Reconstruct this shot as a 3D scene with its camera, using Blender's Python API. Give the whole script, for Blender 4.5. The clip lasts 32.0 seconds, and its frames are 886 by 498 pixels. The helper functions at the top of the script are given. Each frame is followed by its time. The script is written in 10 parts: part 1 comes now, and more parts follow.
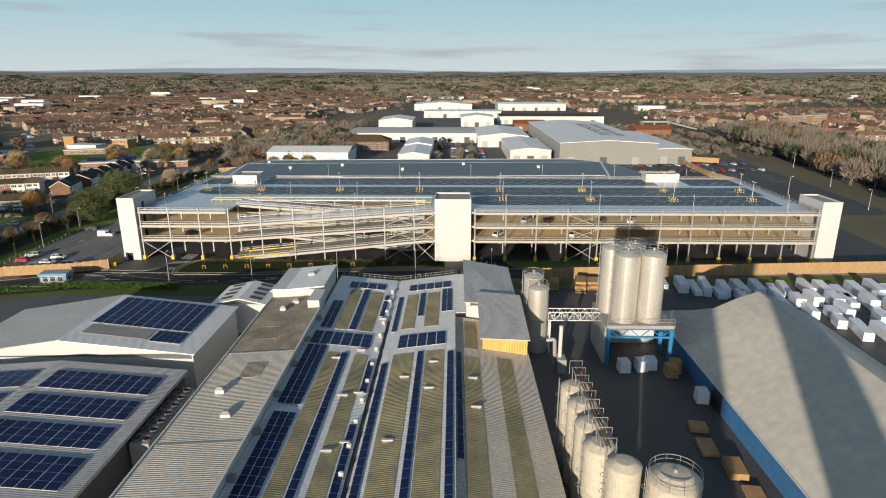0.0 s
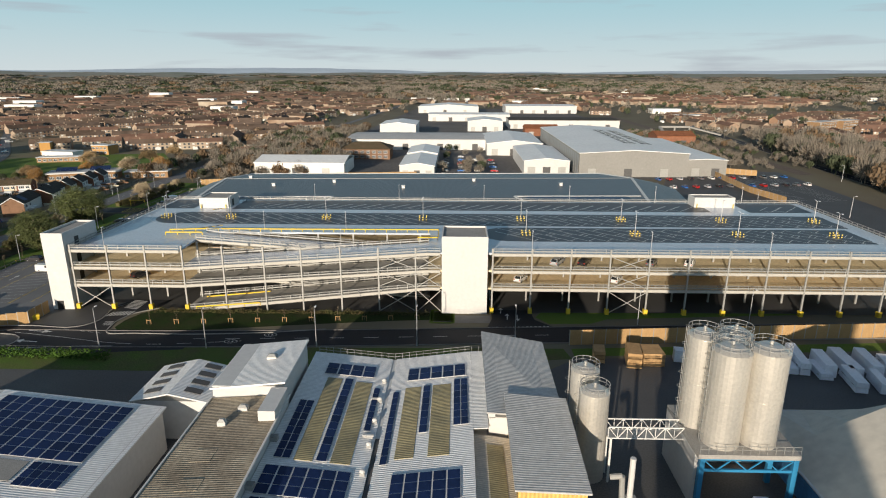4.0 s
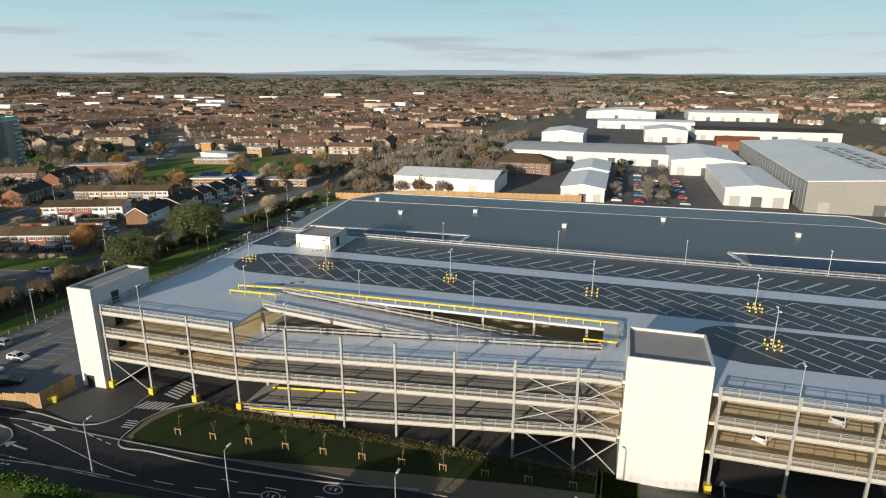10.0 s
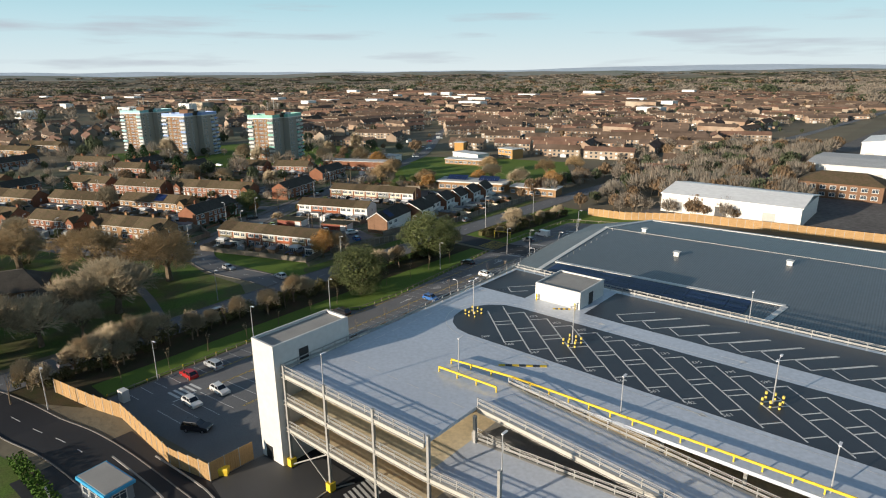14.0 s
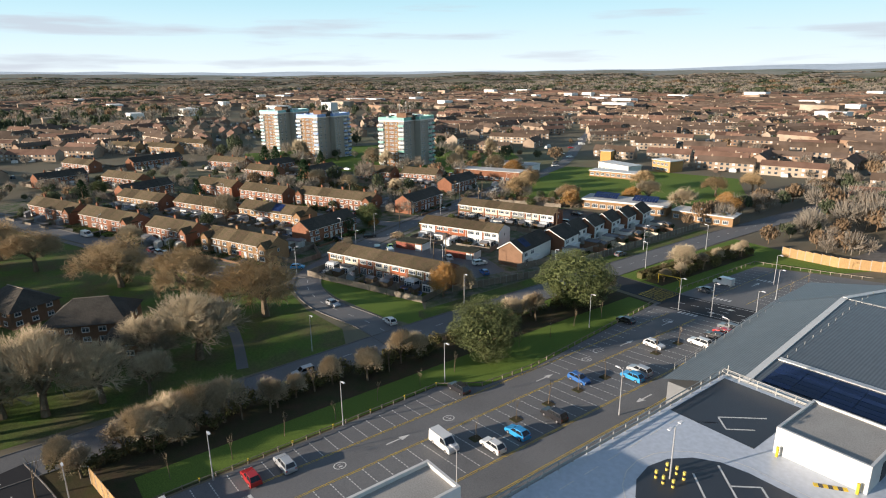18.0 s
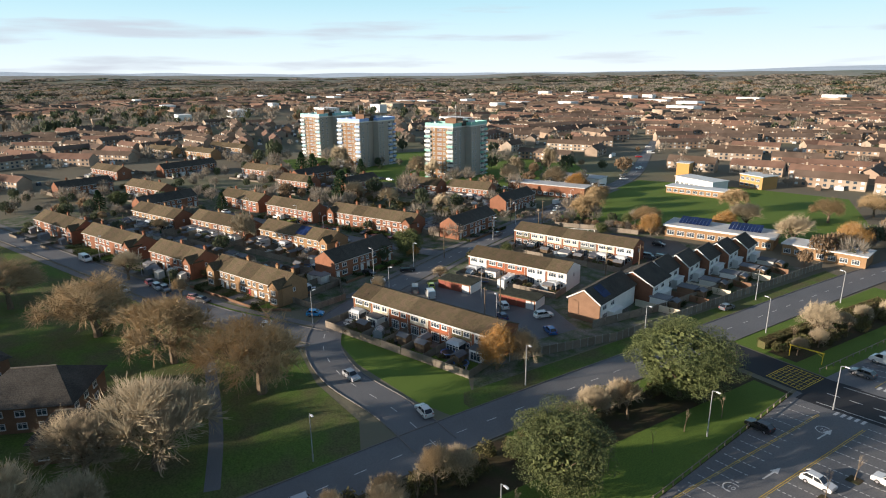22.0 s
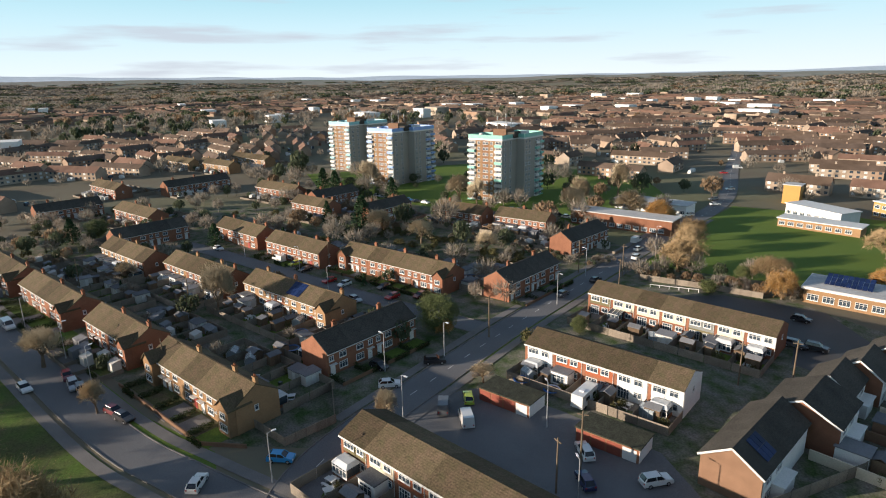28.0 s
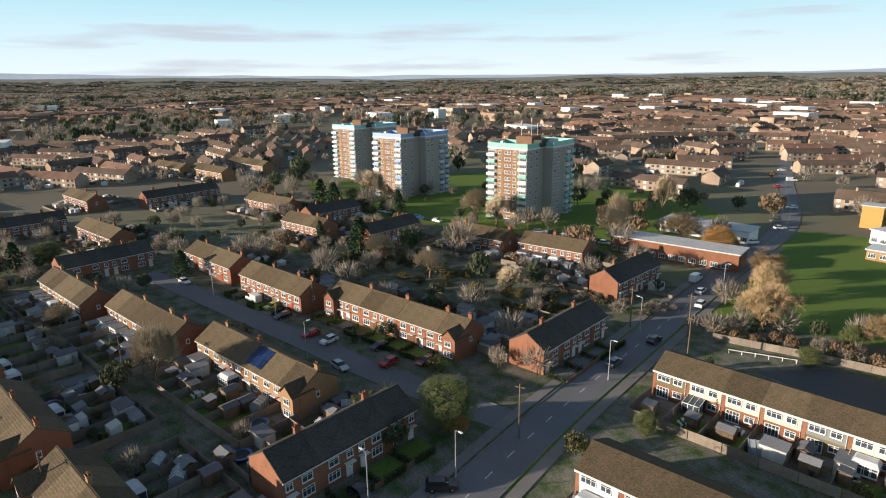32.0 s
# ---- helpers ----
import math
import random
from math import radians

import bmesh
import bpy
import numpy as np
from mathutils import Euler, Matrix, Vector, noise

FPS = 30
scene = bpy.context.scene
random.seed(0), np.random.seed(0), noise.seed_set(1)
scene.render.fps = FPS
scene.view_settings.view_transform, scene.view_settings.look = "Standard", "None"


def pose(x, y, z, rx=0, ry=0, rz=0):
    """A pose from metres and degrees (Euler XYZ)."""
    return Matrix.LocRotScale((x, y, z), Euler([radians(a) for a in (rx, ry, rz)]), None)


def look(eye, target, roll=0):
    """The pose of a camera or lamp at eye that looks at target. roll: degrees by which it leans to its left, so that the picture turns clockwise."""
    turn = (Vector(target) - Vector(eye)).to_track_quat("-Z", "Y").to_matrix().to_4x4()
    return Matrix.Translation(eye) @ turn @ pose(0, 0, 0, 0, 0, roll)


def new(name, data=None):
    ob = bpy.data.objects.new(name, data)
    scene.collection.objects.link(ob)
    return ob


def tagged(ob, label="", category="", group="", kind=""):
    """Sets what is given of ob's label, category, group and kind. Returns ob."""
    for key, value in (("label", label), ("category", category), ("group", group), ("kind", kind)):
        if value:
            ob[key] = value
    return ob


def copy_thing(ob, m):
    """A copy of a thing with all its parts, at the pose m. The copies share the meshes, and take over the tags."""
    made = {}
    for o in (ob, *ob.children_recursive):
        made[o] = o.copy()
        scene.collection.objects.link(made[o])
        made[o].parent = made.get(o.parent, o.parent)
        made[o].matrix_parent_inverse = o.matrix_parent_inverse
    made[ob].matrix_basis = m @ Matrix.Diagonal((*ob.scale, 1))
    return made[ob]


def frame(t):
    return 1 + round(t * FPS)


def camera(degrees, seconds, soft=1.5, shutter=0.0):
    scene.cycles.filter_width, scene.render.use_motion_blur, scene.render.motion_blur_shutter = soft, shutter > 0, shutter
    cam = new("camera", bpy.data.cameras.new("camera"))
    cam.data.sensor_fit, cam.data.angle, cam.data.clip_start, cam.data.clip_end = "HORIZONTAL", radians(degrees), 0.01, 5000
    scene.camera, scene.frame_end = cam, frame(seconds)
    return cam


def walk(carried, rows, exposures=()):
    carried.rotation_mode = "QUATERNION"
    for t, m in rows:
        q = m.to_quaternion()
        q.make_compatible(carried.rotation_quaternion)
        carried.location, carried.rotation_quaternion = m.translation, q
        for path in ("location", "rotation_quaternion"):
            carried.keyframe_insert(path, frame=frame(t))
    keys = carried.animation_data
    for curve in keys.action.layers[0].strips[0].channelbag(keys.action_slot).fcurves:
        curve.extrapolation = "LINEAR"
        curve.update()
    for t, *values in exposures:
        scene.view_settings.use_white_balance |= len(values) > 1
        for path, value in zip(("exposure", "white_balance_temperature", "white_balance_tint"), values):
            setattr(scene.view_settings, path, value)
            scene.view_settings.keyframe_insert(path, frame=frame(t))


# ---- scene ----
cam = camera(72.55, 32.0, soft=1.1)
EXPOSURES = [(0, 0.45, 6500, 10), (8, 0.53, 6500, 10), (13, 0.66, 6500, 10), (19, 1.06, 6500, 13.5), (32, 1.0, 6500, 13.5)]

PATH = [
    (0, (4.975, -160.61, 51.157), (4.941, -158.691, 50.595), 0.0),
    (1, (4.375, -151.476, 51.388), (4.339, -149.557, 50.825), -0.0),
    (2, (3.88, -142.39, 51.603), (3.842, -140.471, 51.043), 0.1),
    (3, (3.483, -133.12, 51.754), (3.439, -131.201, 51.194), 0.1),
    (3.5, (3.294, -128.534, 51.776), (3.249, -126.615, 51.215), 0.1),
    (5.5, (2.447, -110.636, 51.763), (2.392, -108.716, 51.204), 0.3),
    (6, (2.113, -106.178, 51.703), (2.056, -104.259, 51.144), 0.3),
    (7, (1.487, -97.303, 51.583), (1.43, -95.383, 51.027), 0.4),
    (8, (1.004, -87.891, 51.46), (0.941, -85.971, 50.904), 0.3),
    (8.5, (0.464, -83.361, 51.55), (0.396, -81.441, 50.992), 0.5),
    (9, (-0.607, -78.954, 51.644), (-0.787, -77.042, 51.084), 0.4),
    (9.5, (-1.439, -74.435, 51.485), (-1.872, -72.564, 50.926), 0.2),
    (10, (-2.714, -70.055, 51.318), (-3.262, -68.214, 50.762), 0.1),
    (10.5, (-4.236, -65.955, 51.363), (-4.881, -64.146, 50.805), -0.1),
    (11, (-6.208, -61.971, 51.436), (-6.939, -60.196, 50.876), -0.0),
    (12, (-10.869, -53.477, 51.296), (-11.775, -51.784, 50.738), -0.1),
    (13, (-15.76, -45.68, 51.198), (-16.839, -44.092, 50.64), -0.3),
    (14, (-21.2, -38.246, 51.283), (-22.438, -36.779, 50.721), -0.6),
    (15, (-27.43, -31.825, 51.125), (-28.779, -30.457, 50.57), -0.2),
    (15.5, (-30.615, -28.54, 51.197), (-32.01, -27.22, 50.639), -0.6),
    (17.5, (-45.62, -16.303, 51.586), (-47.135, -15.123, 51.026), -0.7),
    (18, (-49.418, -13.248, 51.646), (-50.946, -12.085, 51.086), -0.7),
    (19, (-57.367, -7.411, 51.666), (-58.932, -6.298, 51.106), -0.7),
    (20, (-65.397, -1.637, 51.589), (-66.987, -0.559, 51.03), -0.7),
    (21, (-73.593, 3.853, 51.38), (-75.205, 4.897, 50.824), -0.7),
    (22, (-81.347, 9.234, 51.286), (-82.967, 10.267, 50.732), -0.7),
    (23, (-89.362, 14.692, 51.293), (-90.989, 15.716, 50.739), -0.7),
    (24, (-97.326, 19.96, 51.166), (-98.96, 20.973, 50.615), -0.8),
    (25, (-105.406, 24.969, 51.21), (-107.045, 25.975, 50.661), -0.9),
    (25.5, (-109.518, 27.548, 51.215), (-111.161, 28.548, 50.665), -0.9),
    (27.5, (-125.735, 38.044, 51.101), (-127.425, 38.965, 50.556), -1.3),
    (28, (-129.949, 40.41, 51.122), (-131.647, 41.315, 50.577), -1.1),
    (29, (-138.449, 45.175, 50.981), (-140.155, 46.066, 50.438), -1.2),
    (30, (-147.069, 49.999, 50.906), (-148.779, 50.88, 50.36), -1.0),
    (31, (-155.554, 54.767, 50.615), (-157.272, 55.636, 50.073), -1.0),
    (32, (-164.024, 58.905, 50.81), (-165.744, 59.768, 50.264), -0.8),
]
walk(cam, [(t, look(eye, target, roll)) for t, eye, target, roll in PATH], EXPOSURES)


# ---------------------------------------------------------------- light
SUN_EL, SUN_AZ = radians(10.6), radians(17.5)      # light travels towards +y, turned to +x by SUN_AZ
world = bpy.data.worlds.new("world")
scene.world = world
world.use_nodes = True
wn, wl = world.node_tree.nodes, world.node_tree.links
wn.clear()
w_out = wn.new("ShaderNodeOutputWorld")
w_bg = wn.new("ShaderNodeBackground")
w_sky = wn.new("ShaderNodeTexSky")
w_sky.sky_type = "NISHITA"
w_sky.sun_disc = False
w_sky.sun_elevation = SUN_EL
w_sky.sun_rotation = radians(180) + SUN_AZ
w_sky.altitude, w_sky.air_density, w_sky.dust_density, w_sky.ozone_density = 50, 1.0, 0.6, 1.5
# pale high haze towards the horizon and thin stratus bands over the clear sky
w_tc = wn.new("ShaderNodeTexCoord")
w_map = wn.new("ShaderNodeMapping")
w_map.inputs["Scale"].default_value = (2.0, 2.0, 22.0)
w_noise = wn.new("ShaderNodeTexNoise")
w_noise.inputs["Scale"].default_value, w_noise.inputs["Detail"].default_value = 1.9, 6.0
w_ramp = wn.new("ShaderNodeValToRGB")
w_ramp.color_ramp.elements[0].position, w_ramp.color_ramp.elements[1].position = 0.53, 0.68
w_sep = wn.new("ShaderNodeSeparateXYZ")
w_hz = wn.new("ShaderNodeValToRGB")
w_hz.color_ramp.elements[0].position, w_hz.color_ramp.elements[0].color = 0.08, (0.97, 0.97, 0.97, 1)
w_hz.color_ramp.elements[1].position, w_hz.color_ramp.elements[1].color = 0.42, (0.0, 0.0, 0.0, 1)
w_hue = wn.new("ShaderNodeValToRGB")
w_hue.color_ramp.elements[0].position, w_hue.color_ramp.elements[0].color = 0.0, (0.84, 0.94, 0.97, 1)
w_hue.color_ramp.elements[1].position, w_hue.color_ramp.elements[1].color = 0.17, (0.28, 0.71, 0.86, 1)
w_gain = wn.new("ShaderNodeMix")
w_gain.data_type, w_gain.blend_type = "RGBA", "MULTIPLY"
w_gain.inputs[0].default_value = 1.0
# the haze is brighter towards the sun than away from it
w_dot = wn.new("ShaderNodeVectorMath")
w_dot.operation = "DOT_PRODUCT"
w_dot.inputs[1].default_value = (-math.sin(SUN_AZ), -math.cos(SUN_AZ), 0.0)
w_glow = wn.new("ShaderNodeMapRange")
w_glow.inputs["From Min"].default_value, w_glow.inputs["From Max"].default_value = -1.0, 1.0
w_glow.inputs["To Min"].default_value, w_glow.inputs["To Max"].default_value = 6.8, 6.9
wl.new(w_tc.outputs["Generated"], w_dot.inputs[0])
wl.new(w_dot.outputs["Value"], w_glow.inputs["Value"])
wl.new(w_glow.outputs[0], w_gain.inputs[7])
w_mix, w_mix2 = wn.new("ShaderNodeMix"), wn.new("ShaderNodeMix")
w_mix.data_type = w_mix2.data_type = "RGBA"
w_mul = wn.new("ShaderNodeMath")
w_mul.operation = "MULTIPLY"
w_mul.inputs[1].default_value = 0.72
wl.new(w_tc.outputs["Generated"], w_map.inputs["Vector"])
wl.new(w_tc.outputs["Generated"], w_sep.inputs[0])
wl.new(w_sep.outputs["Z"], w_hz.inputs["Fac"])
wl.new(w_sep.outputs["Z"], w_hue.inputs["Fac"])
wl.new(w_map.outputs["Vector"], w_noise.inputs["Vector"])
wl.new(w_noise.outputs["Fac"], w_ramp.inputs["Fac"])
wl.new(w_ramp.outputs["Color"], w_mul.inputs[0])
wl.new(w_hue.outputs["Color"], w_gain.inputs[6])
wl.new(w_sky.outputs["Color"], w_mix.inputs[6])
wl.new(w_gain.outputs[2], w_mix.inputs[7])
wl.new(w_hz.outputs["Color"], w_mix.inputs[0])
wl.new(w_mix.outputs[2], w_mix2.inputs[6])
w_mix2.inputs[7].default_value = (3.7, 4.0, 4.5, 1)
wl.new(w_mul.outputs[0], w_mix2.inputs[0])
wl.new(w_mix2.outputs[2], w_bg.inputs["Color"])
w_bg.inputs["Strength"].default_value = 0.079
wl.new(w_bg.outputs[0], w_out.inputs["Surface"])

sun_data = bpy.data.lights.new("sun", "SUN")
sun_data.energy, sun_data.angle, sun_data.color = 4.5, radians(0.6), (1.0, 0.86, 0.69)
sun = new("sun", sun_data)
sun.matrix_world = look((0, 0, 200), (200 * math.sin(SUN_AZ) , 200 * math.cos(SUN_AZ), 200 - 200 * math.tan(SUN_EL)))


# ---------------------------------------------------------------- materials
MATS = {}


def mat(name, col, rough=0.8, metal=0.0, var=0.25, scale=0.4, fine=6.0, bump=0.15, col2=None, rnd=0.0, wave=0.0, wave_dir="X",
        wave_bump=0.0, wave_shade=0.0, coat=0.0, spec=0.5, amount=0.6):
    """A surface with patchy and fine variation in metres, and optional corrugation across one axis."""
    if name in MATS:
        return MATS[name]
    m = bpy.data.materials.new(name)
    m.use_nodes = True
    n, l = m.node_tree.nodes, m.node_tree.links
    p = n["Principled BSDF"]
    p.inputs["Roughness"].default_value, p.inputs["Metallic"].default_value = rough, metal
    p.inputs["Specular IOR Level"].default_value = 0.12 if spec == 0.5 and rough >= 0.85 else 0.3 if spec == 0.5 and rough >= 0.6 else spec
    p.inputs["Coat Weight"].default_value = coat
    tc = n.new("ShaderNodeTexCoord")
    n1, n2 = n.new("ShaderNodeTexNoise"), n.new("ShaderNodeTexNoise")
    n1.inputs["Scale"].default_value, n1.inputs["Detail"].default_value = scale, 5
    n2.inputs["Scale"].default_value, n2.inputs["Detail"].default_value = fine, 4
    for q in (n1, n2):
        l.new(tc.outputs["Object"], q.inputs["Vector"])
    c2 = col2 or tuple(c * (1 - var) for c in col)
    r1 = n.new("ShaderNodeValToRGB")
    r1.color_ramp.elements[0].position, r1.color_ramp.elements[1].position = 0.35, 0.68
    mix = n.new("ShaderNodeMix")
    mix.data_type = "RGBA"
    mix.inputs[6].default_value, mix.inputs[7].default_value = (*col, 1), (*c2, 1)
    l.new(n1.outputs["Fac"], r1.inputs["Fac"])
    k = n.new("ShaderNodeMath")
    k.operation = "MULTIPLY"
    k.inputs[1].default_value = amount if col2 is None else 1.0
    l.new(r1.outputs["Color"], k.inputs[0])
    l.new(k.outputs[0], mix.inputs[0])
    hsv = n.new("ShaderNodeHueSaturation")
    l.new(mix.outputs[2], hsv.inputs["Color"])
    mr = n.new("ShaderNodeMapRange")
    mr.inputs["From Min"].default_value, mr.inputs["From Max"].default_value = 0.3, 0.7
    mr.inputs["To Min"].default_value, mr.inputs["To Max"].default_value = 1 - var * 0.7, 1 + var * 0.7
    l.new(n2.outputs["Fac"], mr.inputs["Value"])
    value = mr.outputs[0]
    if rnd:
        oi, mm, mu = n.new("ShaderNodeObjectInfo"), n.new("ShaderNodeMapRange"), n.new("ShaderNodeMath")
        mm.inputs["To Min"].default_value, mm.inputs["To Max"].default_value = 1 - rnd, 1 + rnd
        mu.operation = "MULTIPLY"
        l.new(oi.outputs["Random"], mm.inputs["Value"])
        l.new(mm.outputs[0], mu.inputs[0])
        l.new(value, mu.inputs[1])
        value = mu.outputs[0]
    if wave:
        w = n.new("ShaderNodeTexWave")
        w.bands_direction = wave_dir
        w.inputs["Scale"].default_value = wave
        w.inputs["Distortion"].default_value = 0.0
        l.new(tc.outputs["Object"], w.inputs["Vector"])
        # rib shading painted into the colour: darker valleys, slightly lighter crests
        if wave_shade:
            wd, wm = n.new("ShaderNodeMapRange"), n.new("ShaderNodeMath")
            wd.inputs["To Min"].default_value, wd.inputs["To Max"].default_value = 1 - wave_shade, 1.0 + wave_shade * 0.3
            wm.operation = "MULTIPLY"
            l.new(w.outputs["Fac"], wd.inputs["Value"])
            l.new(wd.outputs[0], wm.inputs[0])
            l.new(value, wm.inputs[1])
            value = wm.outputs[0]
    l.new(value, hsv.inputs["Value"])
    l.new(hsv.outputs["Color"], p.inputs["Base Color"])
    height = n2.outputs["Fac"]
    b = n.new("ShaderNodeBump")
    b.inputs["Strength"].default_value, b.inputs["Distance"].default_value = bump, 0.03
    l.new(height, b.inputs["Height"])
    out = b.outputs[0]
    if wave:
        b2 = n.new("ShaderNodeBump")
        b2.inputs["Strength"].default_value, b2.inputs["Distance"].default_value = wave_bump, 0.06
        l.new(w.outputs["Fac"], b2.inputs["Height"])
        l.new(out, b2.inputs["Normal"])
        out = b2.outputs[0]
    l.new(out, p.inputs["Normal"])
    MATS[name] = m
    return m


def glass(name, col=(0.05, 0.07, 0.09), rough=0.08):
    m = mat(name, col, rough, var=0.35, scale=0.35, fine=1.2, bump=0.01, spec=0.8)
    return m


asphalt = mat("asphalt", (0.075, 0.074, 0.074), 0.65, var=0.25, scale=0.12, fine=9, bump=0.3)
asphalt_old = mat("asphalt_old", (0.15, 0.152, 0.156), 0.75, var=0.3, scale=0.1, fine=6, bump=0.3)
deck_field = mat("deck_field_asphalt", (0.036, 0.041, 0.052), 0.45, var=0.3, scale=0.15, fine=10, bump=0.2)
asphalt_dark = mat("asphalt_dark", (0.024, 0.025, 0.029), 0.75, var=0.3, scale=0.15, fine=10, bump=0.25)
garden_earth = mat("garden_ground", (0.075, 0.1, 0.035), 0.95, var=0.5, scale=0.25, fine=3, bump=0.6, col2=(0.11, 0.09, 0.065))
concrete = mat("concrete", (0.34, 0.33, 0.31), 0.85, var=0.25, scale=0.3, fine=8)
yard_mat = mat("yard_concrete", (0.1, 0.099, 0.098), 0.6, var=0.35, scale=0.07, fine=4, bump=0.2)
paving = mat("paving", (0.2, 0.19, 0.18), 0.9, var=0.25, scale=0.4, fine=7)
grass_mat = mat("grass_blades", (0.108, 0.168, 0.034), 0.95, var=0.45, scale=0.12, fine=5, bump=0.8, col2=(0.115, 0.17, 0.035))
grass_dull = mat("winter_grass", (0.088, 0.14, 0.03), 0.95, var=0.45, scale=0.15, fine=4, bump=0.8, col2=(0.11, 0.1, 0.05))
soil = mat("soil_litter", (0.075, 0.055, 0.035), 0.95, var=0.4, scale=0.3, fine=5, bump=0.8, col2=(0.05, 0.055, 0.025))
white_paint = mat("road_paint", (0.62, 0.62, 0.6), 0.7, var=0.3, scale=1.2, fine=12, bump=0.05)
yellow_paint = mat("yellow_paint", (0.68, 0.48, 0.04), 0.6, var=0.2, scale=1.0, fine=9, bump=0.05)
black_paint = mat("black_paint", (0.02, 0.02, 0.02), 0.5, var=0.2, scale=1.0, fine=9, bump=0.05)
white_clad = mat("white_cladding", (0.56, 0.555, 0.54), 0.5, var=0.07, scale=0.15, fine=1.5, bump=0.03)
galv = mat("galvanised_steel", (0.36, 0.36, 0.345), 0.5, 0.3, var=0.15, scale=0.5, fine=5, bump=0.05)
deck_mat = mat("deck_coating", (0.5, 0.545, 0.61), 0.24, var=0.12, scale=0.06, fine=2.0, bump=0.05)
# tan of the deck interiors, albedo raised so the floors look sunlit
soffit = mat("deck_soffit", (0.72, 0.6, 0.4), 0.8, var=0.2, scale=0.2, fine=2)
dark_roof = mat("dark_sheet_roof", (0.125, 0.14, 0.152), 0.42, 0.2, var=0.12, scale=0.05, fine=0.8, bump=0.05, wave=0.75, wave_dir="X", wave_bump=0.4, wave_shade=0.22)
beam_paint = mat("cream_beam_paint", (0.43, 0.415, 0.375), 0.55, var=0.14, scale=0.6, fine=4, bump=0.04)
white_trim = mat("white_trim", (0.62, 0.62, 0.6), 0.5, var=0.1, scale=1, fine=6, bump=0.03)
brick = mat("red_brick", (0.25, 0.115, 0.07), 0.9, var=0.3, scale=0.5, fine=14, bump=0.4, rnd=0.12)
brick_tan = mat("tan_brick", (0.3, 0.185, 0.1), 0.9, var=0.28, scale=0.5, fine=14, bump=0.4, rnd=0.12)
brick_brown = mat("brown_brick", (0.21, 0.125, 0.08), 0.9, var=0.28, scale=0.5, fine=14, bump=0.4, rnd=0.1)
tile_brown = mat("brown_roof_tiles", (0.118, 0.084, 0.056), 0.9, var=0.45, scale=0.55, fine=4, bump=0.5, col2=(0.085, 0.072, 0.04), rnd=0.3, wave=0.95, wave_dir="Y", wave_bump=0.25, wave_shade=0.04)
tile_dark = mat("dark_roof_tiles", (0.075, 0.068, 0.058), 0.85, var=0.5, scale=0.3, fine=5, bump=0.4, rnd=0.12, wave=0.95, wave_dir="Y", wave_bump=0.25, wave_shade=0.04)
tile_red = mat("red_roof_tiles", (0.25, 0.1, 0.05), 0.9, var=0.35, scale=0.3, fine=5, bump=0.4, rnd=0.15)
pane_mat = glass("window_pane")
bark = mat("bark", (0.17, 0.13, 0.09), 0.95, var=0.35, scale=1.5, fine=9, bump=0.5)
solar_mat = mat("solar_cells", (0.012, 0.026, 0.085), 0.3, 0.0, var=0.3, scale=0.8, fine=3, bump=0.01, spec=0.12, rnd=0.25)
alu = mat("aluminium", (0.62, 0.63, 0.64), 0.4, 0.7, var=0.1, scale=1, fine=8, bump=0.03)
timber = mat("fence_timber", (0.42, 0.27, 0.13), 0.85, var=0.3, scale=0.5, fine=8, bump=0.2, rnd=0.1)
timber_grey = mat("grey_fence_timber", (0.26, 0.22, 0.175), 0.9, var=0.35, scale=0.5, fine=8, bump=0.2, rnd=0.2)


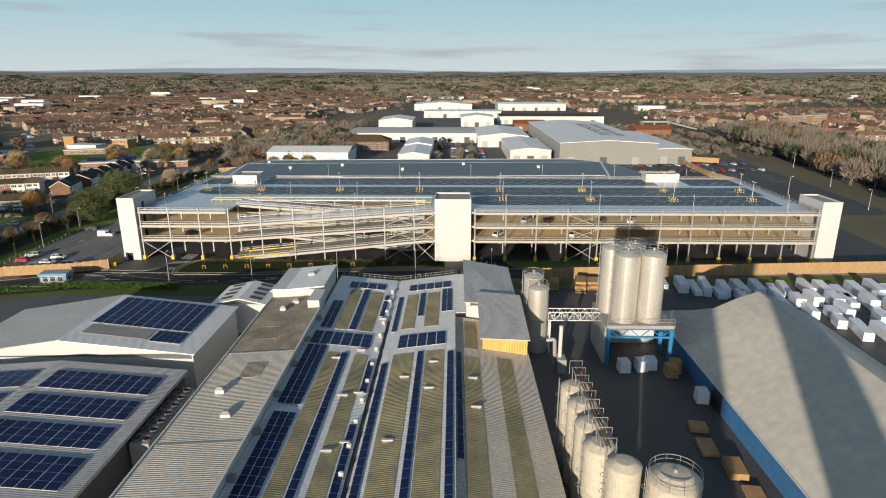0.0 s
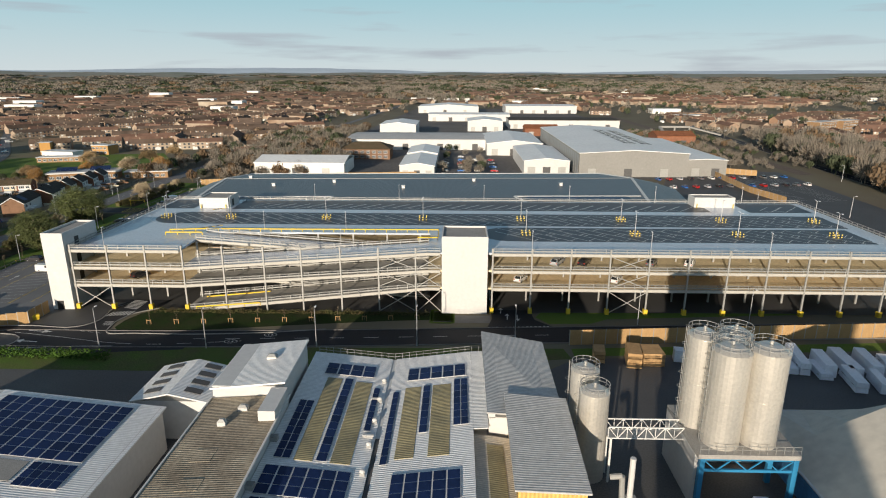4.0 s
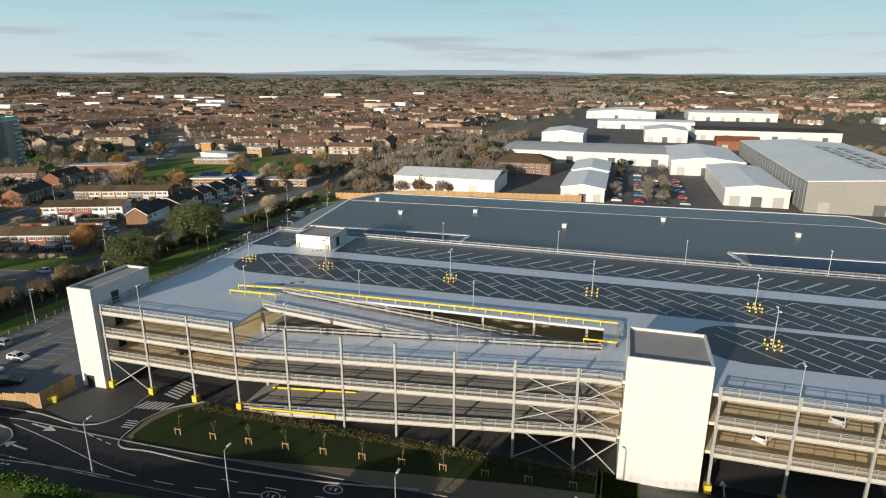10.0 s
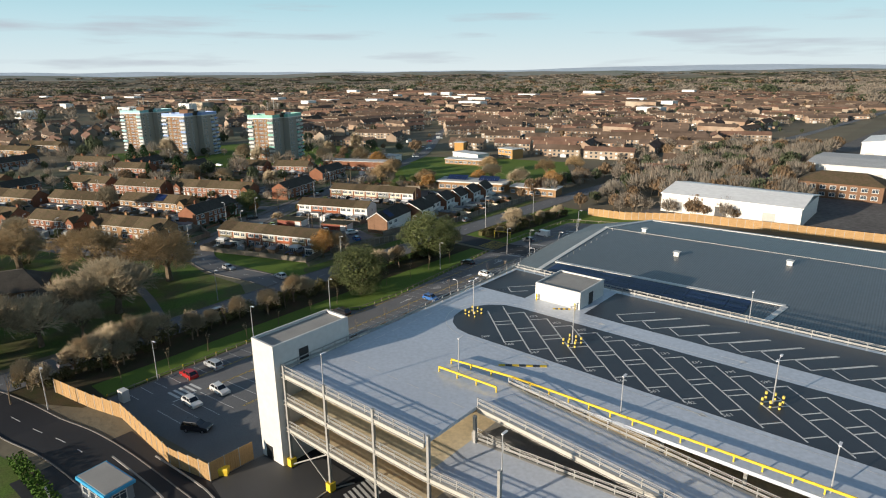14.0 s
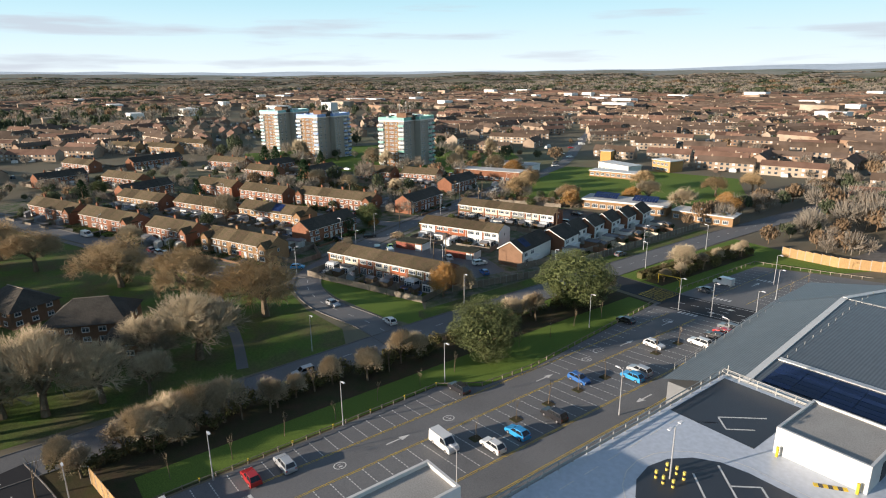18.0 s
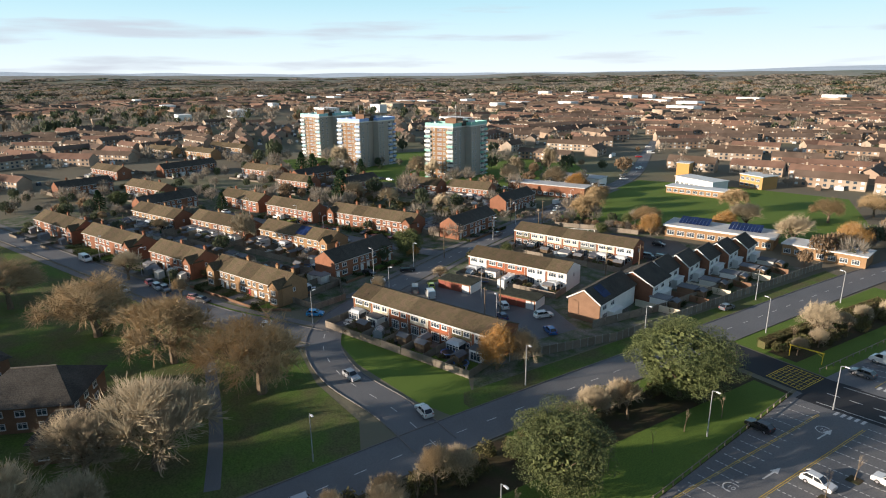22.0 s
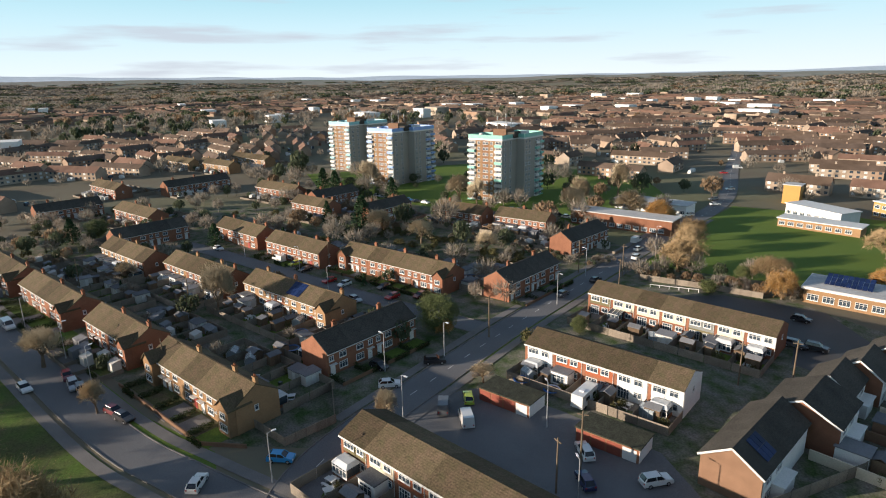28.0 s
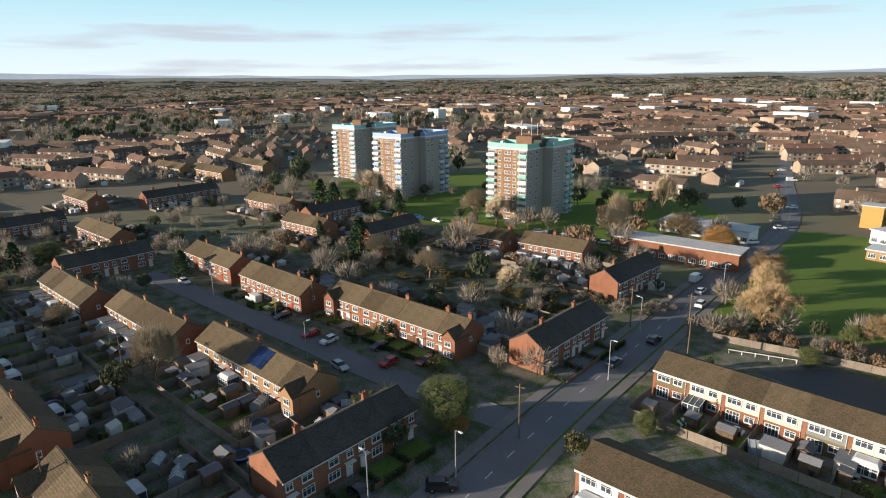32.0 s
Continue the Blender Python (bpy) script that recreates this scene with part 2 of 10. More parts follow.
# ---------------------------------------------------------------- mesh helpers
class Geo:
    """Vertices and faces gathered into one mesh."""

    def __init__(self):
        self.v, self.f, self.m = [], [], []

    def face(self, pts, k=0):
        i = len(self.v)
        self.v += [tuple(p) for p in pts]
        self.f.append(tuple(range(i, i + len(pts))))
        self.m.append(k)
        return self

    def hexa(self, b, t, k=0):
        """A solid from four bottom and four top corners, both counter-clockwise from above."""
        i = len(self.v)
        self.v += [tuple(p) for p in (*b, *t)]
        for q in ((3, 2, 1, 0), (4, 5, 6, 7), (0, 1, 5, 4), (1, 2, 6, 5), (2, 3, 7, 6), (3, 0, 4, 7)):
            self.f.append(tuple(i + j for j in q))
            self.m.append(k)
        return self

    def box(self, x0, y0, z0, x1, y1, z1, k=0):
        x0, x1, y0, y1, z0, z1 = min(x0, x1), max(x0, x1), min(y0, y1), max(y0, y1), min(z0, z1), max(z0, z1)
        return self.hexa(((x0, y0, z0), (x1, y0, z0), (x1, y1, z0), (x0, y1, z0)), ((x0, y0, z1), (x1, y0, z1), (x1, y1, z1), (x0, y1, z1)), k)

    def bar(self, p, q, w, h=None, k=0):
        """A rectangular bar from p to q."""
        p, q = Vector(p), Vector(q)
        d = (q - p).normalized()
        up = Vector((0, 0, 1)) if abs(d.z) < 0.95 else Vector((0, 1, 0))
        s = d.cross(up).normalized() * (w / 2)
        u = s.cross(d).normalized() * ((h or w) / 2)
        return self.hexa((p - s - u, p + s - u, q + s - u, q - s - u), (p - s + u, p + s + u, q + s + u, q - s + u), k)

    def tube(self, p, q, r0, r1=None, n=6, k=0, caps=True):
        p, q = Vector(p), Vector(q)
        r1 = r0 if r1 is None else r1
        d = (q - p).normalized()
        a = d.orthogonal().normalized()
        b = d.cross(a)
        i = len(self.v)
        for c, r in ((p, r0), (q, r1)):
            for j in range(n):
                t = 2 * math.pi * j / n
                self.v.append(tuple(c + (a * math.cos(t) + b * math.sin(t)) * r))
        for j in range(n):
            e = (j + 1) % n
            self.f.append((i + j, i + e, i + n + e, i + n + j))
            self.m.append(k)
        if caps:
            self.f.append(tuple(i + n + j for j in range(n)))
            self.m.append(k)
            self.f.append(tuple(i + n - 1 - j for j in range(n)))
            self.m.append(k)
        return self

    def revolve(self, x, y, prof, n=16, k=0):
        """A turned solid about the vertical through (x, y) from (radius, z) pairs."""
        i = len(self.v)
        for r, z in prof:
            for j in range(n):
                t = 2 * math.pi * j / n
                self.v.append((x + r * math.cos(t), y + r * math.sin(t), z))
        for s in range(len(prof) - 1):
            for j in range(n):
                e = (j + 1) % n
                self.f.append((i + s * n + j, i + s * n + e, i + s * n + n + e, i + s * n + n + j))
                self.m.append(k)
        return self

    def ring(self, x, y, z, r, w=0.04, n=20, k=0):
        for j in range(n):
            a, b = 2 * math.pi * j / n, 2 * math.pi * (j + 1) / n
            self.bar((x + r * math.cos(a), y + r * math.sin(a), z), (x + r * math.cos(b), y + r * math.sin(b), z), w, k=k)
        return self

    def poly(self, pts, z, thick=0.0, k=0):
        """A flat sheet with a given outline, counter-clockwise from above."""
        self.face([(x, y, z) for x, y in pts], k)
        if thick:
            for (x0, y0), (x1, y1) in zip(pts, pts[1:] + pts[:1]):
                self.face([(x0, y0, z - thick), (x1, y1, z - thick), (x1, y1, z), (x0, y0, z)], k)
        return self

    def add(self, other, m):
        """Another gathering, moved by a matrix."""
        i = len(self.v)
        self.v += [tuple(m @ Vector(p)) for p in other.v]
        self.f += [tuple(i + j for j in q) for q in other.f]
        self.m += other.m
        return self

    def mesh(self, name, mats, smooth=False):
        me = bpy.data.meshes.new(name)
        me.from_pydata(self.v, [], self.f)
        mats = mats if isinstance(mats, (list, tuple)) else [mats]
        for x in mats:
            me.materials.append(x)
        if len(mats) > 1:
            me.polygons.foreach_set("material_index", self.m)
        if smooth:
            me.polygons.foreach_set("use_smooth", [True] * len(me.polygons))
        me.update()
        return me


def part(name, geo, material, parent=None, label="", smooth=False):
    """One mesh object, under a thing or a part where one is given."""
    me = geo if isinstance(geo, bpy.types.Mesh) else geo.mesh(name, material, smooth)
    ob = new(name, me)
    if parent is not None:
        ob.parent = parent
    if label:
        ob["label"] = label
    return ob


def thing(name, label, category, m=None, group="", kind=""):
    e = new(name)
    e.empty_display_size = 0.3
    if m is not None:
        e.matrix_world = m
    return tagged(e, label, category, group, kind)


def solid(name, geo, material, label, category="", group="", kind="", smooth=False):
    return tagged(part(name, geo, material, smooth=smooth), label, category, group, kind)


def ribbon(pts, w, z, geo=None, k=0):
    """A strip of even width along a line."""
    g = geo or Geo()
    n = len(pts)
    side = []
    for i in range(n):
        a, b = Vector(pts[max(i - 1, 0)]), Vector(pts[min(i + 1, n - 1)])
        d = (b - a).normalized()
        s = Vector((-d.y, d.x)) * (w / 2)
        c = Vector(pts[i])
        side.append((c - s, c + s))
    for (a, b), (c, d) in zip(side, side[1:]):
        g.face([(a.x, a.y, z), (c.x, c.y, z), (d.x, d.y, z), (b.x, b.y, z)], k)
    return g


def curve_pts(pts, n=6):
    """A smooth line through the points."""
    out = []
    for i in range(len(pts) - 1):
        p0, p1, p2, p3 = (Vector(pts[max(0, min(len(pts) - 1, j))]) for j in (i - 1, i, i + 1, i + 2))
        for s in range(n):
            t = s / n
            out.append(tuple(0.5 * (2 * p1 + (p2 - p0) * t + (2 * p0 - 5 * p1 + 4 * p2 - p3) * t * t + (3 * p1 - p0 - 3 * p2 + p3) * t ** 3)))
    return out + [tuple(pts[-1])]


def dashes(pts, w, z, on, off, geo=None, k=0):
    g = geo or Geo()
    pos, acc = [Vector(p) for p in pts], 0.0
    for a, b in zip(pos, pos[1:]):
        L, d = (b - a).length, (b - a).normalized()
        t = -acc
        while t < L:
            s, e = max(t, 0), min(t + on, L)
            if e - s > 0.05:
                ribbon([a + d * s, a + d * e], w, z, g, k)
            t += on + off
        acc = (L + acc) % (on + off)
    return g


# ---------------------------------------------------------------- ground and roads
def far_ground_material():
    m = bpy.data.materials.new("open_country")
    m.use_nodes = True
    n, l = m.node_tree.nodes, m.node_tree.links
    p = n["Principled BSDF"]
    p.inputs["Roughness"].default_value, p.inputs["Specular IOR Level"].default_value = 0.95, 0.1
    tc = n.new("ShaderNodeTexCoord")
    a, b, c = (n.new("ShaderNodeTexNoise") for _ in range(3))
    for q, s, d in ((a, 0.0028, 4), (b, 0.03, 6), (c, 0.7, 5)):
        q.inputs["Scale"].default_value, q.inputs["Detail"].default_value = s, d
        l.new(tc.outputs["Object"], q.inputs["Vector"])
    ramp = n.new("ShaderNodeValToRGB")
    e = ramp.color_ramp.elements
    e[0].position, e[0].color = 0.36, (0.12, 0.125, 0.07, 1)
    e[1].position, e[1].color = 0.64, (0.11, 0.15, 0.05, 1)
    for pos, col in ((0.45, (0.14, 0.115, 0.08, 1)), (0.55, (0.16, 0.14, 0.1, 1))):
        x = e.new(pos)
        x.color = col
    l.new(a.outputs["Fac"], ramp.inputs["Fac"])
    r2 = n.new("ShaderNodeValToRGB")
    f = r2.color_ramp.elements
    f[0].position, f[0].color = 0.35, (0.16, 0.14, 0.105, 1)
    f[1].position, f[1].color = 0.62, (0.19, 0.18, 0.13, 1)
    l.new(b.outputs["Fac"], r2.inputs["Fac"])
    mx = n.new("ShaderNodeMix")
    mx.data_type = "RGBA"
    mx.inputs[0].default_value = 0.55
    l.new(ramp.outputs["Color"], mx.inputs[6])
    l.new(r2.outputs["Color"], mx.inputs[7])
    l.new(mx.outputs[2], p.inputs["Base Color"])
    bp = n.new("ShaderNodeBump")
    bp.inputs["Strength"].default_value, bp.inputs["Distance"].default_value = 0.8, 0.15
    l.new(c.outputs["Fac"], bp.inputs["Height"])
    l.new(bp.outputs[0], p.inputs["Normal"])
    return m


def gz(x):
    """Height of the land: level in the east, falling to a lower shelf in the west."""
    return -3.4 * max(0.0, min(1.0, (-88 - x) / 39))


def drape(g, z=0.0):
    g.v = [(p[0], p[1], p[2] + gz(p[0])) for p in g.v]
    return g


g = Geo()
xs = [-5000, -3500, -2300, -1500, -900, -500, -250, -127, -88, 0, 150, 400, 800, 1500, 2600, 3800, 4800]
ys = [-4900, -2500, -1000, -400, -150, 0, 150, 400, 800, 1500, 2500, 3500, 4800]
for x0, x1 in zip(xs, xs[1:]):
    for y0, y1 in zip(ys, ys[1:]):
        g.face([(x0, y0, 0), (x1, y0, 0), (x1, y1, 0), (x0, y1, 0)])
solid("ground", drape(g), far_ground_material(), "open winter ground of fields and scrub reaching the horizon", "ground", kind="structure")


def clip(pts, x, keep):
    out = []
    for a, b in zip(pts, pts[1:] + pts[:1]):
        ia, ib = (a[0] - x) * keep >= 0, (b[0] - x) * keep >= 0
        if ia:
            out.append(a)
        if ia != ib:
            k = (x - a[0]) / (b[0] - a[0])
            out.append((x, a[1] + k * (b[1] - a[1])))
    return out


def sheet(name, pts, z, material, label, category="ground"):
    g = Geo()
    for piece in (clip(pts, -127, -1), clip(clip(pts, -127, 1), -88, -1), clip(pts, -88, 1)):
        if len(piece) > 2:
            g.poly(piece, z)
    return solid(name, drape(g), material, label, category, kind="structure")


MAIN = curve_pts([(-149, -160), (-148.6, -60), (-148.8, 0), (-150.4, 32), (-151.3, 62), (-151.4, 125), (-151, 190), (-147, 270), (-138, 390), (-120, 560), (-90, 900)])
CROSS = curve_pts([(-150, 51.4), (-163, 51), (-180, 48.4), (-196, 51.5), (-208.5, 62), (-221, 85.5), (-235.5, 115), (-251, 151), (-273, 203), (-303, 274), (-360, 355), (-420, 441), (-540, 600)])
WEST = curve_pts([(-198, 51.5), (-213, 42.5), (-231, 33), (-275, 16.5), (-340, -8), (-420, -38)])
GSTREET = curve_pts([(-237, 107.5), (-253, 99.5), (-268, 92.5), (-288, 84.5), (-311, 75), (-340, 63), (-354, 56)])
COURT = curve_pts([(-217, 80.5), (-208, 80.5), (-197, 86), (-185, 91.5), (-177, 94)])
FRONT = curve_pts([(-148, -20), (-138, -17.5), (-126, -15.5), (-116, -14), (-104, -13.5), (-88, -13.7), (-60, -13.6), (-20, -11.9), (10, -10), (40, -8.2), (80, -5.6), (130, -2), (170, 8), (190, 40), (200, 110), (210, 220), (230, 420)])
LANE_IN = [(-149, 118), (-138, 118), (-127, 118), (-122, 118)]


def road(name, pts, w, z, material, label, dash=(2.0, 4.0), kerb=True, edge=False):
    solid(name, drape(ribbon(pts, w, z)), material, label, "road", kind="structure")
    if kerb:
        k = Geo()
        for s in (-1, 1):
            pv = [Vector(p) for p in pts]
            line = []
            for i, c in enumerate(pv):
                d = (pv[min(i + 1, len(pv) - 1)] - pv[max(i - 1, 0)]).normalized()
                line.append(c + Vector((-d.y, d.x)) * s * (w / 2 + 0.08))
            for a, b in zip(line, line[1:]):
                k.bar((a.x, a.y, z + 0.02), (b.x, b.y, z + 0.02), 0.16, 0.2)
        solid("kerb", drape(k), paving, "grey concrete kerb stones along the carriageway", "kerb", kind="structure")
    if dash:
        solid("road_marking", drape(dashes(pts, 0.14, z + 0.006, *dash)), white_paint, "dashed white centre line painted on asphalt", "road marking", kind="structure")


# verges, pavements and lawns first, the carriageways above them
sheet("lawn_park", [(-330, -160), (-156, -160), (-155, 41), (-163, 44.5), (-179, 43.3), (-198, 46), (-214, 36.5), (-233, 27.5), (-282, 8), (-350, -18)], 0.012, grass_dull, "wide mown park lawn with fallen leaves under oaks", "lawn")
sheet("lawn_corner", [(-156, 58), (-156, 63), (-169, 70), (-206.5, 58.5), (-203, 55), (-182, 53), (-163, 55.5)], 0.014, grass_mat, "triangular green verge in front of the terrace", "lawn")
sheet("lawn_verge", [(-145, -18), (-128, -8), (-129, 46), (-123.5, 51.6), (-122.6, 63.6), (-128.4, 112), (-147, 112)], 0.016, soil, "planted bank of leaf litter between road and car park", "verge")
sheet("lawn_strip", [(-135, -4), (-128.6, -4), (-129.3, 46), (-123.6, 52), (-122.7, 63.6), (-128.5, 111), (-135, 111), (-135.6, 60)], 0.03, grass_mat, "strip of bright mown grass along the car park fence", "lawn")
sheet("lawn_north", [(-147, 123), (-128, 123), (-127, 160), (-109, 163), (-98, 178), (-146, 184)], 0.02, grass_mat, "mown grass at the end of the car park", "lawn")
sheet("grass_verge_road", [(-158, 62), (-155.9, 62), (-155.5, 186), (-160, 188), (-161, 64)], 0.018, grass_dull, "narrow grass verge beside the main road", "verge")
sheet("grass_verge_kerbside", [(-146.7, 62), (-143.5, 62), (-143, 110), (-146.5, 110)], 0.032, grass_mat, "bright green grass verge beside the main road", "verge")
sheet("planted_bed", [(-140.2, 124.4), (-134.4, 124.4), (-132.6, 171), (-137.8, 171)], 0.03, soil, "dark leaf-strewn bed behind the roadside hedge", "flower bed")
sheet("lawn_field", [(-263, 186), (-254, 172), (-210, 199), (-172, 208), (-168, 240), (-205, 300), (-258, 286), (-293, 267)], 0.016, grass_mat, "green school playing field", "field")
sheet("lawn_towers", [(-490, 140), (-420, 128), (-345, 168), (-300, 184), (-318, 258), (-380, 300), (-470, 250)], 0.012, grass_mat, "lawn around the tower blocks", "lawn")
sheet("lawn_street", [(-243, 121), (-247, 128), (-262, 168), (-254, 172), (-241, 141), (-232, 117), (-226, 106), (-222, 98), (-224, 97)], 0.014, grass_mat, "grass strip beside the street", "verge")
sheet("lawn_island", [(-252, 22), (-240, 27.5), (-224, 34), (-215, 40.5), (-213, 46.5), (-218, 47), (-234, 38.5), (-254, 31)], 0.03, grass_mat, "small grass triangle at the street corner", "verge")
sheet("garden_ground", [(-158, 64), (-169, 72), (-206, 61), (-219, 85), (-243, 141), (-265, 186), (-194, 180), (-162, 186), (-161, 72)], 0.006, mat("garden_ground_mix", (0.19, 0.175, 0.15), 0.95, var=0.5, scale=0.35, fine=3, col2=(0.06, 0.095, 0.03)), "mixed paved and planted back gardens", "garden")
sheet("garden_ground_west", [(-218, 50), (-254, 33), (-300, 15), (-380, -16), (-420, 60), (-360, 190), (-305, 190), (-265, 181), (-241, 121), (-209, 64)], 0.006, mat("garden_ground_dull", (0.17, 0.155, 0.13), 0.95, var=0.5, scale=0.3, fine=3, col2=(0.05, 0.085, 0.026)), "dark back gardens of the terraces", "garden")
# the lawn's shade is put into a darker grass colour
sheet("front_lawn", [(-67.5, -9.8), (-56.7, -9.7), (-46.8, -8.3), (-35.2, -6.4), (-25.4, -4.9), (-12, -3.0), (-1.5, -2.0), (-1.0, 1.6), (-14, 2.2), (-48, 2.4), (-64.5, 2.2), (-67.2, -0.3), (-68.8, -4.2), (-69, -8)], 0.02, mat("shade_painted_lawn_grass", (0.022, 0.042, 0.01), 0.95, var=0.5, scale=0.3, fine=4, bump=0.8, col2=(0.03, 0.035, 0.015)), "long green lawn below the ramps, shade painted into its colour", "lawn")
sheet("front_lawn_east", [(23, -3.6), (32, -3.2), (36, -0.6), (82, 3.4), (78, 3.9), (22, 2.8), (20.5, 0)], 0.02, grass_mat, "green lawn below the parking decks", "lawn")
sheet("tower_apron", [(-1.5, -3.5), (10.5, -3.5), (10.5, 0.6), (-1.5, 0.6)], 0.03, paving, "paved apron at the stair tower", "pavement")
sheet("car_park_floor", [(-90, 2.2), (18, 2.4), (112, 4), (135, 5), (138, 60), (112, 60), (-90, 60)], 0.008, asphalt, "asphalt floor below the parking decks", "car park floor")
sheet("yard", [(-130, -60), (-110, -27), (-40, -27), (16, -28), (25.5, -20), (110, -14), (140, -120), (-130, -120)], 0.006, yard_mat, "stained concrete factory yard", "yard")
sheet("hedge_verge", [(-126, -22), (-100, -18.6), (-60, -17.3), (24, -15.6), (25, -20), (-20, -27), (-112, -27), (-130, -30)], 0.022, grass_dull, "grass verge in front of the factory", "verge")
sheet("fence_verge", [(25.6, -15.6), (110, -9.6), (112, -13), (25.6, -19)], 0.024, grass_mat, "green verge behind the timber fence", "verge")
sheet("surface_car_park", [(-127.5, -5.5), (-88, -4), (-88, 60), (-89, 62), (-89, 163), (-109, 161.5), (-127, 160), (-128.5, 113), (-122.6, 63.6), (-123.4, 51.6), (-129, 45.4)], 0.026, asphalt_old, "grey asphalt car park with marked bays", "car park")
sheet("surface_car_park_dark", [(-127.5, 111), (-96.5, 111), (-96.5, 122), (-127.5, 122)], 0.032, asphalt_dark, "newer dark asphalt at the car park entry", "car park")
sheet("car_park_east", [(96, 62), (170, 62), (178, 208), (120, 212), (96, 150)], 0.026, asphalt, "asphalt car park beside the warehouse", "car park")

road("road_main", MAIN, 8.8, 0.03, asphalt_old, "worn grey main road with dashed lines")
road("road_cross", CROSS, 7.2, 0.034, asphalt_old, "worn residential street")
road("road_west", WEST, 6.6, 0.038, asphalt_old, "residential street beside the park", dash=None)
road("road_g", GSTREET, 6.2, 0.04, asphalt_old, "worn cul-de-sac between terraces", dash=None)
road("road_court", COURT, 8.5, 0.042, asphalt_old, "cracked asphalt garage court", dash=None, kerb=False)
road("road_front", FRONT, 7.6, 0.036, asphalt_dark, "dark new access road before the parking decks", dash=(3, 4))
road("road_entry", LANE_IN, 9.0, 0.046, asphalt_dark, "dark asphalt car park entry", dash=None, kerb=False)
sheet("entry_apron", [(9.5, -6.5), (23.5, -5), (20.2, -1.5), (19.6, 4), (11, 4), (10.8, -1.5)], 0.05, asphalt_dark, "dark asphalt entry below the decks", "road")
sheet("entry_apron_west", [(-112, -23), (-86, -23), (-62, -19.6), (-50, -18.2), (-50, -11.4), (-63.2, -11.2), (-67.9, -11.6), (-69.5, -10.3), (-70.2, -4.5), (-68.6, -0.3), (-64.8, 3), (-64, 8), (-84, 8), (-87.8, 1), (-88.2, -5.8), (-97, -7.4), (-112, -6.6)], 0.05, asphalt_dark, "dark asphalt junction before the decks", "road")
sheet("kiosk_island", [(-104, -20.8), (-98.3, -21.3), (-91.6, -20.5), (-87.6, -19.1), (-85.1, -16.9), (-85.1, -14.5), (-86.2, -13.2), (-88.6, -12.2), (-94.5, -12.0), (-104, -12.4)], 0.1, asphalt, "kerbed asphalt island round the kiosk", "road")
sheet("lobby_apron", [(-87.8, -6.6), (-80.4, -8.2), (-76.0, -6.9), (-74.7, -3.7), (-75.2, 1.7), (-74, 6), (-82, 6), (-82, 2), (-87.8, 1)], 0.09, asphalt, "grey asphalt footway at the stair tower", "pavement")
k = Geo()
for line in (((-24.3, -7.8), (-37.3, -10.0), (-51.8, -11.2), (-63.2, -11.0), (-67.6, -11.4), (-69.5, -10.3), (-70.1, -7.5), (-70.2, -4.5), (-68.6, -0.3), (-64.8, 2.6)), ((-99.4, -8.5), (-92.6, -8), (-86.9, -7.8), (-80.1, -8.5), (-77.4, -8.1), (-75.6, -6.9), (-74.3, -3.7), (-74.9, 1.7), (-73.4, 5.3)), ((-104, -20.8), (-98.3, -21.3), (-91.6, -20.5), (-87.6, -19.1), (-85.1, -16.9), (-85.1, -14.5), (-86.2, -13.2), (-88.6, -12.2), (-94.5, -12.0), (-104, -12.4))):
    line = curve_pts(line, 4)
    for a, b in zip(line, line[1:]):
        k.bar((a[0], a[1], 0.08), (b[0], b[1], 0.08), 0.22, 0.14)
solid("kerb", k, concrete, "pale new kerb stones round the junction", "kerb", kind="structure")
g = Geo()
ribbon(curve_pts([(-88.3, -11.2), (-78.5, -13.0), (-68.9, -15.1), (-64.3, -15.8)]), 0.14, 0.062, g)
dashes(curve_pts([(-64.3, -15.8), (-55.6, -16.0), (-40, -14.0)]), 0.14, 0.062, 3, 3, g)
dashes([(-79.1, -9.3), (-69.6, -11.3)], 0.16, 0.062, 1.2, 0.8, g)
ribbon(curve_pts([(-85.1, -18.8), (-79.5, -18.2), (-72.6, -17.4), (-64.5, -17.1)]), 0.14, 0.062, g)
dashes([(-90.0, -19.9), (-79.5, -18.9)], 0.25, 0.062, 0.5, 0.4, g)
for x, y, dx in ((-85.8, -10.3, 1), (-80.5, -15.6, -1)):
    ribbon([(x, y), (x + dx * 3.4, y - dx * 0.3)], 0.3, 0.062, g)
    tip = [(x + dx * 3.2, y - dx * 0.3 - 0.75, 0.062), (x + dx * 3.2, y - dx * 0.3 + 0.75, 0.062), (x + dx * 5.2, y - dx * 0.5, 0.062)]
    g.face(tip if dx < 0 else [tip[0], tip[2], tip[1]])
for i in range(7):
    ribbon([(-74.2 + i * 0.72, -2.2 + i * 0.12), (-73.6 + i * 0.72, 0.2 + i * 0.12)], 0.36, 0.062, g)
    ribbon([(-72.8, 3.0 + i * 0.75), (-69.4, 2.2 + i * 0.75)], 0.4, 0.062, g)
for i in range(4):
    ribbon([(-72.6 + i * 0.12, -5.4 - i * 0.55), (-70.8 + i * 0.12, -5.2 - i * 0.55)], 0.2, 0.062, g)
solid("road_marking", g, white_paint, "white arrows, lane lines and crossings on the junction", "road marking", kind="structure")
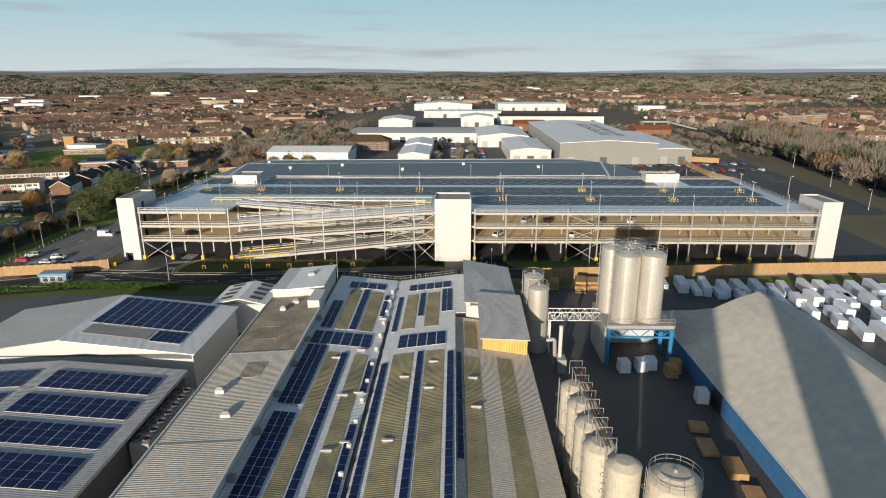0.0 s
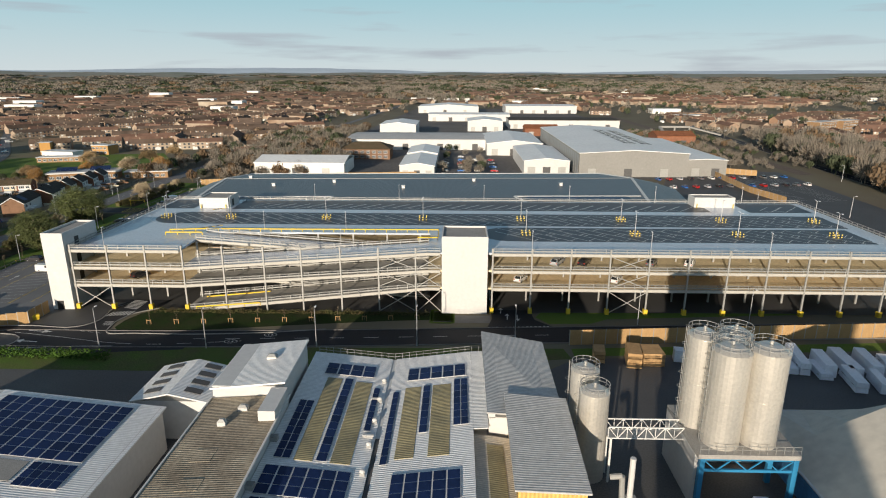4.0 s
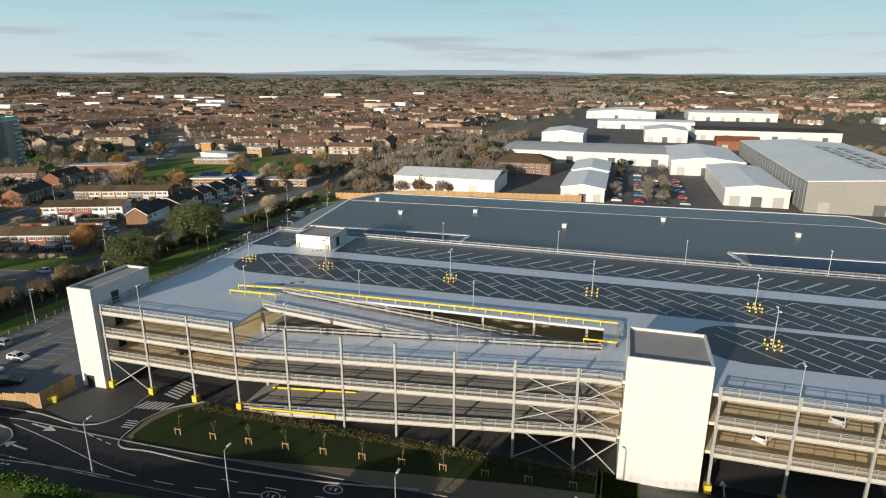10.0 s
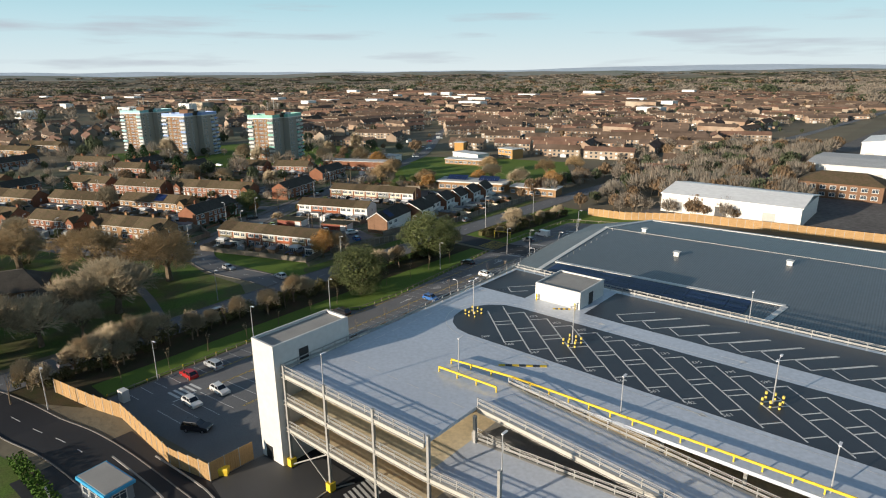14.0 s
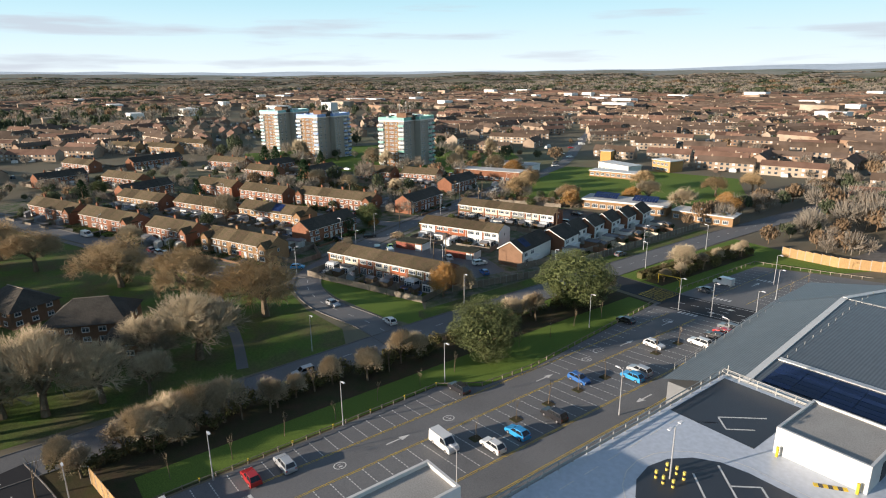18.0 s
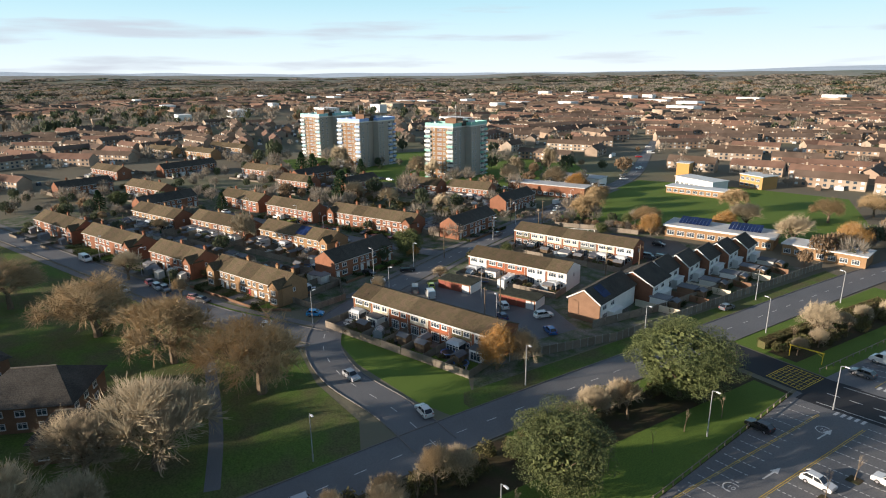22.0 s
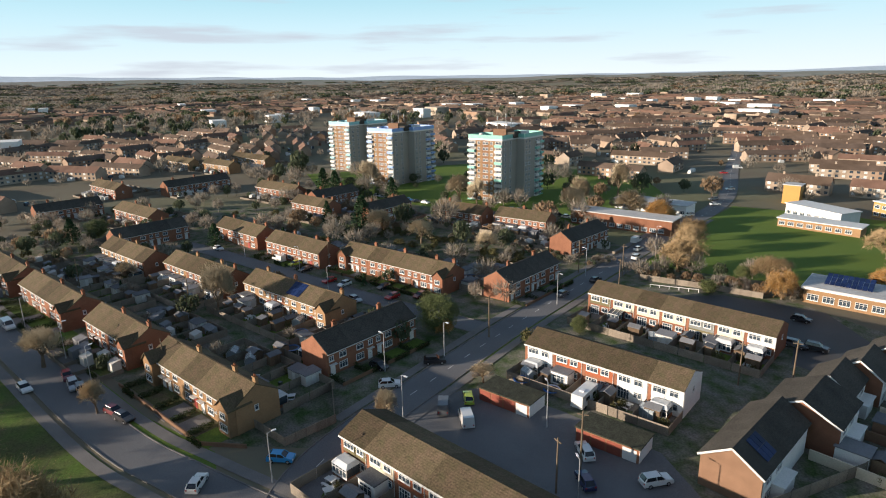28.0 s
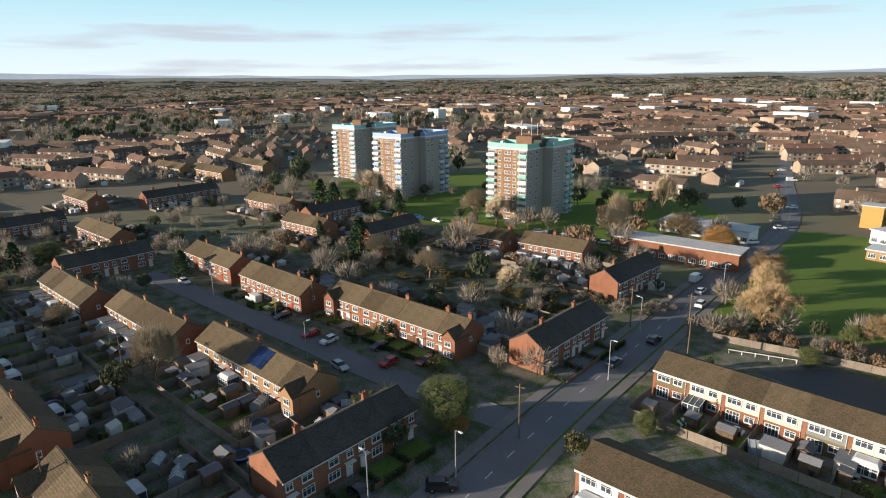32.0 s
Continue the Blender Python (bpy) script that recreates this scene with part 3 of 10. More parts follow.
# pavements along the residential street
for pts, w in ((CROSS[26:52], 0), (WEST, 0)):
    pv = [Vector(p) for p in pts]
    for s in (-1, 1):
        line = []
        for i, c in enumerate(pv):
            d = (pv[min(i + 1, len(pv) - 1)] - pv[max(i - 1, 0)]).normalized()
            line.append(tuple(c + Vector((-d.y, d.x)) * s * 5.2))
        solid("pavement", drape(ribbon(line, 1.9, 0.11)), paving, "grey asphalt footway along the street", "pavement", kind="structure")

# paved yards and front gardens of the estate
sheet("court_apron", [(-216, 84), (-209, 73), (-196, 77.5), (-171, 86), (-170, 101), (-184, 105.5), (-200, 100.5), (-214, 95)], 0.013, asphalt_old, "patched asphalt garage court", "yard")
sheet("rear_parking", [(-230, 158), (-224, 171), (-204, 181), (-184, 169), (-186, 150), (-192, 149.5), (-197, 158)], 0.013, asphalt, "asphalt parking behind the terrace", "yard")
sheet("layby", [(-263, 21.8), (-237, 31.6), (-235.4, 36.6), (-261, 27.4)], 0.034, asphalt_old, "asphalt parking layby beside the street", "yard")
sheet("front_gardens", [(-250, 35.2), (-221.5, 45.9), (-219.5, 51.6), (-249, 40.6)], 0.02, garden_earth, "small green front gardens", "lawn")
sheet("front_gardens_west", [(-316, 7.5), (-255, 31.5), (-256, 37), (-316, 13)], 0.02, grass_dull, "green front gardens of the terraces", "lawn")
sheet("front_gardens_street", [(-298, 89.6), (-261, 105.2), (-260, 110), (-298, 94.6)], 0.02, grass_dull, "green front gardens of the brick terrace", "lawn")


# ---------------------------------------------------------------- multi-storey car park
BEFORE = set(bpy.data.objects)
SITE = Matrix.Translation((0, 2.4, 0)) @ Matrix.Diagonal((1.015, 1.02, 0.924, 1))      # from the design grid to the ground as built
LV = (0.0, 6.4, 10.8, 15.1)          # storey levels
XL, XR, YB = -82.1, 104.0, 54.0
WX0, WX1, WY = -57.6, -3.4, 16.2      # ramp well

def slab(name, z, well):
    g = Geo()
    t = 0.45
    if well:
        g.box(XL, 0.25, z - t, WX0, YB, z)
        g.box(WX1, 0.25, z - t, XR, YB, z)
        g.box(WX0, WY, z - t, WX1, YB, z)
    return g

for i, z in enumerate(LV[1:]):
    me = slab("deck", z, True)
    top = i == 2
    solid("parking_deck", me, deck_mat if top else soffit, "pale blue-grey coated roof deck" if top else "concrete parking deck, its tan raised to look sunlit", "parking deck", kind="structure")
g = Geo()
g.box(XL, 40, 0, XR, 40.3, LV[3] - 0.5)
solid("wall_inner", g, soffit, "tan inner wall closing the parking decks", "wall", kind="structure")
g = Geo()
g.box(XL, YB, 0, XR, YB + 0.3, LV[3])
solid("wall_back", g, white_clad, "rear wall of the parking decks", "wall", kind="structure")

# columns, edge beams and barriers of the front
COLS = [-81.6, -73.6, -65.2, -57.0, -48.1, -39.1, -30.9, -22.3, -14.0, -5.9] + [10.8 + 8.42 * i for i in range(12)]
frame_front = thing("car_park_frame", "white steel columns, beams and barriers of the parking decks", "steel frame", kind="structure")
for x in COLS:
    top = LV[3] + 1.2
    g = Geo().box(x - 0.16, -0.1, 0, x + 0.16, 0.25, top)
    g.box(x - 0.28, -0.12, 0, x + 0.28, -0.1, top * 0.0 + 0.03)
    part("column", g, galv, frame_front)
    for yy in (8.0, 17.2, 33.0, 52.0):
        if yy < 17.5 and WX0 + 1 < x < WX1 - 1 and yy < 17:
            continue
        part("inner_column", Geo().box(x - 0.18, yy - 0.18, 0, x + 0.18, yy + 0.18, LV[3] - 0.45), galv, frame_front)
    if x > 10 or x < -56:
        part("column_guard", Geo().box(x - 0.42, -0.42, 0, x + 0.42, 0.5, 1.35), yellow_paint, frame_front, "yellow plastic column guard")


def barrier(p, q, y, name="barrier", beam=True, parent=frame_front):
    """Edge beam with a two-rail crash barrier from (x, z) to (x, z)."""
    (x0, z0), (x1, z1) = p, q
    n = max(1, round(abs(x1 - x0) / 2.2))
    g = Geo()
    if beam:
        b = Geo().bar((x0, y, z0 - 0.35), (x1, y, z1 - 0.35), 0.24, 0.72)
        b.bar((x0, y - 0.2, z0 - 0.68), (x1, y - 0.2, z1 - 0.68), 0.16, 0.06).bar((x0, y - 0.2, z0 - 0.02), (x1, y - 0.2, z1 - 0.02), 0.16, 0.06)
        part("edge_beam", b, beam_paint, parent, "cream painted steel edge beam")
    for h, s, o in ((0.4, 0.1, 0), (0.5, 0.07, 0.07), (0.6, 0.1, 0), (0.95, 0.05, 0), (1.14, 0.08, 0)):
        g.bar((x0, y - 0.06 + o, z0 + h), (x1, y - 0.06 + o, z1 + h), 0.06, s)
    for i in range(n + 1):
        k = i / n
        x, z = x0 + (x1 - x0) * k, z0 + (z1 - z0) * k
        g.box(x - 0.05, y - 0.05, z, x + 0.05, y + 0.05, z + 1.16)
    return part(name, g, galv, parent)


for z in LV[1:]:
    barrier((XL, z), (WX0, z), 0.12)
    barrier((10.6, z), (XR, z), 0.12)
    barrier((WX1, z), (-0.6, z), 0.12)
# ramps: the front one climbs to the right, the one behind it to the left
for k in range(3):
    z0, z1 = LV[k], LV[k + 1]
    r = thing("ramp", "steel and concrete vehicle ramp with galvanised barriers", "ramp", group="car park ramps", kind="structure")
    g = Geo()
    g.hexa(((WX0, 0.3, z0 - 0.4), (WX1, 0.3, z1 - 0.4), (WX1, 8.4, z1 - 0.4), (WX0, 8.4, z0 - 0.4)), ((WX0, 0.3, z0), (WX1, 0.3, z1), (WX1, 8.4, z1), (WX0, 8.4, z0)))
    part("ramp_slab", g, deck_mat if k == 2 else concrete, r)
    barrier((WX0, z0), (WX1, z1), 0.12, parent=r)
    barrier((WX0, z0), (WX1, z1), 8.3, parent=r)
    g = Geo()
    g.hexa(((WX0, 9.2, z1 - 0.4), (WX1, 9.2, z0 - 0.4), (WX1, 15.7, z0 - 0.4), (WX0, 15.7, z1 - 0.4)), ((WX0, 9.2, z1), (WX1, 9.2, z0), (WX1, 15.7, z0), (WX0, 15.7, z1)))
    part("ramp_slab", g, deck_mat if k == 2 else concrete, r)
    barrier((WX0, z1), (WX1, z0), 9.3, parent=r)
    barrier((WX0, z1), (WX1, z0), 15.6, parent=r)


def cross_brace(x0, x1, lo, hi, y=0.0):
    g = Geo()
    for k in range(lo, hi):
        a, b = LV[k] + 0.2, LV[k + 1] - 0.7
        g.bar((x0, y, a), (x1, y, b), 0.16, 0.16)
        g.bar((x0, y + 0.18, b), (x1, y + 0.18, a), 0.16, 0.16)
    part("cross_brace", g, galv, frame_front, "white diagonal bracing")


cross_brace(36.2, 44.4, 0, 3)
cross_brace(-81.6, -73.8, 0, 1)
cross_brace(-14.0, -6.0, 0, 3)
cross_brace(-5.6, -0.4, 0, 3)
# roof edge barriers
for y in (YB - 0.1,):
    barrier((XL, LV[3]), (XR, LV[3]), y, beam=False)
g = Geo()
for x in (XL + 0.1, XR - 0.1):
    for h, s in ((0.45, 0.3), (1.12, 0.12)):
        g.bar((x, 0.4, LV[3] + h), (x, YB, LV[3] + h), 0.08, s)
    for i in range(27):
        g.box(x - 0.05, 0.4 + i * 2.1, LV[3], x + 0.05, 0.5 + i * 2.1, LV[3] + 1.16)
part("side_barrier", g, galv, frame_front)
# outer mesh fence on the west edge
g = Geo()
for x in (XL - 0.35,):
    g.box(x - 0.05, 0.4, LV[3] - 1.0, x + 0.05, YB, LV[3] - 0.1)
    g.box(XR + 0.3, 0.4, LV[3] - 1.0, XR + 0.4, YB, LV[3] - 0.1)
part("edge_beam", g, galv, frame_front)


def stair_tower(x0, y0, x1, y1, h, name="stair_tower", doors=()):
    t = thing(name, "white clad stair and lift tower with a sunken roof", "stair tower")
    g = Geo().box(x0, y0, 0, x1, y1, h - 0.5)
    part("wall", g, white_clad, t)
    p = Geo()
    w = 0.28
    for a in ((x0, y0, x1, y0 + w), (x0, y1 - w, x1, y1), (x0, y0 + w, x0 + w, y1 - w), (x1 - w, y0 + w, x1, y1 - w)):
        p.box(a[0], a[1], h - 0.5, a[2], a[3], h)
    part("parapet", p, white_clad, t)
    part("roof", Geo().box(x0 + w, y0 + w, h - 0.5, x1 - w, y1 - w, h - 0.42), concrete, t, "grey felt roof")
    for (a, b, z, axis) in doors:
        d = Geo()
        if axis == "x":
            d.box(a, b - 0.04, z, a + 1.5, b + 0.02, z + 2.3)
        else:
            d.box(a - 0.02, b, z, a + 0.04, b + 1.5, z + 2.3)
        part("door", d, black_paint, t, "flat black doorway panel")
    return t


stair_tower(-0.2, -0.7, 9.7, 9.0, 19.3)
stair_tower(-86.9, -0.9, -82.2, 11.6, 19.3, doors=((-85.9, -0.9, 0, "x"), (-82.2, 3.0, LV[3], "y"), (-82.2, 3.0, LV[2], "y"), (-82.2, 3.0, LV[1], "y")))
stair_tower(104.2, 0.0, 109.4, 11.6, 18.6)


# ---------------------------------------------------------------- roof deck
DZ = LV[3]


def stall_area(x0, x1, y0, y1, nose):
    """Outline of a dark parking field with a rounded west end."""
    pts = [(x1, y0), (x1, y1)]
    if nose:
        r = (y1 - y0) / 2
        for i in range(9):
            a = radians(90 + 180 * i / 8)
            pts.append((x0 + r + r * 1.0 * math.cos(a), (y0 + y1) / 2 + r * math.sin(a)))
    else:
        pts += [(x0, y1), (x0, y0)]
    return pts


FIELDS = ((9.0, 99.0, 9.8, 22.6, True), (-77.0, 101.0, 24.2, 37.4, True), (-61.0, 74.0, 41.6, 53.4, False), (-81.5, -72.0, 41.6, 53.4, False), (84.5, 102.0, 41.6, 53.4, False))
for x0, x1, y0, y1, nose in FIELDS:
    sheet("parking_field", stall_area(x0, x1, y0, y1, nose), DZ + 0.012, deck_field, "dark asphalt parking field with angled white bays", "parking field")
    g = Geo()
    z = DZ + 0.016
    along, across = Vector((0.738, -0.675)), Vector((0.675, 0.738))
    x = x0 + (2.0 if nose else -4.0)
    while x < x1 - 6:
        if nose:
            # bays nose to nose, aslant over the whole field
            c = Vector((x + 4.0, (y0 + y1) / 2))
            ok = lambda p: x0 + 2.6 < p.x < x1 - 1.0 and y0 + 0.5 < p.y < y1 - 0.5
            first = x < x0 + 7
            if ok(c - along * 8.1):
                ribbon([c - along * 8.1, c + along * 8.9], 0.2, z, g)
            elif ok(c + along * 8.0):
                ribbon([c - along * 3.6, c + along * 8.6], 0.2, z, g)
            for k in (-5.0, 1.0, 2.2, 8.2):
                p = c + along * k
                if ok(p) and ok(p + across * 2.7):
                    ribbon([p, p + across * 2.75], 0.2, z, g)
        else:
            p = Vector((x + 4.0, 44.4))
            short = x1 - x0 < 12
            if p.x > x0 + 0.5 and p.x + (3.9 if short else 6.8) < x1:
                if short:
                    ribbon([p, p + along * 2.4], 0.2, z, g)
                    ribbon([p, p + across * 5.2], 0.2, z, g)
                    continue_at = p + along * 2.4
                    ribbon([continue_at, continue_at + across * 3.0], 0.2, z, g)
                    x += 4.15
                    continue
                ribbon([p, p + across * 6.4], 0.2, z, g)
                ribbon([p, p + along * 2.85], 0.2, z, g)
                ribbon([p + along * 2.85, p + along * 2.85 + across * 9.0], 0.2, z, g)
        x += 4.15
    solid("bay_marking", g, white_paint, "white angled parking bay lines on the roof deck", "bay marking", kind="structure")

# stall numbers painted beside the bays of the middle field
for i in range(9):
    cu = bpy.data.curves.new("stall_number", "FONT")
    cu.body, cu.size, cu.align_x = str(537 + i), 0.9, "CENTER"
    me_ob = bpy.data.objects.new("stall_number", cu)
    scene.collection.objects.link(me_ob)
    me_ob.data.materials.append(white_paint)
    me_ob.matrix_world = pose(-66.9 + i * 4.15, 36.0, DZ + 0.02, 0, 0, 227.5)
    tagged(me_ob, "white painted stall number on the deck", "bay marking", "stall numbers", "structure")

for i in range(9):
    cu = bpy.data.curves.new("stall_number", "FONT")
    cu.body, cu.size, cu.align_x = str(569 - i), 0.9, "CENTER"
    me_ob = bpy.data.objects.new("stall_number", cu)
    scene.collection.objects.link(me_ob)
    me_ob.data.materials.append(white_paint)
    me_ob.matrix_world = pose(-67.9 + i * 4.15, 24.9, DZ + 0.02, 0, 0, 47.5)
    tagged(me_ob, "white painted stall number on the deck", "bay marking", "stall numbers", "structure")
# painted line round the nose of the parking field, aisle arrows and lines
nose_line = Geo()
ribbon([(-70 + 8.2 * math.cos(radians(95 + 17 * i)), 30.8 + 7.6 * math.sin(radians(95 + 17 * i))) for i in range(11)], 0.12, DZ + 0.012, nose_line)
ribbon([(-70.7, 38.35), (100, 38.35)], 0.1, DZ + 0.012, nose_line)
ribbon([(-70, 23.25), (100, 23.25)], 0.1, DZ + 0.012, nose_line)
solid("deck_marking", nose_line, white_paint, "thin white guide line round the parking field", "bay marking", kind="structure")
for bx0, by0, bx1, by1 in ((-61.5, 19.0, -56.4, 22.6), (-65.9, 40.4, -63.6, 42.0)):
    hump = thing("speed_hump", "yellow and black rubber speed hump on the deck", "speed hump", group="speed humps")
    for i in range(7):
        k0, k1 = i / 7, (i + 0.96) / 7
        part("segment", Geo().bar((bx0 + (bx1 - bx0) * k0, by0 + (by1 - by0) * k0, DZ + 0.03), (bx0 + (bx1 - bx0) * k1, by0 + (by1 - by0) * k1, DZ + 0.03), 0.5, 0.07), black_paint if i % 2 else yellow_paint, hump)
# aisle arrows and lines
g = Geo()
for x in range(-60, 100, 20):
    for y, s in ((39.6, 1), (23.4 - 0.0, -1)):
        ribbon([(x, y), (x + 2.6, y)], 0.16, DZ + 0.012, g)
        g.face([(x + 2.6, y - 0.5, DZ + 0.012), (x + 3.6, y, DZ + 0.012), (x + 2.6, y + 0.5, DZ + 0.012)])
dashes([(-80, 4), (-80, 40), (-76, 44)], 0.12, DZ + 0.012, 2, 1.5, g)
dashes([(-78, 8), (-58, 8)], 0.12, DZ + 0.012, 2, 1.5, g)
solid("deck_marking", g, white_paint, "white arrows and guide lines on the deck aisles", "bay marking", kind="structure")

deck_pole = mat("pole_grey", (0.45, 0.46, 0.47), 0.45, 0.4, var=0.1)
lens_mat = mat("lamp_lens", (0.7, 0.7, 0.72), 0.3, var=0.05)


bollard_cream = mat("bollard_cream", (0.7, 0.54, 0.12), 0.6, var=0.2, scale=1.0, fine=9)


def deck_lamp(m):
    e = thing("deck_lamp", "twin-headed lamp post ringed by yellow and black bollards", "lamp post", m, group="deck lamps")
    p = part("pole", Geo().tube((0, 0, 0), (0, 0, 6.2), 0.09, 0.06, 8), deck_pole, e)
    for s in (-1, 1):
        part("lamp_head", Geo().bar((0, 0, 6.2), (0, s * 0.9, 6.3), 0.06).box(-0.14, min(s * 0.6, s * 1.15), 6.27, 0.14, max(s * 0.6, s * 1.15), 6.37), lens_mat, p)
    for x, y in ((-0.9, -0.9), (0.9, -0.9), (0.9, 0.9), (-0.9, 0.9), (0, -1.1), (0, 1.1)):
        part("bollard", Geo().tube((x, y, 0), (x, y, 0.95), 0.15, 0.15, 8).tube((x, y, 0.3), (x, y, 0.6), 0.16, 0.16, 8, 1), [bollard_cream, black_paint], e)
    return e


lamp0 = None
for x, y in [(-74.6, 30.8), (-57.2, 30.8), (-31.7, 30.8), (-6.0, 30.8), (19.8, 30.8), (46.0, 30.8), (72, 30.8), (96, 30.8), (19.6, 16.2), (45.6, 16.2), (70, 16.2), (93, 16.2)]:
    m = pose(x, y, DZ)
    lamp0 = deck_lamp(m) if lamp0 is None else copy_thing(lamp0, m)
# slim posts on the front edge and the back rail
post0 = None
for x, y in [(-74, 0.3), (-48, 0.3), (-22, 0.3), (19.2, 0.3), (44.5, 0.3), (69.7, 0.3), (95, 0.3)] + [(-40 + 25.5 * i, 53.8) for i in range(6)] + [(-64, 13.8), (-44, 17.4), (-24, 17.4)]:
    m = pose(x, y, DZ)
    if post0 is None:
        post0 = thing("edge_lamp", "slim grey lamp post fixed to the deck edge", "lamp post", m, group="edge lamps")
        pp = part("pole", Geo().tube((0, 0, -0.5), (0, 0, 5.4), 0.08, 0.05, 8), deck_pole, post0)
        part("lamp_head", Geo().box(-0.12, -0.1, 5.35, 0.12, 0.7, 5.45), lens_mat, pp)
    else:
        copy_thing(post0, m)

# yellow guard rails beside the ramp head
yr = thing("guard_rail", "yellow steel guard rail along the ramp opening", "guard rail")
g = Geo()
for (xa, ya), (xb, yb) in (((-66.4, 12.8), (-57.7, 13.1)), ((-66.5, 15.4), (-57.6, 16.4)), ((-57.6, 16.4), (-1.4, 17.2)), ((-1.4, 17.2), (-1.4, 10.0)), ((-6.0, 10.0), (-1.4, 10.0))):
    g.bar((xa, ya, DZ + 0.75), (xb, yb, DZ + 0.75), 0.12, 0.28)
    L = math.hypot(xb - xa, yb - ya)
    n = max(2, int(L / 2.5))
    for i in range(n + 1):
        part("post", Geo().box(-0.07, -0.07, 0, 0.07, 0.07, 0.8), yellow_paint, yr).location = (xa + (xb - xa) * i / n, ya + (yb - ya) * i / n, DZ)
part("rail", g, yellow_paint, yr)
g2 = thing("lower_guard_rail", "yellow steel guard rail at the foot of the ramp", "guard rail")
for (xa, ya, za), (xb, yb, zb) in (((-55.5, 6.9, 0.5), (-40.4, 6.9, 2.1)), ((-55.0, -0.2, 0.85), (-40.6, -0.2, 2.05))):
    part("rail", Geo().bar((xa, ya, za), (xb, yb, zb), 0.12, 0.3), yellow_paint, g2)
    for i in range(5):
        k = i / 4
        part("post", Geo().box(xa + (xb - xa) * k - 0.06, ya + 0.02, za + (zb - za) * k - 0.8, xa + (xb - xa) * k + 0.06, ya + 0.14, za + (zb - za) * k + 0.1), yellow_paint, g2)


def penthouse(x0, y0, x1, y1, notch):
    e = thing("roof_stair_house", "white clad roof stair house with a parapet", "stair house")
    h = 18.3
    part("wall", Geo().box(x0, y0, DZ, x1, y1, h - 0.35), white_clad, e)
    w = 0.25
    g = Geo()
    for a in ((x0, y0, x1, y0 + w), (x0, y1 - w, x1, y1), (x0, y0 + w, x0 + w, y1 - w), (x1 - w, y0 + w, x1, y1 - w)):
        g.box(a[0], a[1], h - 0.35, a[2], a[3], h)
    part("parapet", g, white_clad, e)
    part("roof", Geo().box(x0 + w, y0 + w, h - 0.35, x1 - w, y1 - w, h - 0.28), concrete, e)
    part("door", Geo().box(x1, y0 + 3, DZ, x1 + 0.05, y0 + 4.4, DZ + 2.2), black_paint, e)
    for yy in (y0 - 0.5,):
        for xx in (x0 + 0.6, x1 - 0.6):
            part("bollard", Geo().tube((xx, yy, DZ), (xx, yy, DZ + 1.2), 0.14, 0.14, 8), yellow_paint, e)


penthouse(-70.6, 42.6, -62.3, 51.0, True)
penthouse(71.5, 48.0, 83.0, 53.2, False)

bpy.context.view_layer.update()
for ob in [o for o in bpy.data.objects if o not in BEFORE and o.parent is None]:
    ob.matrix_world = SITE @ ob.matrix_world

# ---------------------------------------------------------------- dark-roofed warehouse behind the decks
wh = thing("warehouse", "large low warehouse with dark grey sheet roof and solar panels", "warehouse")
WH = Matrix.Translation((-11, -53, -1.7)) @ Matrix.Diagonal((1.045, 1.045, 1, 1)) @ Matrix.Translation((11, 53, 0)) @ Matrix.Translation((-80, 57, 0)) @ Matrix.Rotation(radians(2.6), 4, "Z") @ Matrix.Translation((80, -57, 0))
wh.matrix_world = WH
part("wall", Geo().hexa(((-89.6, 57, -2.0), (78, 57, -2.0), (86, 115, -2.0), (-91.6, 115, -2.0)), ((-89.6, 57, 9.2), (78, 57, 9.2), (86, 115, 9.2), (-91.6, 115, 9.2))), mat("dark_cladding", (0.16, 0.17, 0.18), 0.6, var=0.1), wh)
WHY = (56.5, 97.0, 116.0)
WHX = ((-90.2, -80.0, 62.5, 78.5), (-92.4, -81.2, 69.5, 86.0), (-92.4, -76.0, 62.0, 84.0))
WHZ = ((9.6, 13.2, 13.2, 9.6), (9.9, 14.3, 14.3, 9.9), (9.4, 13.0, 13.0, 9.4))
g = Geo()
for i in range(2):
    for j in range(3):
        g.face([(WHX[i][j], WHY[i], WHZ[i][j]), (WHX[i][j + 1], WHY[i], WHZ[i][j + 1]), (WHX[i + 1][j + 1], WHY[i + 1], WHZ[i + 1][j + 1]), (WHX[i + 1][j], WHY[i + 1], WHZ[i + 1][j])])
part("roof", g, dark_roof, wh, "dark grey profiled sheet roof")
rz = lambda y: 13.2 + 1.1 * (y - 56.5) / 40.5 if y < 97 else 14.3 - 1.3 * (y - 97) / 19
part("ridge_cap", Geo().bar((-81, 97, 14.32), (69.3, 97, 14.32), 0.5, 0.08), galv, wh)
for xa, ya, xb, yb in ((-79.6, 57, -80.8, 96.6), (-80.8, 97, -76.0, 115.6), (62.1, 57, 69.2, 97), (69.2, 97, 62.0, 115.6), (-79.2, 67, -37.0, 67), (21.5, 67, 62.5, 67), (-37.0, 66.6, -38.6, 58), (21.5, 66.6, 24, 58), (-79.0, 58, -38.6, 58), (24, 58, 62, 58), (-76, 115.6, 62, 115.6)):
    part("walkway", Geo().bar((xa, ya, rz(ya) + 0.08), (xb, yb, rz(yb) + 0.08), 0.9, 0.16), white_trim, wh, "white roof walkway")
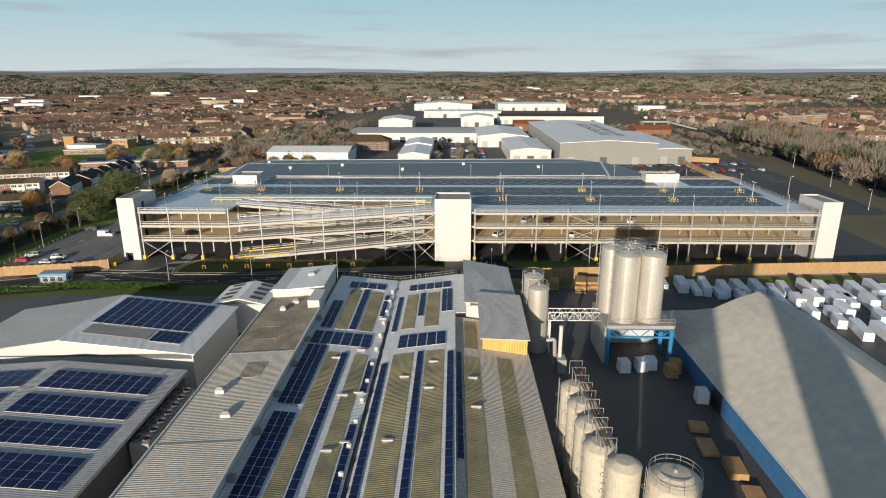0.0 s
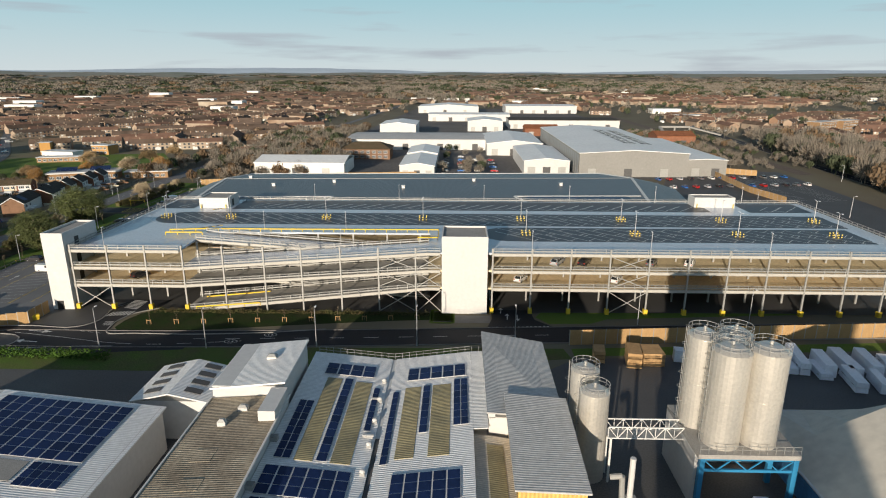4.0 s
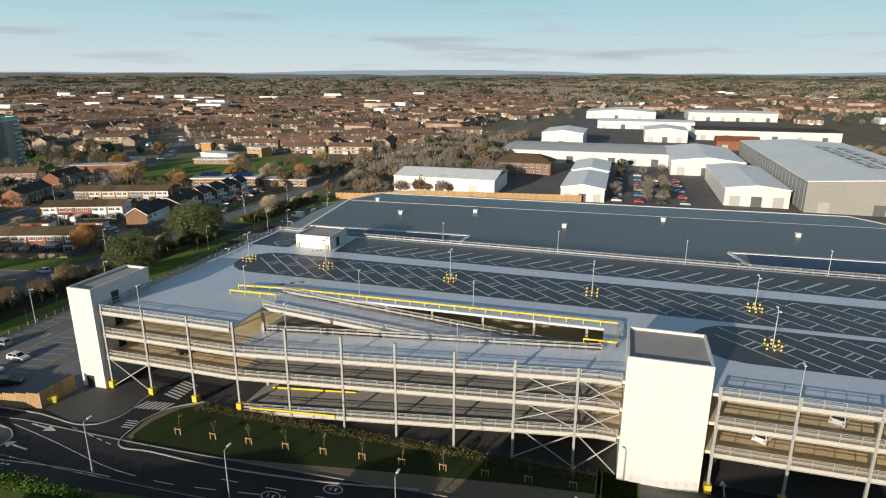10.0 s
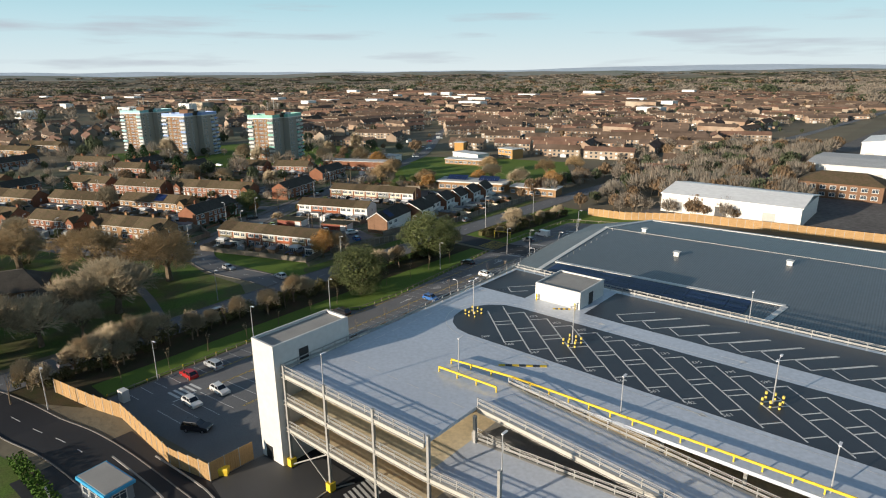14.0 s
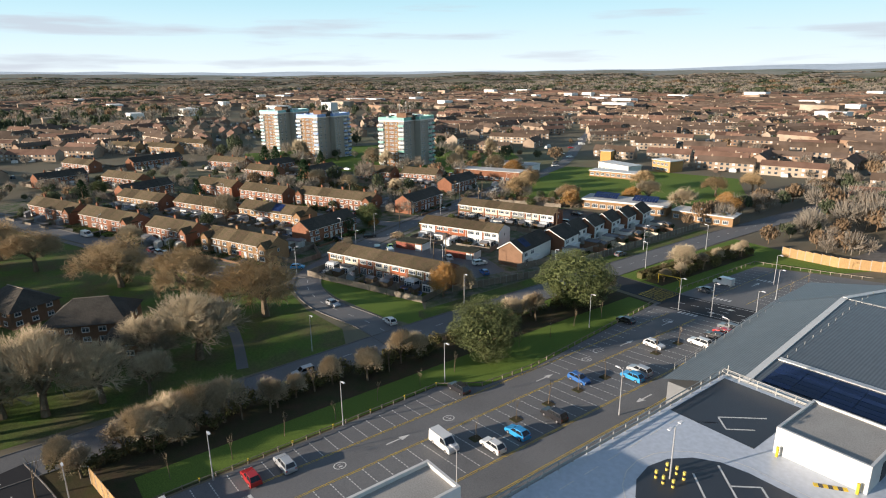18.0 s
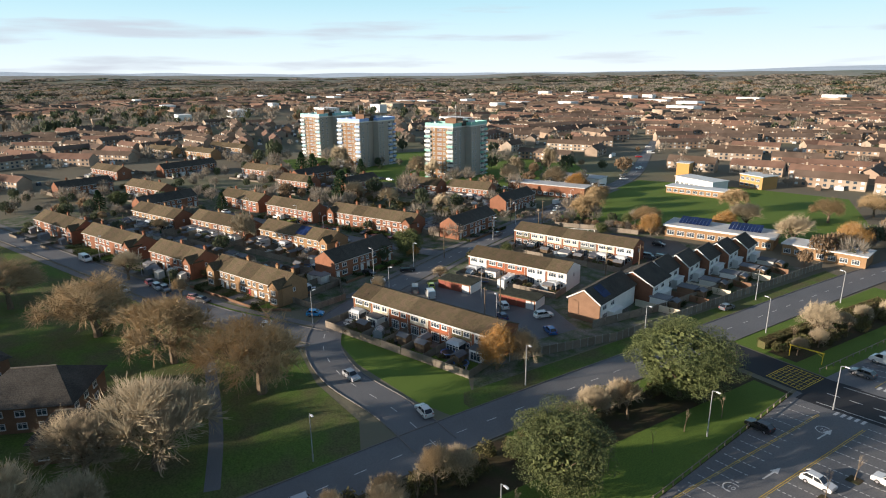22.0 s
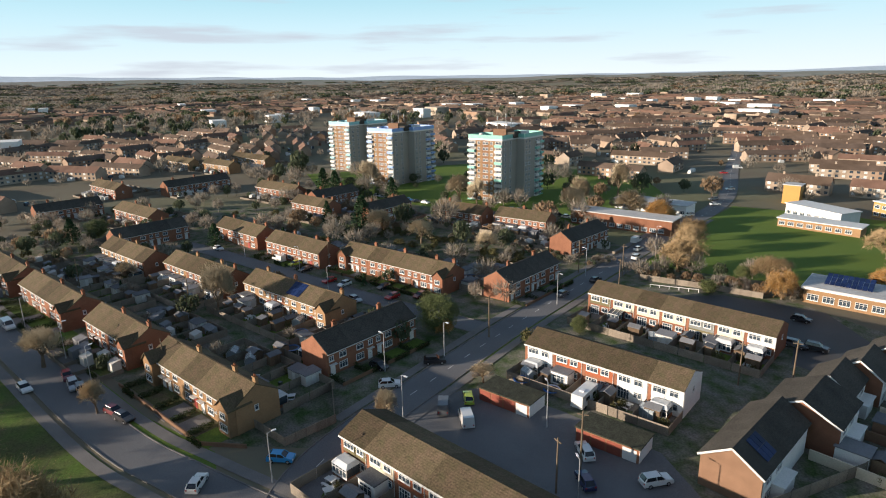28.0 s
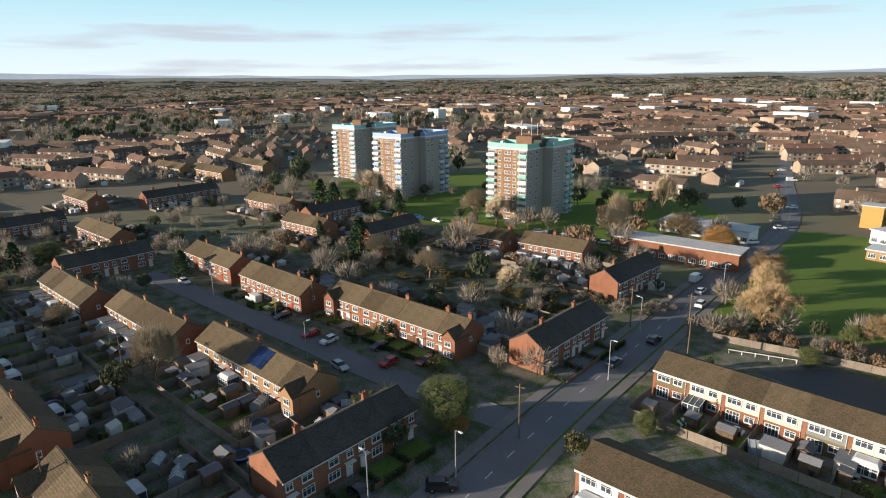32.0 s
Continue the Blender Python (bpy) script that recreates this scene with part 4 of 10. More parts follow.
for x, y in ((-72, 98.5), (-60, 84), (-40, 90), (-15, 80), (10, 92), (40, 84)):
    part("roof_vent", Geo().box(x - 0.5, y - 0.5, rz(y) - 0.1, x + 0.5, y + 0.5, rz(y) + 0.9).box(x - 0.7, y - 0.7, rz(y) + 0.9, x + 0.7, y + 0.7, rz(y) + 1.0), white_trim, wh)
sol = thing("solar_array", "dark blue solar panels laid on the sheet roof", "solar array", WH)
pm = Geo().box(0, 0, 0, 3.24, 1.08, 0.06).mesh("solar_panel", solar_mat)
for xa, xb in ((-78.2, -39.4), (25, 61)):
    nx = int((xb - xa) / 3.3)
    for i in range(nx):
        for j in range(6):
            o = part("solar_panel", pm, None, sol)
            y = 59.2 + j * 1.14
            o.matrix_basis = pose(xa + i * 3.3, y, rz(y) + 0.1, math.degrees(math.atan(1.1 / 40.5)))
g = Geo()
for y in [60 + 3.0 * i for i in range(13)]:
    g.tube((-90.4, y, 9.7), (-90.4, y, 10.9), 0.04, 0.04, 5)
    g.tube((-78.6, y + 8, rz(y + 8)), (-78.6, y + 8, rz(y + 8) + 0.5), 0.05, 0.05, 5)
g.bar((-90.4, 60, 10.8), (-91.4, 98, 10.8), 0.05).bar((-90.4, 60, 10.3), (-91.4, 98, 10.3), 0.05)
part("roof_edge_rail", g, galv, wh)


# ---------------------------------------------------------------- houses
render_cream = mat("cream_render", (0.62, 0.55, 0.42), 0.85, var=0.12, scale=0.5, fine=5, bump=0.1)
render_white = mat("white_render", (0.74, 0.73, 0.7), 0.8, var=0.12, scale=0.5, fine=5, bump=0.1)
hung_tile = mat("red_hung_tiles", (0.34, 0.11, 0.055), 0.85, var=0.25, scale=0.5, fine=9, bump=0.3)
grey_board = mat("grey_boarding", (0.2, 0.21, 0.2), 0.8, var=0.15, scale=0.5, fine=5)
olive_tile = mat("olive_hung_tiles", (0.16, 0.14, 0.08), 0.85, var=0.2, scale=0.5, fine=9, bump=0.3)
door_mats = [mat("door_white", (0.7, 0.7, 0.68), 0.5, var=0.08), mat("door_red", (0.3, 0.04, 0.03), 0.5, var=0.1), mat("door_brown", (0.12, 0.06, 0.03), 0.5, var=0.1)]
MESH = {}


def lattice(w, h, bars, t):
    """A window frame with mullions and one transom, in one piece."""
    xs = [-0.03, t]
    for i in range(1, bars + 1):
        xs += [w * i / (bars + 1) - 0.04, w * i / (bars + 1) + 0.04]
    xs += [w - t, w + 0.03]
    zs = [-0.08, t, h * 0.68, h * 0.68 + 0.06, h - t, h]
    solid_at = lambda i, j: 0 <= i < len(xs) - 1 and 0 <= j < len(zs) - 1 and (i % 2 == 0 or j % 2 == 0)
    f, seen = Geo(), {}

    def v(i, j, back):
        k = (i, j, back)
        if k not in seen:
            seen[k] = len(f.v)
            f.v.append((xs[i], 0.06 if back else (-0.12 if j == 0 else -0.05), zs[j]))
        return seen[k]

    def quad(*q):
        f.f.append(q)
        f.m.append(0)
    for i in range(len(xs) - 1):
        for j in range(len(zs) - 1):
            if not solid_at(i, j):
                continue
            quad(v(i, j, 0), v(i + 1, j, 0), v(i + 1, j + 1, 0), v(i, j + 1, 0))
            for (p, q, r, s), (di, dj) in (((i, j, i, j + 1), (-1, 0)), ((i + 1, j + 1, i + 1, j), (1, 0)), ((i + 1, j, i, j), (0, -1)), ((i, j + 1, i + 1, j + 1), (0, 1))):
                if not solid_at(i + di, j + dj):
                    quad(v(p, q, 1), v(p, q, 0), v(r, s, 0), v(r, s, 1))
    return f


def window_meshes(w, h, bars):
    key = (w, h, bars)
    if key not in MESH:
        f = lattice(w, h, bars, 0.09)
        MESH[key] = (f.mesh("window", white_trim), Geo().box(0.07, -0.02, 0.07, w - 0.07, 0.02, h - 0.07).mesh("pane", pane_mat))
    return MESH[key]


FAR_ROW = [False]


def window(parent, x, y, z, w, h, bars=1, rz=0, far=False):
    """A framed window with its pane; far ones hold both in one mesh."""
    far = far or FAR_ROW[0]
    a, b = window_meshes(w, h, bars)
    if far:
        key = ("far", w, h, bars)
        if key not in MESH:
            g = lattice(w, h, bars, 0.09)
            i = len(g.v)
            g.v += [(0.0, 0.0, 0.0), (w, 0.0, 0.0), (w, 0.0, h), (0.0, 0.0, h)]
            g.f.append((i, i + 1, i + 2, i + 3))
            g.m.append(1)
            MESH[key] = g.mesh("window", [white_trim, pane_mat])
        o = part("window", MESH[key], None, parent)
        o.matrix_basis = pose(x, y, z, 0, 0, rz)
        return o
    o = part("window", a, None, parent)
    o.matrix_basis = pose(x, y, z, 0, 0, rz)
    part("pane", b, None, o)
    return o


def gable_solid(g, x0, x1, d, z, zr):
    """Walls with gable ends, the ridge along x."""
    g.hexa(((x0, 0, -0.6), (x1, 0, -0.6), (x1, d, -0.6), (x0, d, -0.6)), ((x0, 0, z), (x1, 0, z), (x1, d, z), (x0, d, z)))
    for x in (x0 + 0.001, x1 - 0.001):
        g.face([(x, 0, z), (x, d, z), (x, d / 2, zr)])
    return g


def roof_slopes(g, x0, x1, d, z, zr, o=0.35, t=0.16):
    s = (zr - z) / (d / 2)
    ze = z - o * s
    for y0, y1, za, zb in ((-o, d / 2, ze, zr), (d / 2, d + o, zr, ze)):
        g.hexa(((x0, y0, za), (x1, y0, za), (x1, y1, zb), (x0, y1, zb)), ((x0, y0, za + t), (x1, y0, za + t), (x1, y1, zb + t), (x0, y1, zb + t)))
    return g


def chimney(parent, x, y, z0, z1, w=0.9, d=0.55, m=brick):
    g = Geo().box(x - w / 2, y - d / 2, z0, x + w / 2, y + d / 2, z1).box(x - w / 2 - 0.06, y - d / 2 - 0.06, z1 - 0.22, x + w / 2 + 0.06, y + d / 2 + 0.06, z1)
    for s in (-0.2, 0.2):
        g.revolve(x + s * w * 1.1, y, [(0.13, z1), (0.11, z1 + 0.35), (0.0, z1 + 0.35)], 8, 1)
    c = part("chimney", g, [m, tile_red], parent)
    return c


def brick_house(m, label, w=5.6, d=8.0, z=4.9, zr=7.4, walls=brick, roof=tile_brown, chim=True, wing=False, end=False, panel=None, door=0, flip=False, solar=False):
    """A two-storey terraced house with its front towards -y."""
    e = thing("terraced_house", label, "house", m)
    part("wall", gable_solid(Geo(), 0, w, d, z, zr), walls, e)
    part("roof", roof_slopes(Geo(), 0, w, d, z, zr), roof, e)
    part("ridge", Geo().bar((0, d / 2, zr + 0.2), (w, d / 2, zr + 0.2), 0.28, 0.14), roof, e)
    part("gutter", Geo().box(0, -0.42, z - 0.38, w, -0.3, z - 0.24).box(0, -0.3, z - 0.36, w, -0.26, z - 0.12), white_trim, e)
    fx = (lambda x, ww: w - x - ww) if flip else (lambda x, ww: x)
    if wing:
        ww = 3.4
        x0 = fx(w - ww - 0.1, ww)
        g = Geo()
        g.hexa(((x0, -1.3, -0.6), (x0 + ww, -1.3, -0.6), (x0 + ww, 0, -0.6), (x0, 0, -0.6)), ((x0, -1.3, z), (x0 + ww, -1.3, z), (x0 + ww, 0, z), (x0, 0, z)))
        g.face([(x0, -1.3, z), (x0 + ww, -1.3, z), (x0 + ww / 2, -1.3, z + 1.6)])
        b = part("front_wing", g, walls, e)
        r = Geo()
        for s in (0, 1):
            xa, xb = (x0 - 0.3, x0 + ww / 2) if s == 0 else (x0 + ww / 2, x0 + ww + 0.3)
            za, zb = (z - 0.28, z + 1.6) if s == 0 else (z + 1.6, z - 0.28)
            r.hexa(((xa, -1.6, za), (xb, -1.6, zb), (xb, d / 2 - 1.0, zb), (xa, d / 2 - 1.0, za)), ((xa, -1.6, za + 0.15), (xb, -1.6, zb + 0.15), (xb, d / 2 - 1.0, zb + 0.15), (xa, d / 2 - 1.0, za + 0.15)))
        part("wing_roof", r, roof, e)
        window(e, x0 + 0.9, -1.34, 2.95, 1.6, 1.15)
        window(e, x0 + 0.6, -1.34, 0.8, 2.2, 1.3, 2)
        window(e, fx(0.4, 1.1), -0.03, 2.95, 1.1, 1.1)
        dx = fx(0.5, 0.95)
    else:
        window(e, fx(0.5, 1.1), -0.03, 2.95, 1.1, 1.1)
        window(e, fx(3.0, 1.7), -0.03, 2.95, 1.7, 1.15)
        window(e, fx(2.9, 2.0), -0.03, 0.75, 2.0, 1.35, 2)
        dx = fx(0.8, 0.95)
    part("door", Geo().box(dx, -0.06, 0, dx + 0.95, 0.03, 2.05).box(dx - 0.08, -0.09, 0, dx, 0.02, 2.12).box(dx + 0.95, -0.09, 0, dx + 1.03, 0.02, 2.12), door_mats[door], e)
    part("door_canopy", Geo().box(dx - 0.35, -0.75, 2.25, dx + 1.3, 0.02, 2.36), white_trim, e)
    if chim:
        chimney(e, w - 0.5, d / 2 + 0.3, zr - 0.4, zr + 1.25, m=walls)
    if end:
        window(e, w + 0.03, d * 0.42, 3.0, 0.7, 1.0, 0, 90)
    if solar:
        solar_on_slope(e, 0.4, w - 0.4, z, zr, d)
    return e


def solar_on_slope(e, x0, x1, z, zr, d):
    s = (zr - z) / (d / 2)
    for i in range(4):
        for j in range(2):
            a, b = x0 + (x1 - x0) * i / 4 + 0.03, x0 + (x1 - x0) * (i + 1) / 4 - 0.03
            y0, y1 = 0.4 + j * 1.65, 2.0 + j * 1.65
            za, zb = z + s * y0 + 0.22, z + s * y1 + 0.22
            part("solar_panel", Geo().hexa(((a, y0, za), (b, y0, za), (b, y1, zb), (a, y1, zb)), ((a, y0, za + 0.05), (b, y0, za + 0.05), (b, y1, zb + 0.05), (a, y1, zb + 0.05))), solar_mat, e)


def modern_house(m, label, w=5.7, d=8.4, z=5.1, zr=6.9, walls=brick, upper=None, roof=tile_brown, end=False, door=0, conservatory=False):
    """A 1960s house with wide windows and a coloured panel between the storeys, garden side towards -y."""
    e = thing("terraced_house", label, "house", m)
    part("wall", gable_solid(Geo(), 0, w, d, z, zr), walls, e)
    part("roof", roof_slopes(Geo(), 0, w, d, z, zr, 0.45), roof, e)
    part("fascia", Geo().box(0, -0.5, z - 0.42, w, -0.45, z - 0.12), white_trim, e)
    part("party_pier", Geo().box(0, -0.06, 0, 0.55, 0.0, z - 0.25), brick, e)
    if upper:
        part("upper_panel", Geo().box(0.58, -0.07, 2.55, w - 0.05, 0.0, z - 0.3), upper, e)
    window(e, 0.8, -0.1, 3.35, 2.2, 1.15, 2)
    window(e, 3.6, -0.1, 3.35, 1.5, 1.15, 1)
    window(e, 0.8, -0.04, 0.15, 2.1, 2.0, 3)
    window(e, 3.6, -0.04, 0.95, 1.5, 1.15, 1)
    part("downpipe", Geo().tube((w - 0.15, -0.1, 0), (w - 0.15, -0.1, z - 0.3), 0.05), white_trim, e)
    if end:
        window(e, w + 0.03, d * 0.45, 3.2, 0.7, 1.0, 0, 90)
    if conservatory:
        c = part("conservatory", Geo().box(0.5, -2.6, 0, 3.3, 0, 0.55), brick, e)
        f = Geo()
        for x in (0.5, 1.43, 2.37, 3.3):
            f.bar((x, -2.6, 0.55), (x, -2.6, 2.1), 0.09)
            f.bar((x, -2.6, 2.1), (x, 0, 2.6), 0.08)
        for x in (0.5, 3.3):
            f.bar((x, -1.3, 0.55), (x, -1.3, 2.3), 0.09)
        f.bar((0.5, -2.6, 2.1), (3.3, -2.6, 2.1), 0.12)
        part("conservatory_frame", f, white_trim, e)
        part("conservatory_glass", Geo().hexa(((0.54, -2.57, 0.55), (3.26, -2.57, 0.55), (3.26, 0, 0.55), (0.54, 0, 0.55)), ((0.54, -2.57, 2.06), (3.26, -2.57, 2.06), (3.26, 0, 2.56), (0.54, 0, 2.56))), pane_mat, e)
    return e


LIB = {}


def place(key, make, m):
    """The first of a kind is built, the rest are copies."""
    if key in LIB:
        return copy_thing(LIB[key], m)
    LIB[key] = make(m)
    return LIB[key]


def row(a, b, n, kinds, first=0):
    """Houses side by side along an eaves line; kinds is a list of (key, maker)."""
    a, b = Vector(a), Vector(b)
    L = (b - a).length
    ang = math.atan2(b.y - a.y, b.x - a.x)
    made = []
    FAR_ROW[0] = a.x < -300
    for i in range(n):
        p = a + (b - a) * (i / n)
        key, make = kinds[(i + first) % len(kinds)]
        m = Matrix.Translation((p.x, p.y, gz(p.x))) @ Matrix.Rotation(ang, 4, "Z")
        w = L / n
        made.append(place((key, round(w, 1), FAR_ROW[0]), lambda mm: make(mm, w), m))
        made[-1]["group"] = "terraced houses"
    FAR_ROW[0] = False
    return made


LB, LT = "red brick terraced house with brown tiled roof", "tan brick terraced house with mossy brown roof"
plain = ("plain", lambda m, w: brick_house(m, LB, w))
plain2 = ("plain2", lambda m, w: brick_house(m, LB + " and no chimney", w, chim=False, door=2, flip=True))
winged = ("winged", lambda m, w: brick_house(m, LB + " and front gable", w, wing=True, chim=True, end=True))
winged_l = ("winged_l", lambda m, w: brick_house(m, LB + " and front gable", w, wing=True, chim=False, flip=True))
ended = ("ended", lambda m, w: brick_house(m, LB + " at the row's end", w, end=True, door=1))
sunny = ("sunny", lambda m, w: brick_house(m, LB + " and solar panels", w, walls=brick_tan, solar=True, chim=False))
t_plain = ("t_plain", lambda m, w: brick_house(m, LT, w, walls=brick_tan))
t_plain2 = ("t_plain2", lambda m, w: brick_house(m, LT + " and red door", w, walls=brick_tan, door=1, flip=True, chim=False))
t_wing = ("t_wing", lambda m, w: brick_house(m, LT + " and front gable", w, walls=brick_tan, wing=True, end=True))
t_wing_l = ("t_wing_l", lambda m, w: brick_house(m, LT + " and front gable", w, walls=brick_tan, wing=True, flip=True, chim=False))
dark = ("dark", lambda m, w: brick_house(m, "two-storey brick house with dark grey tiled roof", w, roof=tile_dark))
dark2 = ("dark2", lambda m, w: brick_house(m, "two-storey brick house with dark grey roof, white door", w, roof=tile_dark, flip=True, chim=False))

row((-249, 40.3), (-220.7, 51.0), 5, [t_wing_l, t_plain, t_plain2, t_plain, t_wing])
row((-277.4, 28.8), (-255.5, 37.3), 4, [plain2, plain, plain2, winged])
row((-315, 13), (-284.5, 25), 5, [plain, plain2, plain, plain2, winged])
row((-350, -1), (-319, 11), 5, [plain, plain2, plain, plain2, winged])
row((-345.6, 31.6), (-318, 42.6), 5, [t_plain, t_plain2, t_plain, t_plain2, ended])
row((-316, 47.9), (-287, 59.6), 5, [plain2, t_plain, plain2, t_plain, ended])
row((-285, 64.5), (-253.5, 77.2), 6, [t_plain, t_plain2, plain, sunny, t_plain2, t_wing][:6])
row((-356, 68), (-331, 77.4), 4, [plain, plain2, plain, ended])
row((-325, 79), (-299.5, 88.9), 5, [plain2, plain, plain2, plain, ended])
row((-297.5, 95), (-260.5, 110.6), 7, [winged_l, plain, plain2, plain, plain2, plain, winged])
row((-232.5, 69.7), (-240.8, 92.3), 4, [dark, dark2, dark, dark2])
row((-247.6, 121.6), (-256, 144), 4, [dark, dark2, dark, dark2])
row((-353, 36), (-362, 59.5), 4, [dark, dark2, dark, dark2])
row((-270.5, 160.5), (-277.5, 182), 4, [dark, dark2, dark, dark2])
row((-339.6, 148), (-318.5, 157.6), 4, [plain, plain2, plain2, ended])
row((-315.5, 161.2), (-296, 170.4), 4, [plain2, plain, plain2, ended])
row((-384, 103), (-363.5, 111.6), 4, [plain, plain2, plain, ended])
row((-434, 98.2), (-407, 109.6), 5, [plain, plain2, plain, plain2, ended])
row((-347, 124), (-355.5, 146), 4, [dark, dark2, dark, dark2])
row((-386, 115), (-394, 137), 4, [dark, dark2, dark, dark2])
row((-456, 60), (-468, 92), 6, [dark, dark2])
row((-489, 26), (-462, 37), 5, [plain, plain2, plain, plain2, ended])
row((-420, 8), (-428, 32), 4, [dark, dark2])
row((-412, 36), (-384, 47.5), 5, [plain2, plain])
row((-580, 67), (-548, 80), 5, [t_plain, t_plain2])
row((-552, 86), (-518, 99.5), 5, [t_plain, t_plain2])
row((-572, 110), (-534, 125), 6, [t_plain, t_plain2])

M1 = "1960s terraced house with low brown roof"
mo_brick = ("mo_brick", lambda m, w: modern_house(m, M1 + " and red hung tiles", w, upper=hung_tile))
mo_white = ("mo_white", lambda m, w: modern_house(m, M1 + " and white rendered front", w, walls=brick, upper=render_white, end=True))
mo_cream = ("mo_cream", lambda m, w: modern_house(m, M1 + " and cream boarding", w, upper=render_cream))
mo_grey = ("mo_grey", lambda m, w: modern_house(m, M1 + " and grey boarding", w, walls=olive_tile, upper=grey_board))
mo_olive = ("mo_olive", lambda m, w: modern_house(m, M1 + " and olive hung tiles", w, walls=brick, upper=olive_tile))
mo_con = ("mo_con", lambda m, w: modern_house(m, M1 + " and white conservatory", w, upper=render_cream, conservatory=True))
mo_full = ("mo_full", lambda m, w: modern_house(m, M1 + " fully painted white", w, walls=render_white, upper=render_white, end=True))
row((-205.5, 63.2), (-167.6, 76.3), 7, [mo_olive, mo_cream, mo_brick, mo_cream, mo_brick, mo_olive, mo_white])
row((-217.2, 104.6), (-188.9, 115.8), 5, [mo_full, mo_brick, mo_brick, mo_full, mo_full])
row((-232.8, 134.2), (-194.5, 147.8), 7, [mo_olive, mo_con, mo_cream, mo_cream, mo_grey, mo_con, mo_white])


def gable_house(m, label, w=8.0, d=9.5, z=5.0, zr=7.5, front=render_white, roof=tile_dark, solar=False, walls=brick):
    """A house whose gable ends face the street; ridge along y, its light side towards +x."""
    e = thing("gabled_house", label, "house", m)
    g = Geo()
    g.box(0, 0, -0.6, w, d, z)
    for y in (0.001, d - 0.001):
        g.face([(0, y, z), (w, y, z), (w / 2, y, zr)])
    part("wall", g, walls, e)
    r = Geo()
    for xa, xb, za, zb in ((-0.35, w / 2, z - 0.22, zr), (w / 2, w + 0.35, zr, z - 0.22)):
        r.hexa(((xa, -0.3, za), (xb, -0.3, zb), (xb, d + 0.3, zb), (xa, d + 0.3, za)), ((xa, -0.3, za + 0.15), (xb, -0.3, zb + 0.15), (xb, d + 0.3, zb + 0.15), (xa, d + 0.3, za + 0.15)))
    part("roof", r, roof, e)
    b = Geo()
    for xa, xb, za, zb in ((-0.35, w / 2, z - 0.28, zr - 0.04), (w / 2, w + 0.35, zr - 0.04, z - 0.28)):
        b.bar((xa, -0.33, za), (xb, -0.33, zb), 0.05, 0.28)
    part("barge_board", b, white_trim, e)
    part("side_panel", Geo().box(w, 0.3, 0.1, w + 0.07, d - 0.3, z - 0.3), front, e)
    window(e, w + 0.1, 1.2, 3.1, 1.8, 1.1, 1, 90)
    window(e, w + 0.1, 5.0, 3.1, 1.8, 1.1, 1, 90)
    window(e, w + 0.1, 1.2, 0.5, 2.2, 1.7, 2, 90)
    window(e, w + 0.1, 5.2, 0.9, 1.6, 1.2, 1, 90)
    part("porch", Geo().box(w, 3.6, 0, w + 1.6, 8.2, 2.3).box(w - 0.02, 3.4, 2.3, w + 1.8, 8.4, 2.48), render_white, e)
    if solar:
        s = (zr - z) / (w / 2)
        for i in range(3):
            for j in range(2):
                y0, x0 = 3.0 + 1.1 * i, w / 2 + 0.5 + 1.5 * j
                part("solar_panel", Geo().hexa(((x0, y0, zr - s * (x0 - w / 2) + 0.2), (x0 + 1.45, y0, zr - s * (x0 + 1.45 - w / 2) + 0.2), (x0 + 1.45, y0 + 1.05, zr - s * (x0 + 1.45 - w / 2) + 0.2), (x0, y0 + 1.05, zr - s * (x0 - w / 2) + 0.2)),
                     ((x0, y0, zr - s * (x0 - w / 2) + 0.26), (x0 + 1.45, y0, zr - s * (x0 + 1.45 - w / 2) + 0.26), (x0 + 1.45, y0 + 1.05, zr - s * (x0 + 1.45 - w / 2) + 0.26), (x0, y0 + 1.05, zr - s * (x0 - w / 2) + 0.26))), solar_mat, e)
    return e


for i, (x, y) in enumerate(((-176.6, 104.4), (-180.5, 123.4), (-181.4, 135), (-181.8, 144.6), (-182.2, 154.2), (-182.6, 163.8), (-183, 173.4))):
    m = Matrix.Translation((x, y, gz(x))) @ Matrix.Rotation(radians(15.5), 4, "Z")
    if i == 0:
        gable_house(m, "brown brick gabled house with solar panels on a dark roof", d=18.0, solar=True, walls=brick_brown)
    elif i == 1:
        gable_house(m, "red brick gabled house with white barge boards", w=10.5, d=10.5)
    else:
        place(("gabled",), lambda mm: gable_house(mm, "small gabled house with dark tiled roof and white side", w=7.0, d=8.6), m)["group"] = "stepped gabled houses"


# ---------------------------------------------------------------- tower blocks
pebble_grey = mat("pebbledash_grey", (0.34, 0.31, 0.275), 0.9, var=0.12, scale=0.15, fine=4, bump=0.3)
brick_strip = mat("brown_strip_brick", (0.24, 0.13, 0.075), 0.9, var=0.2, scale=0.3, fine=5, bump=0.3)


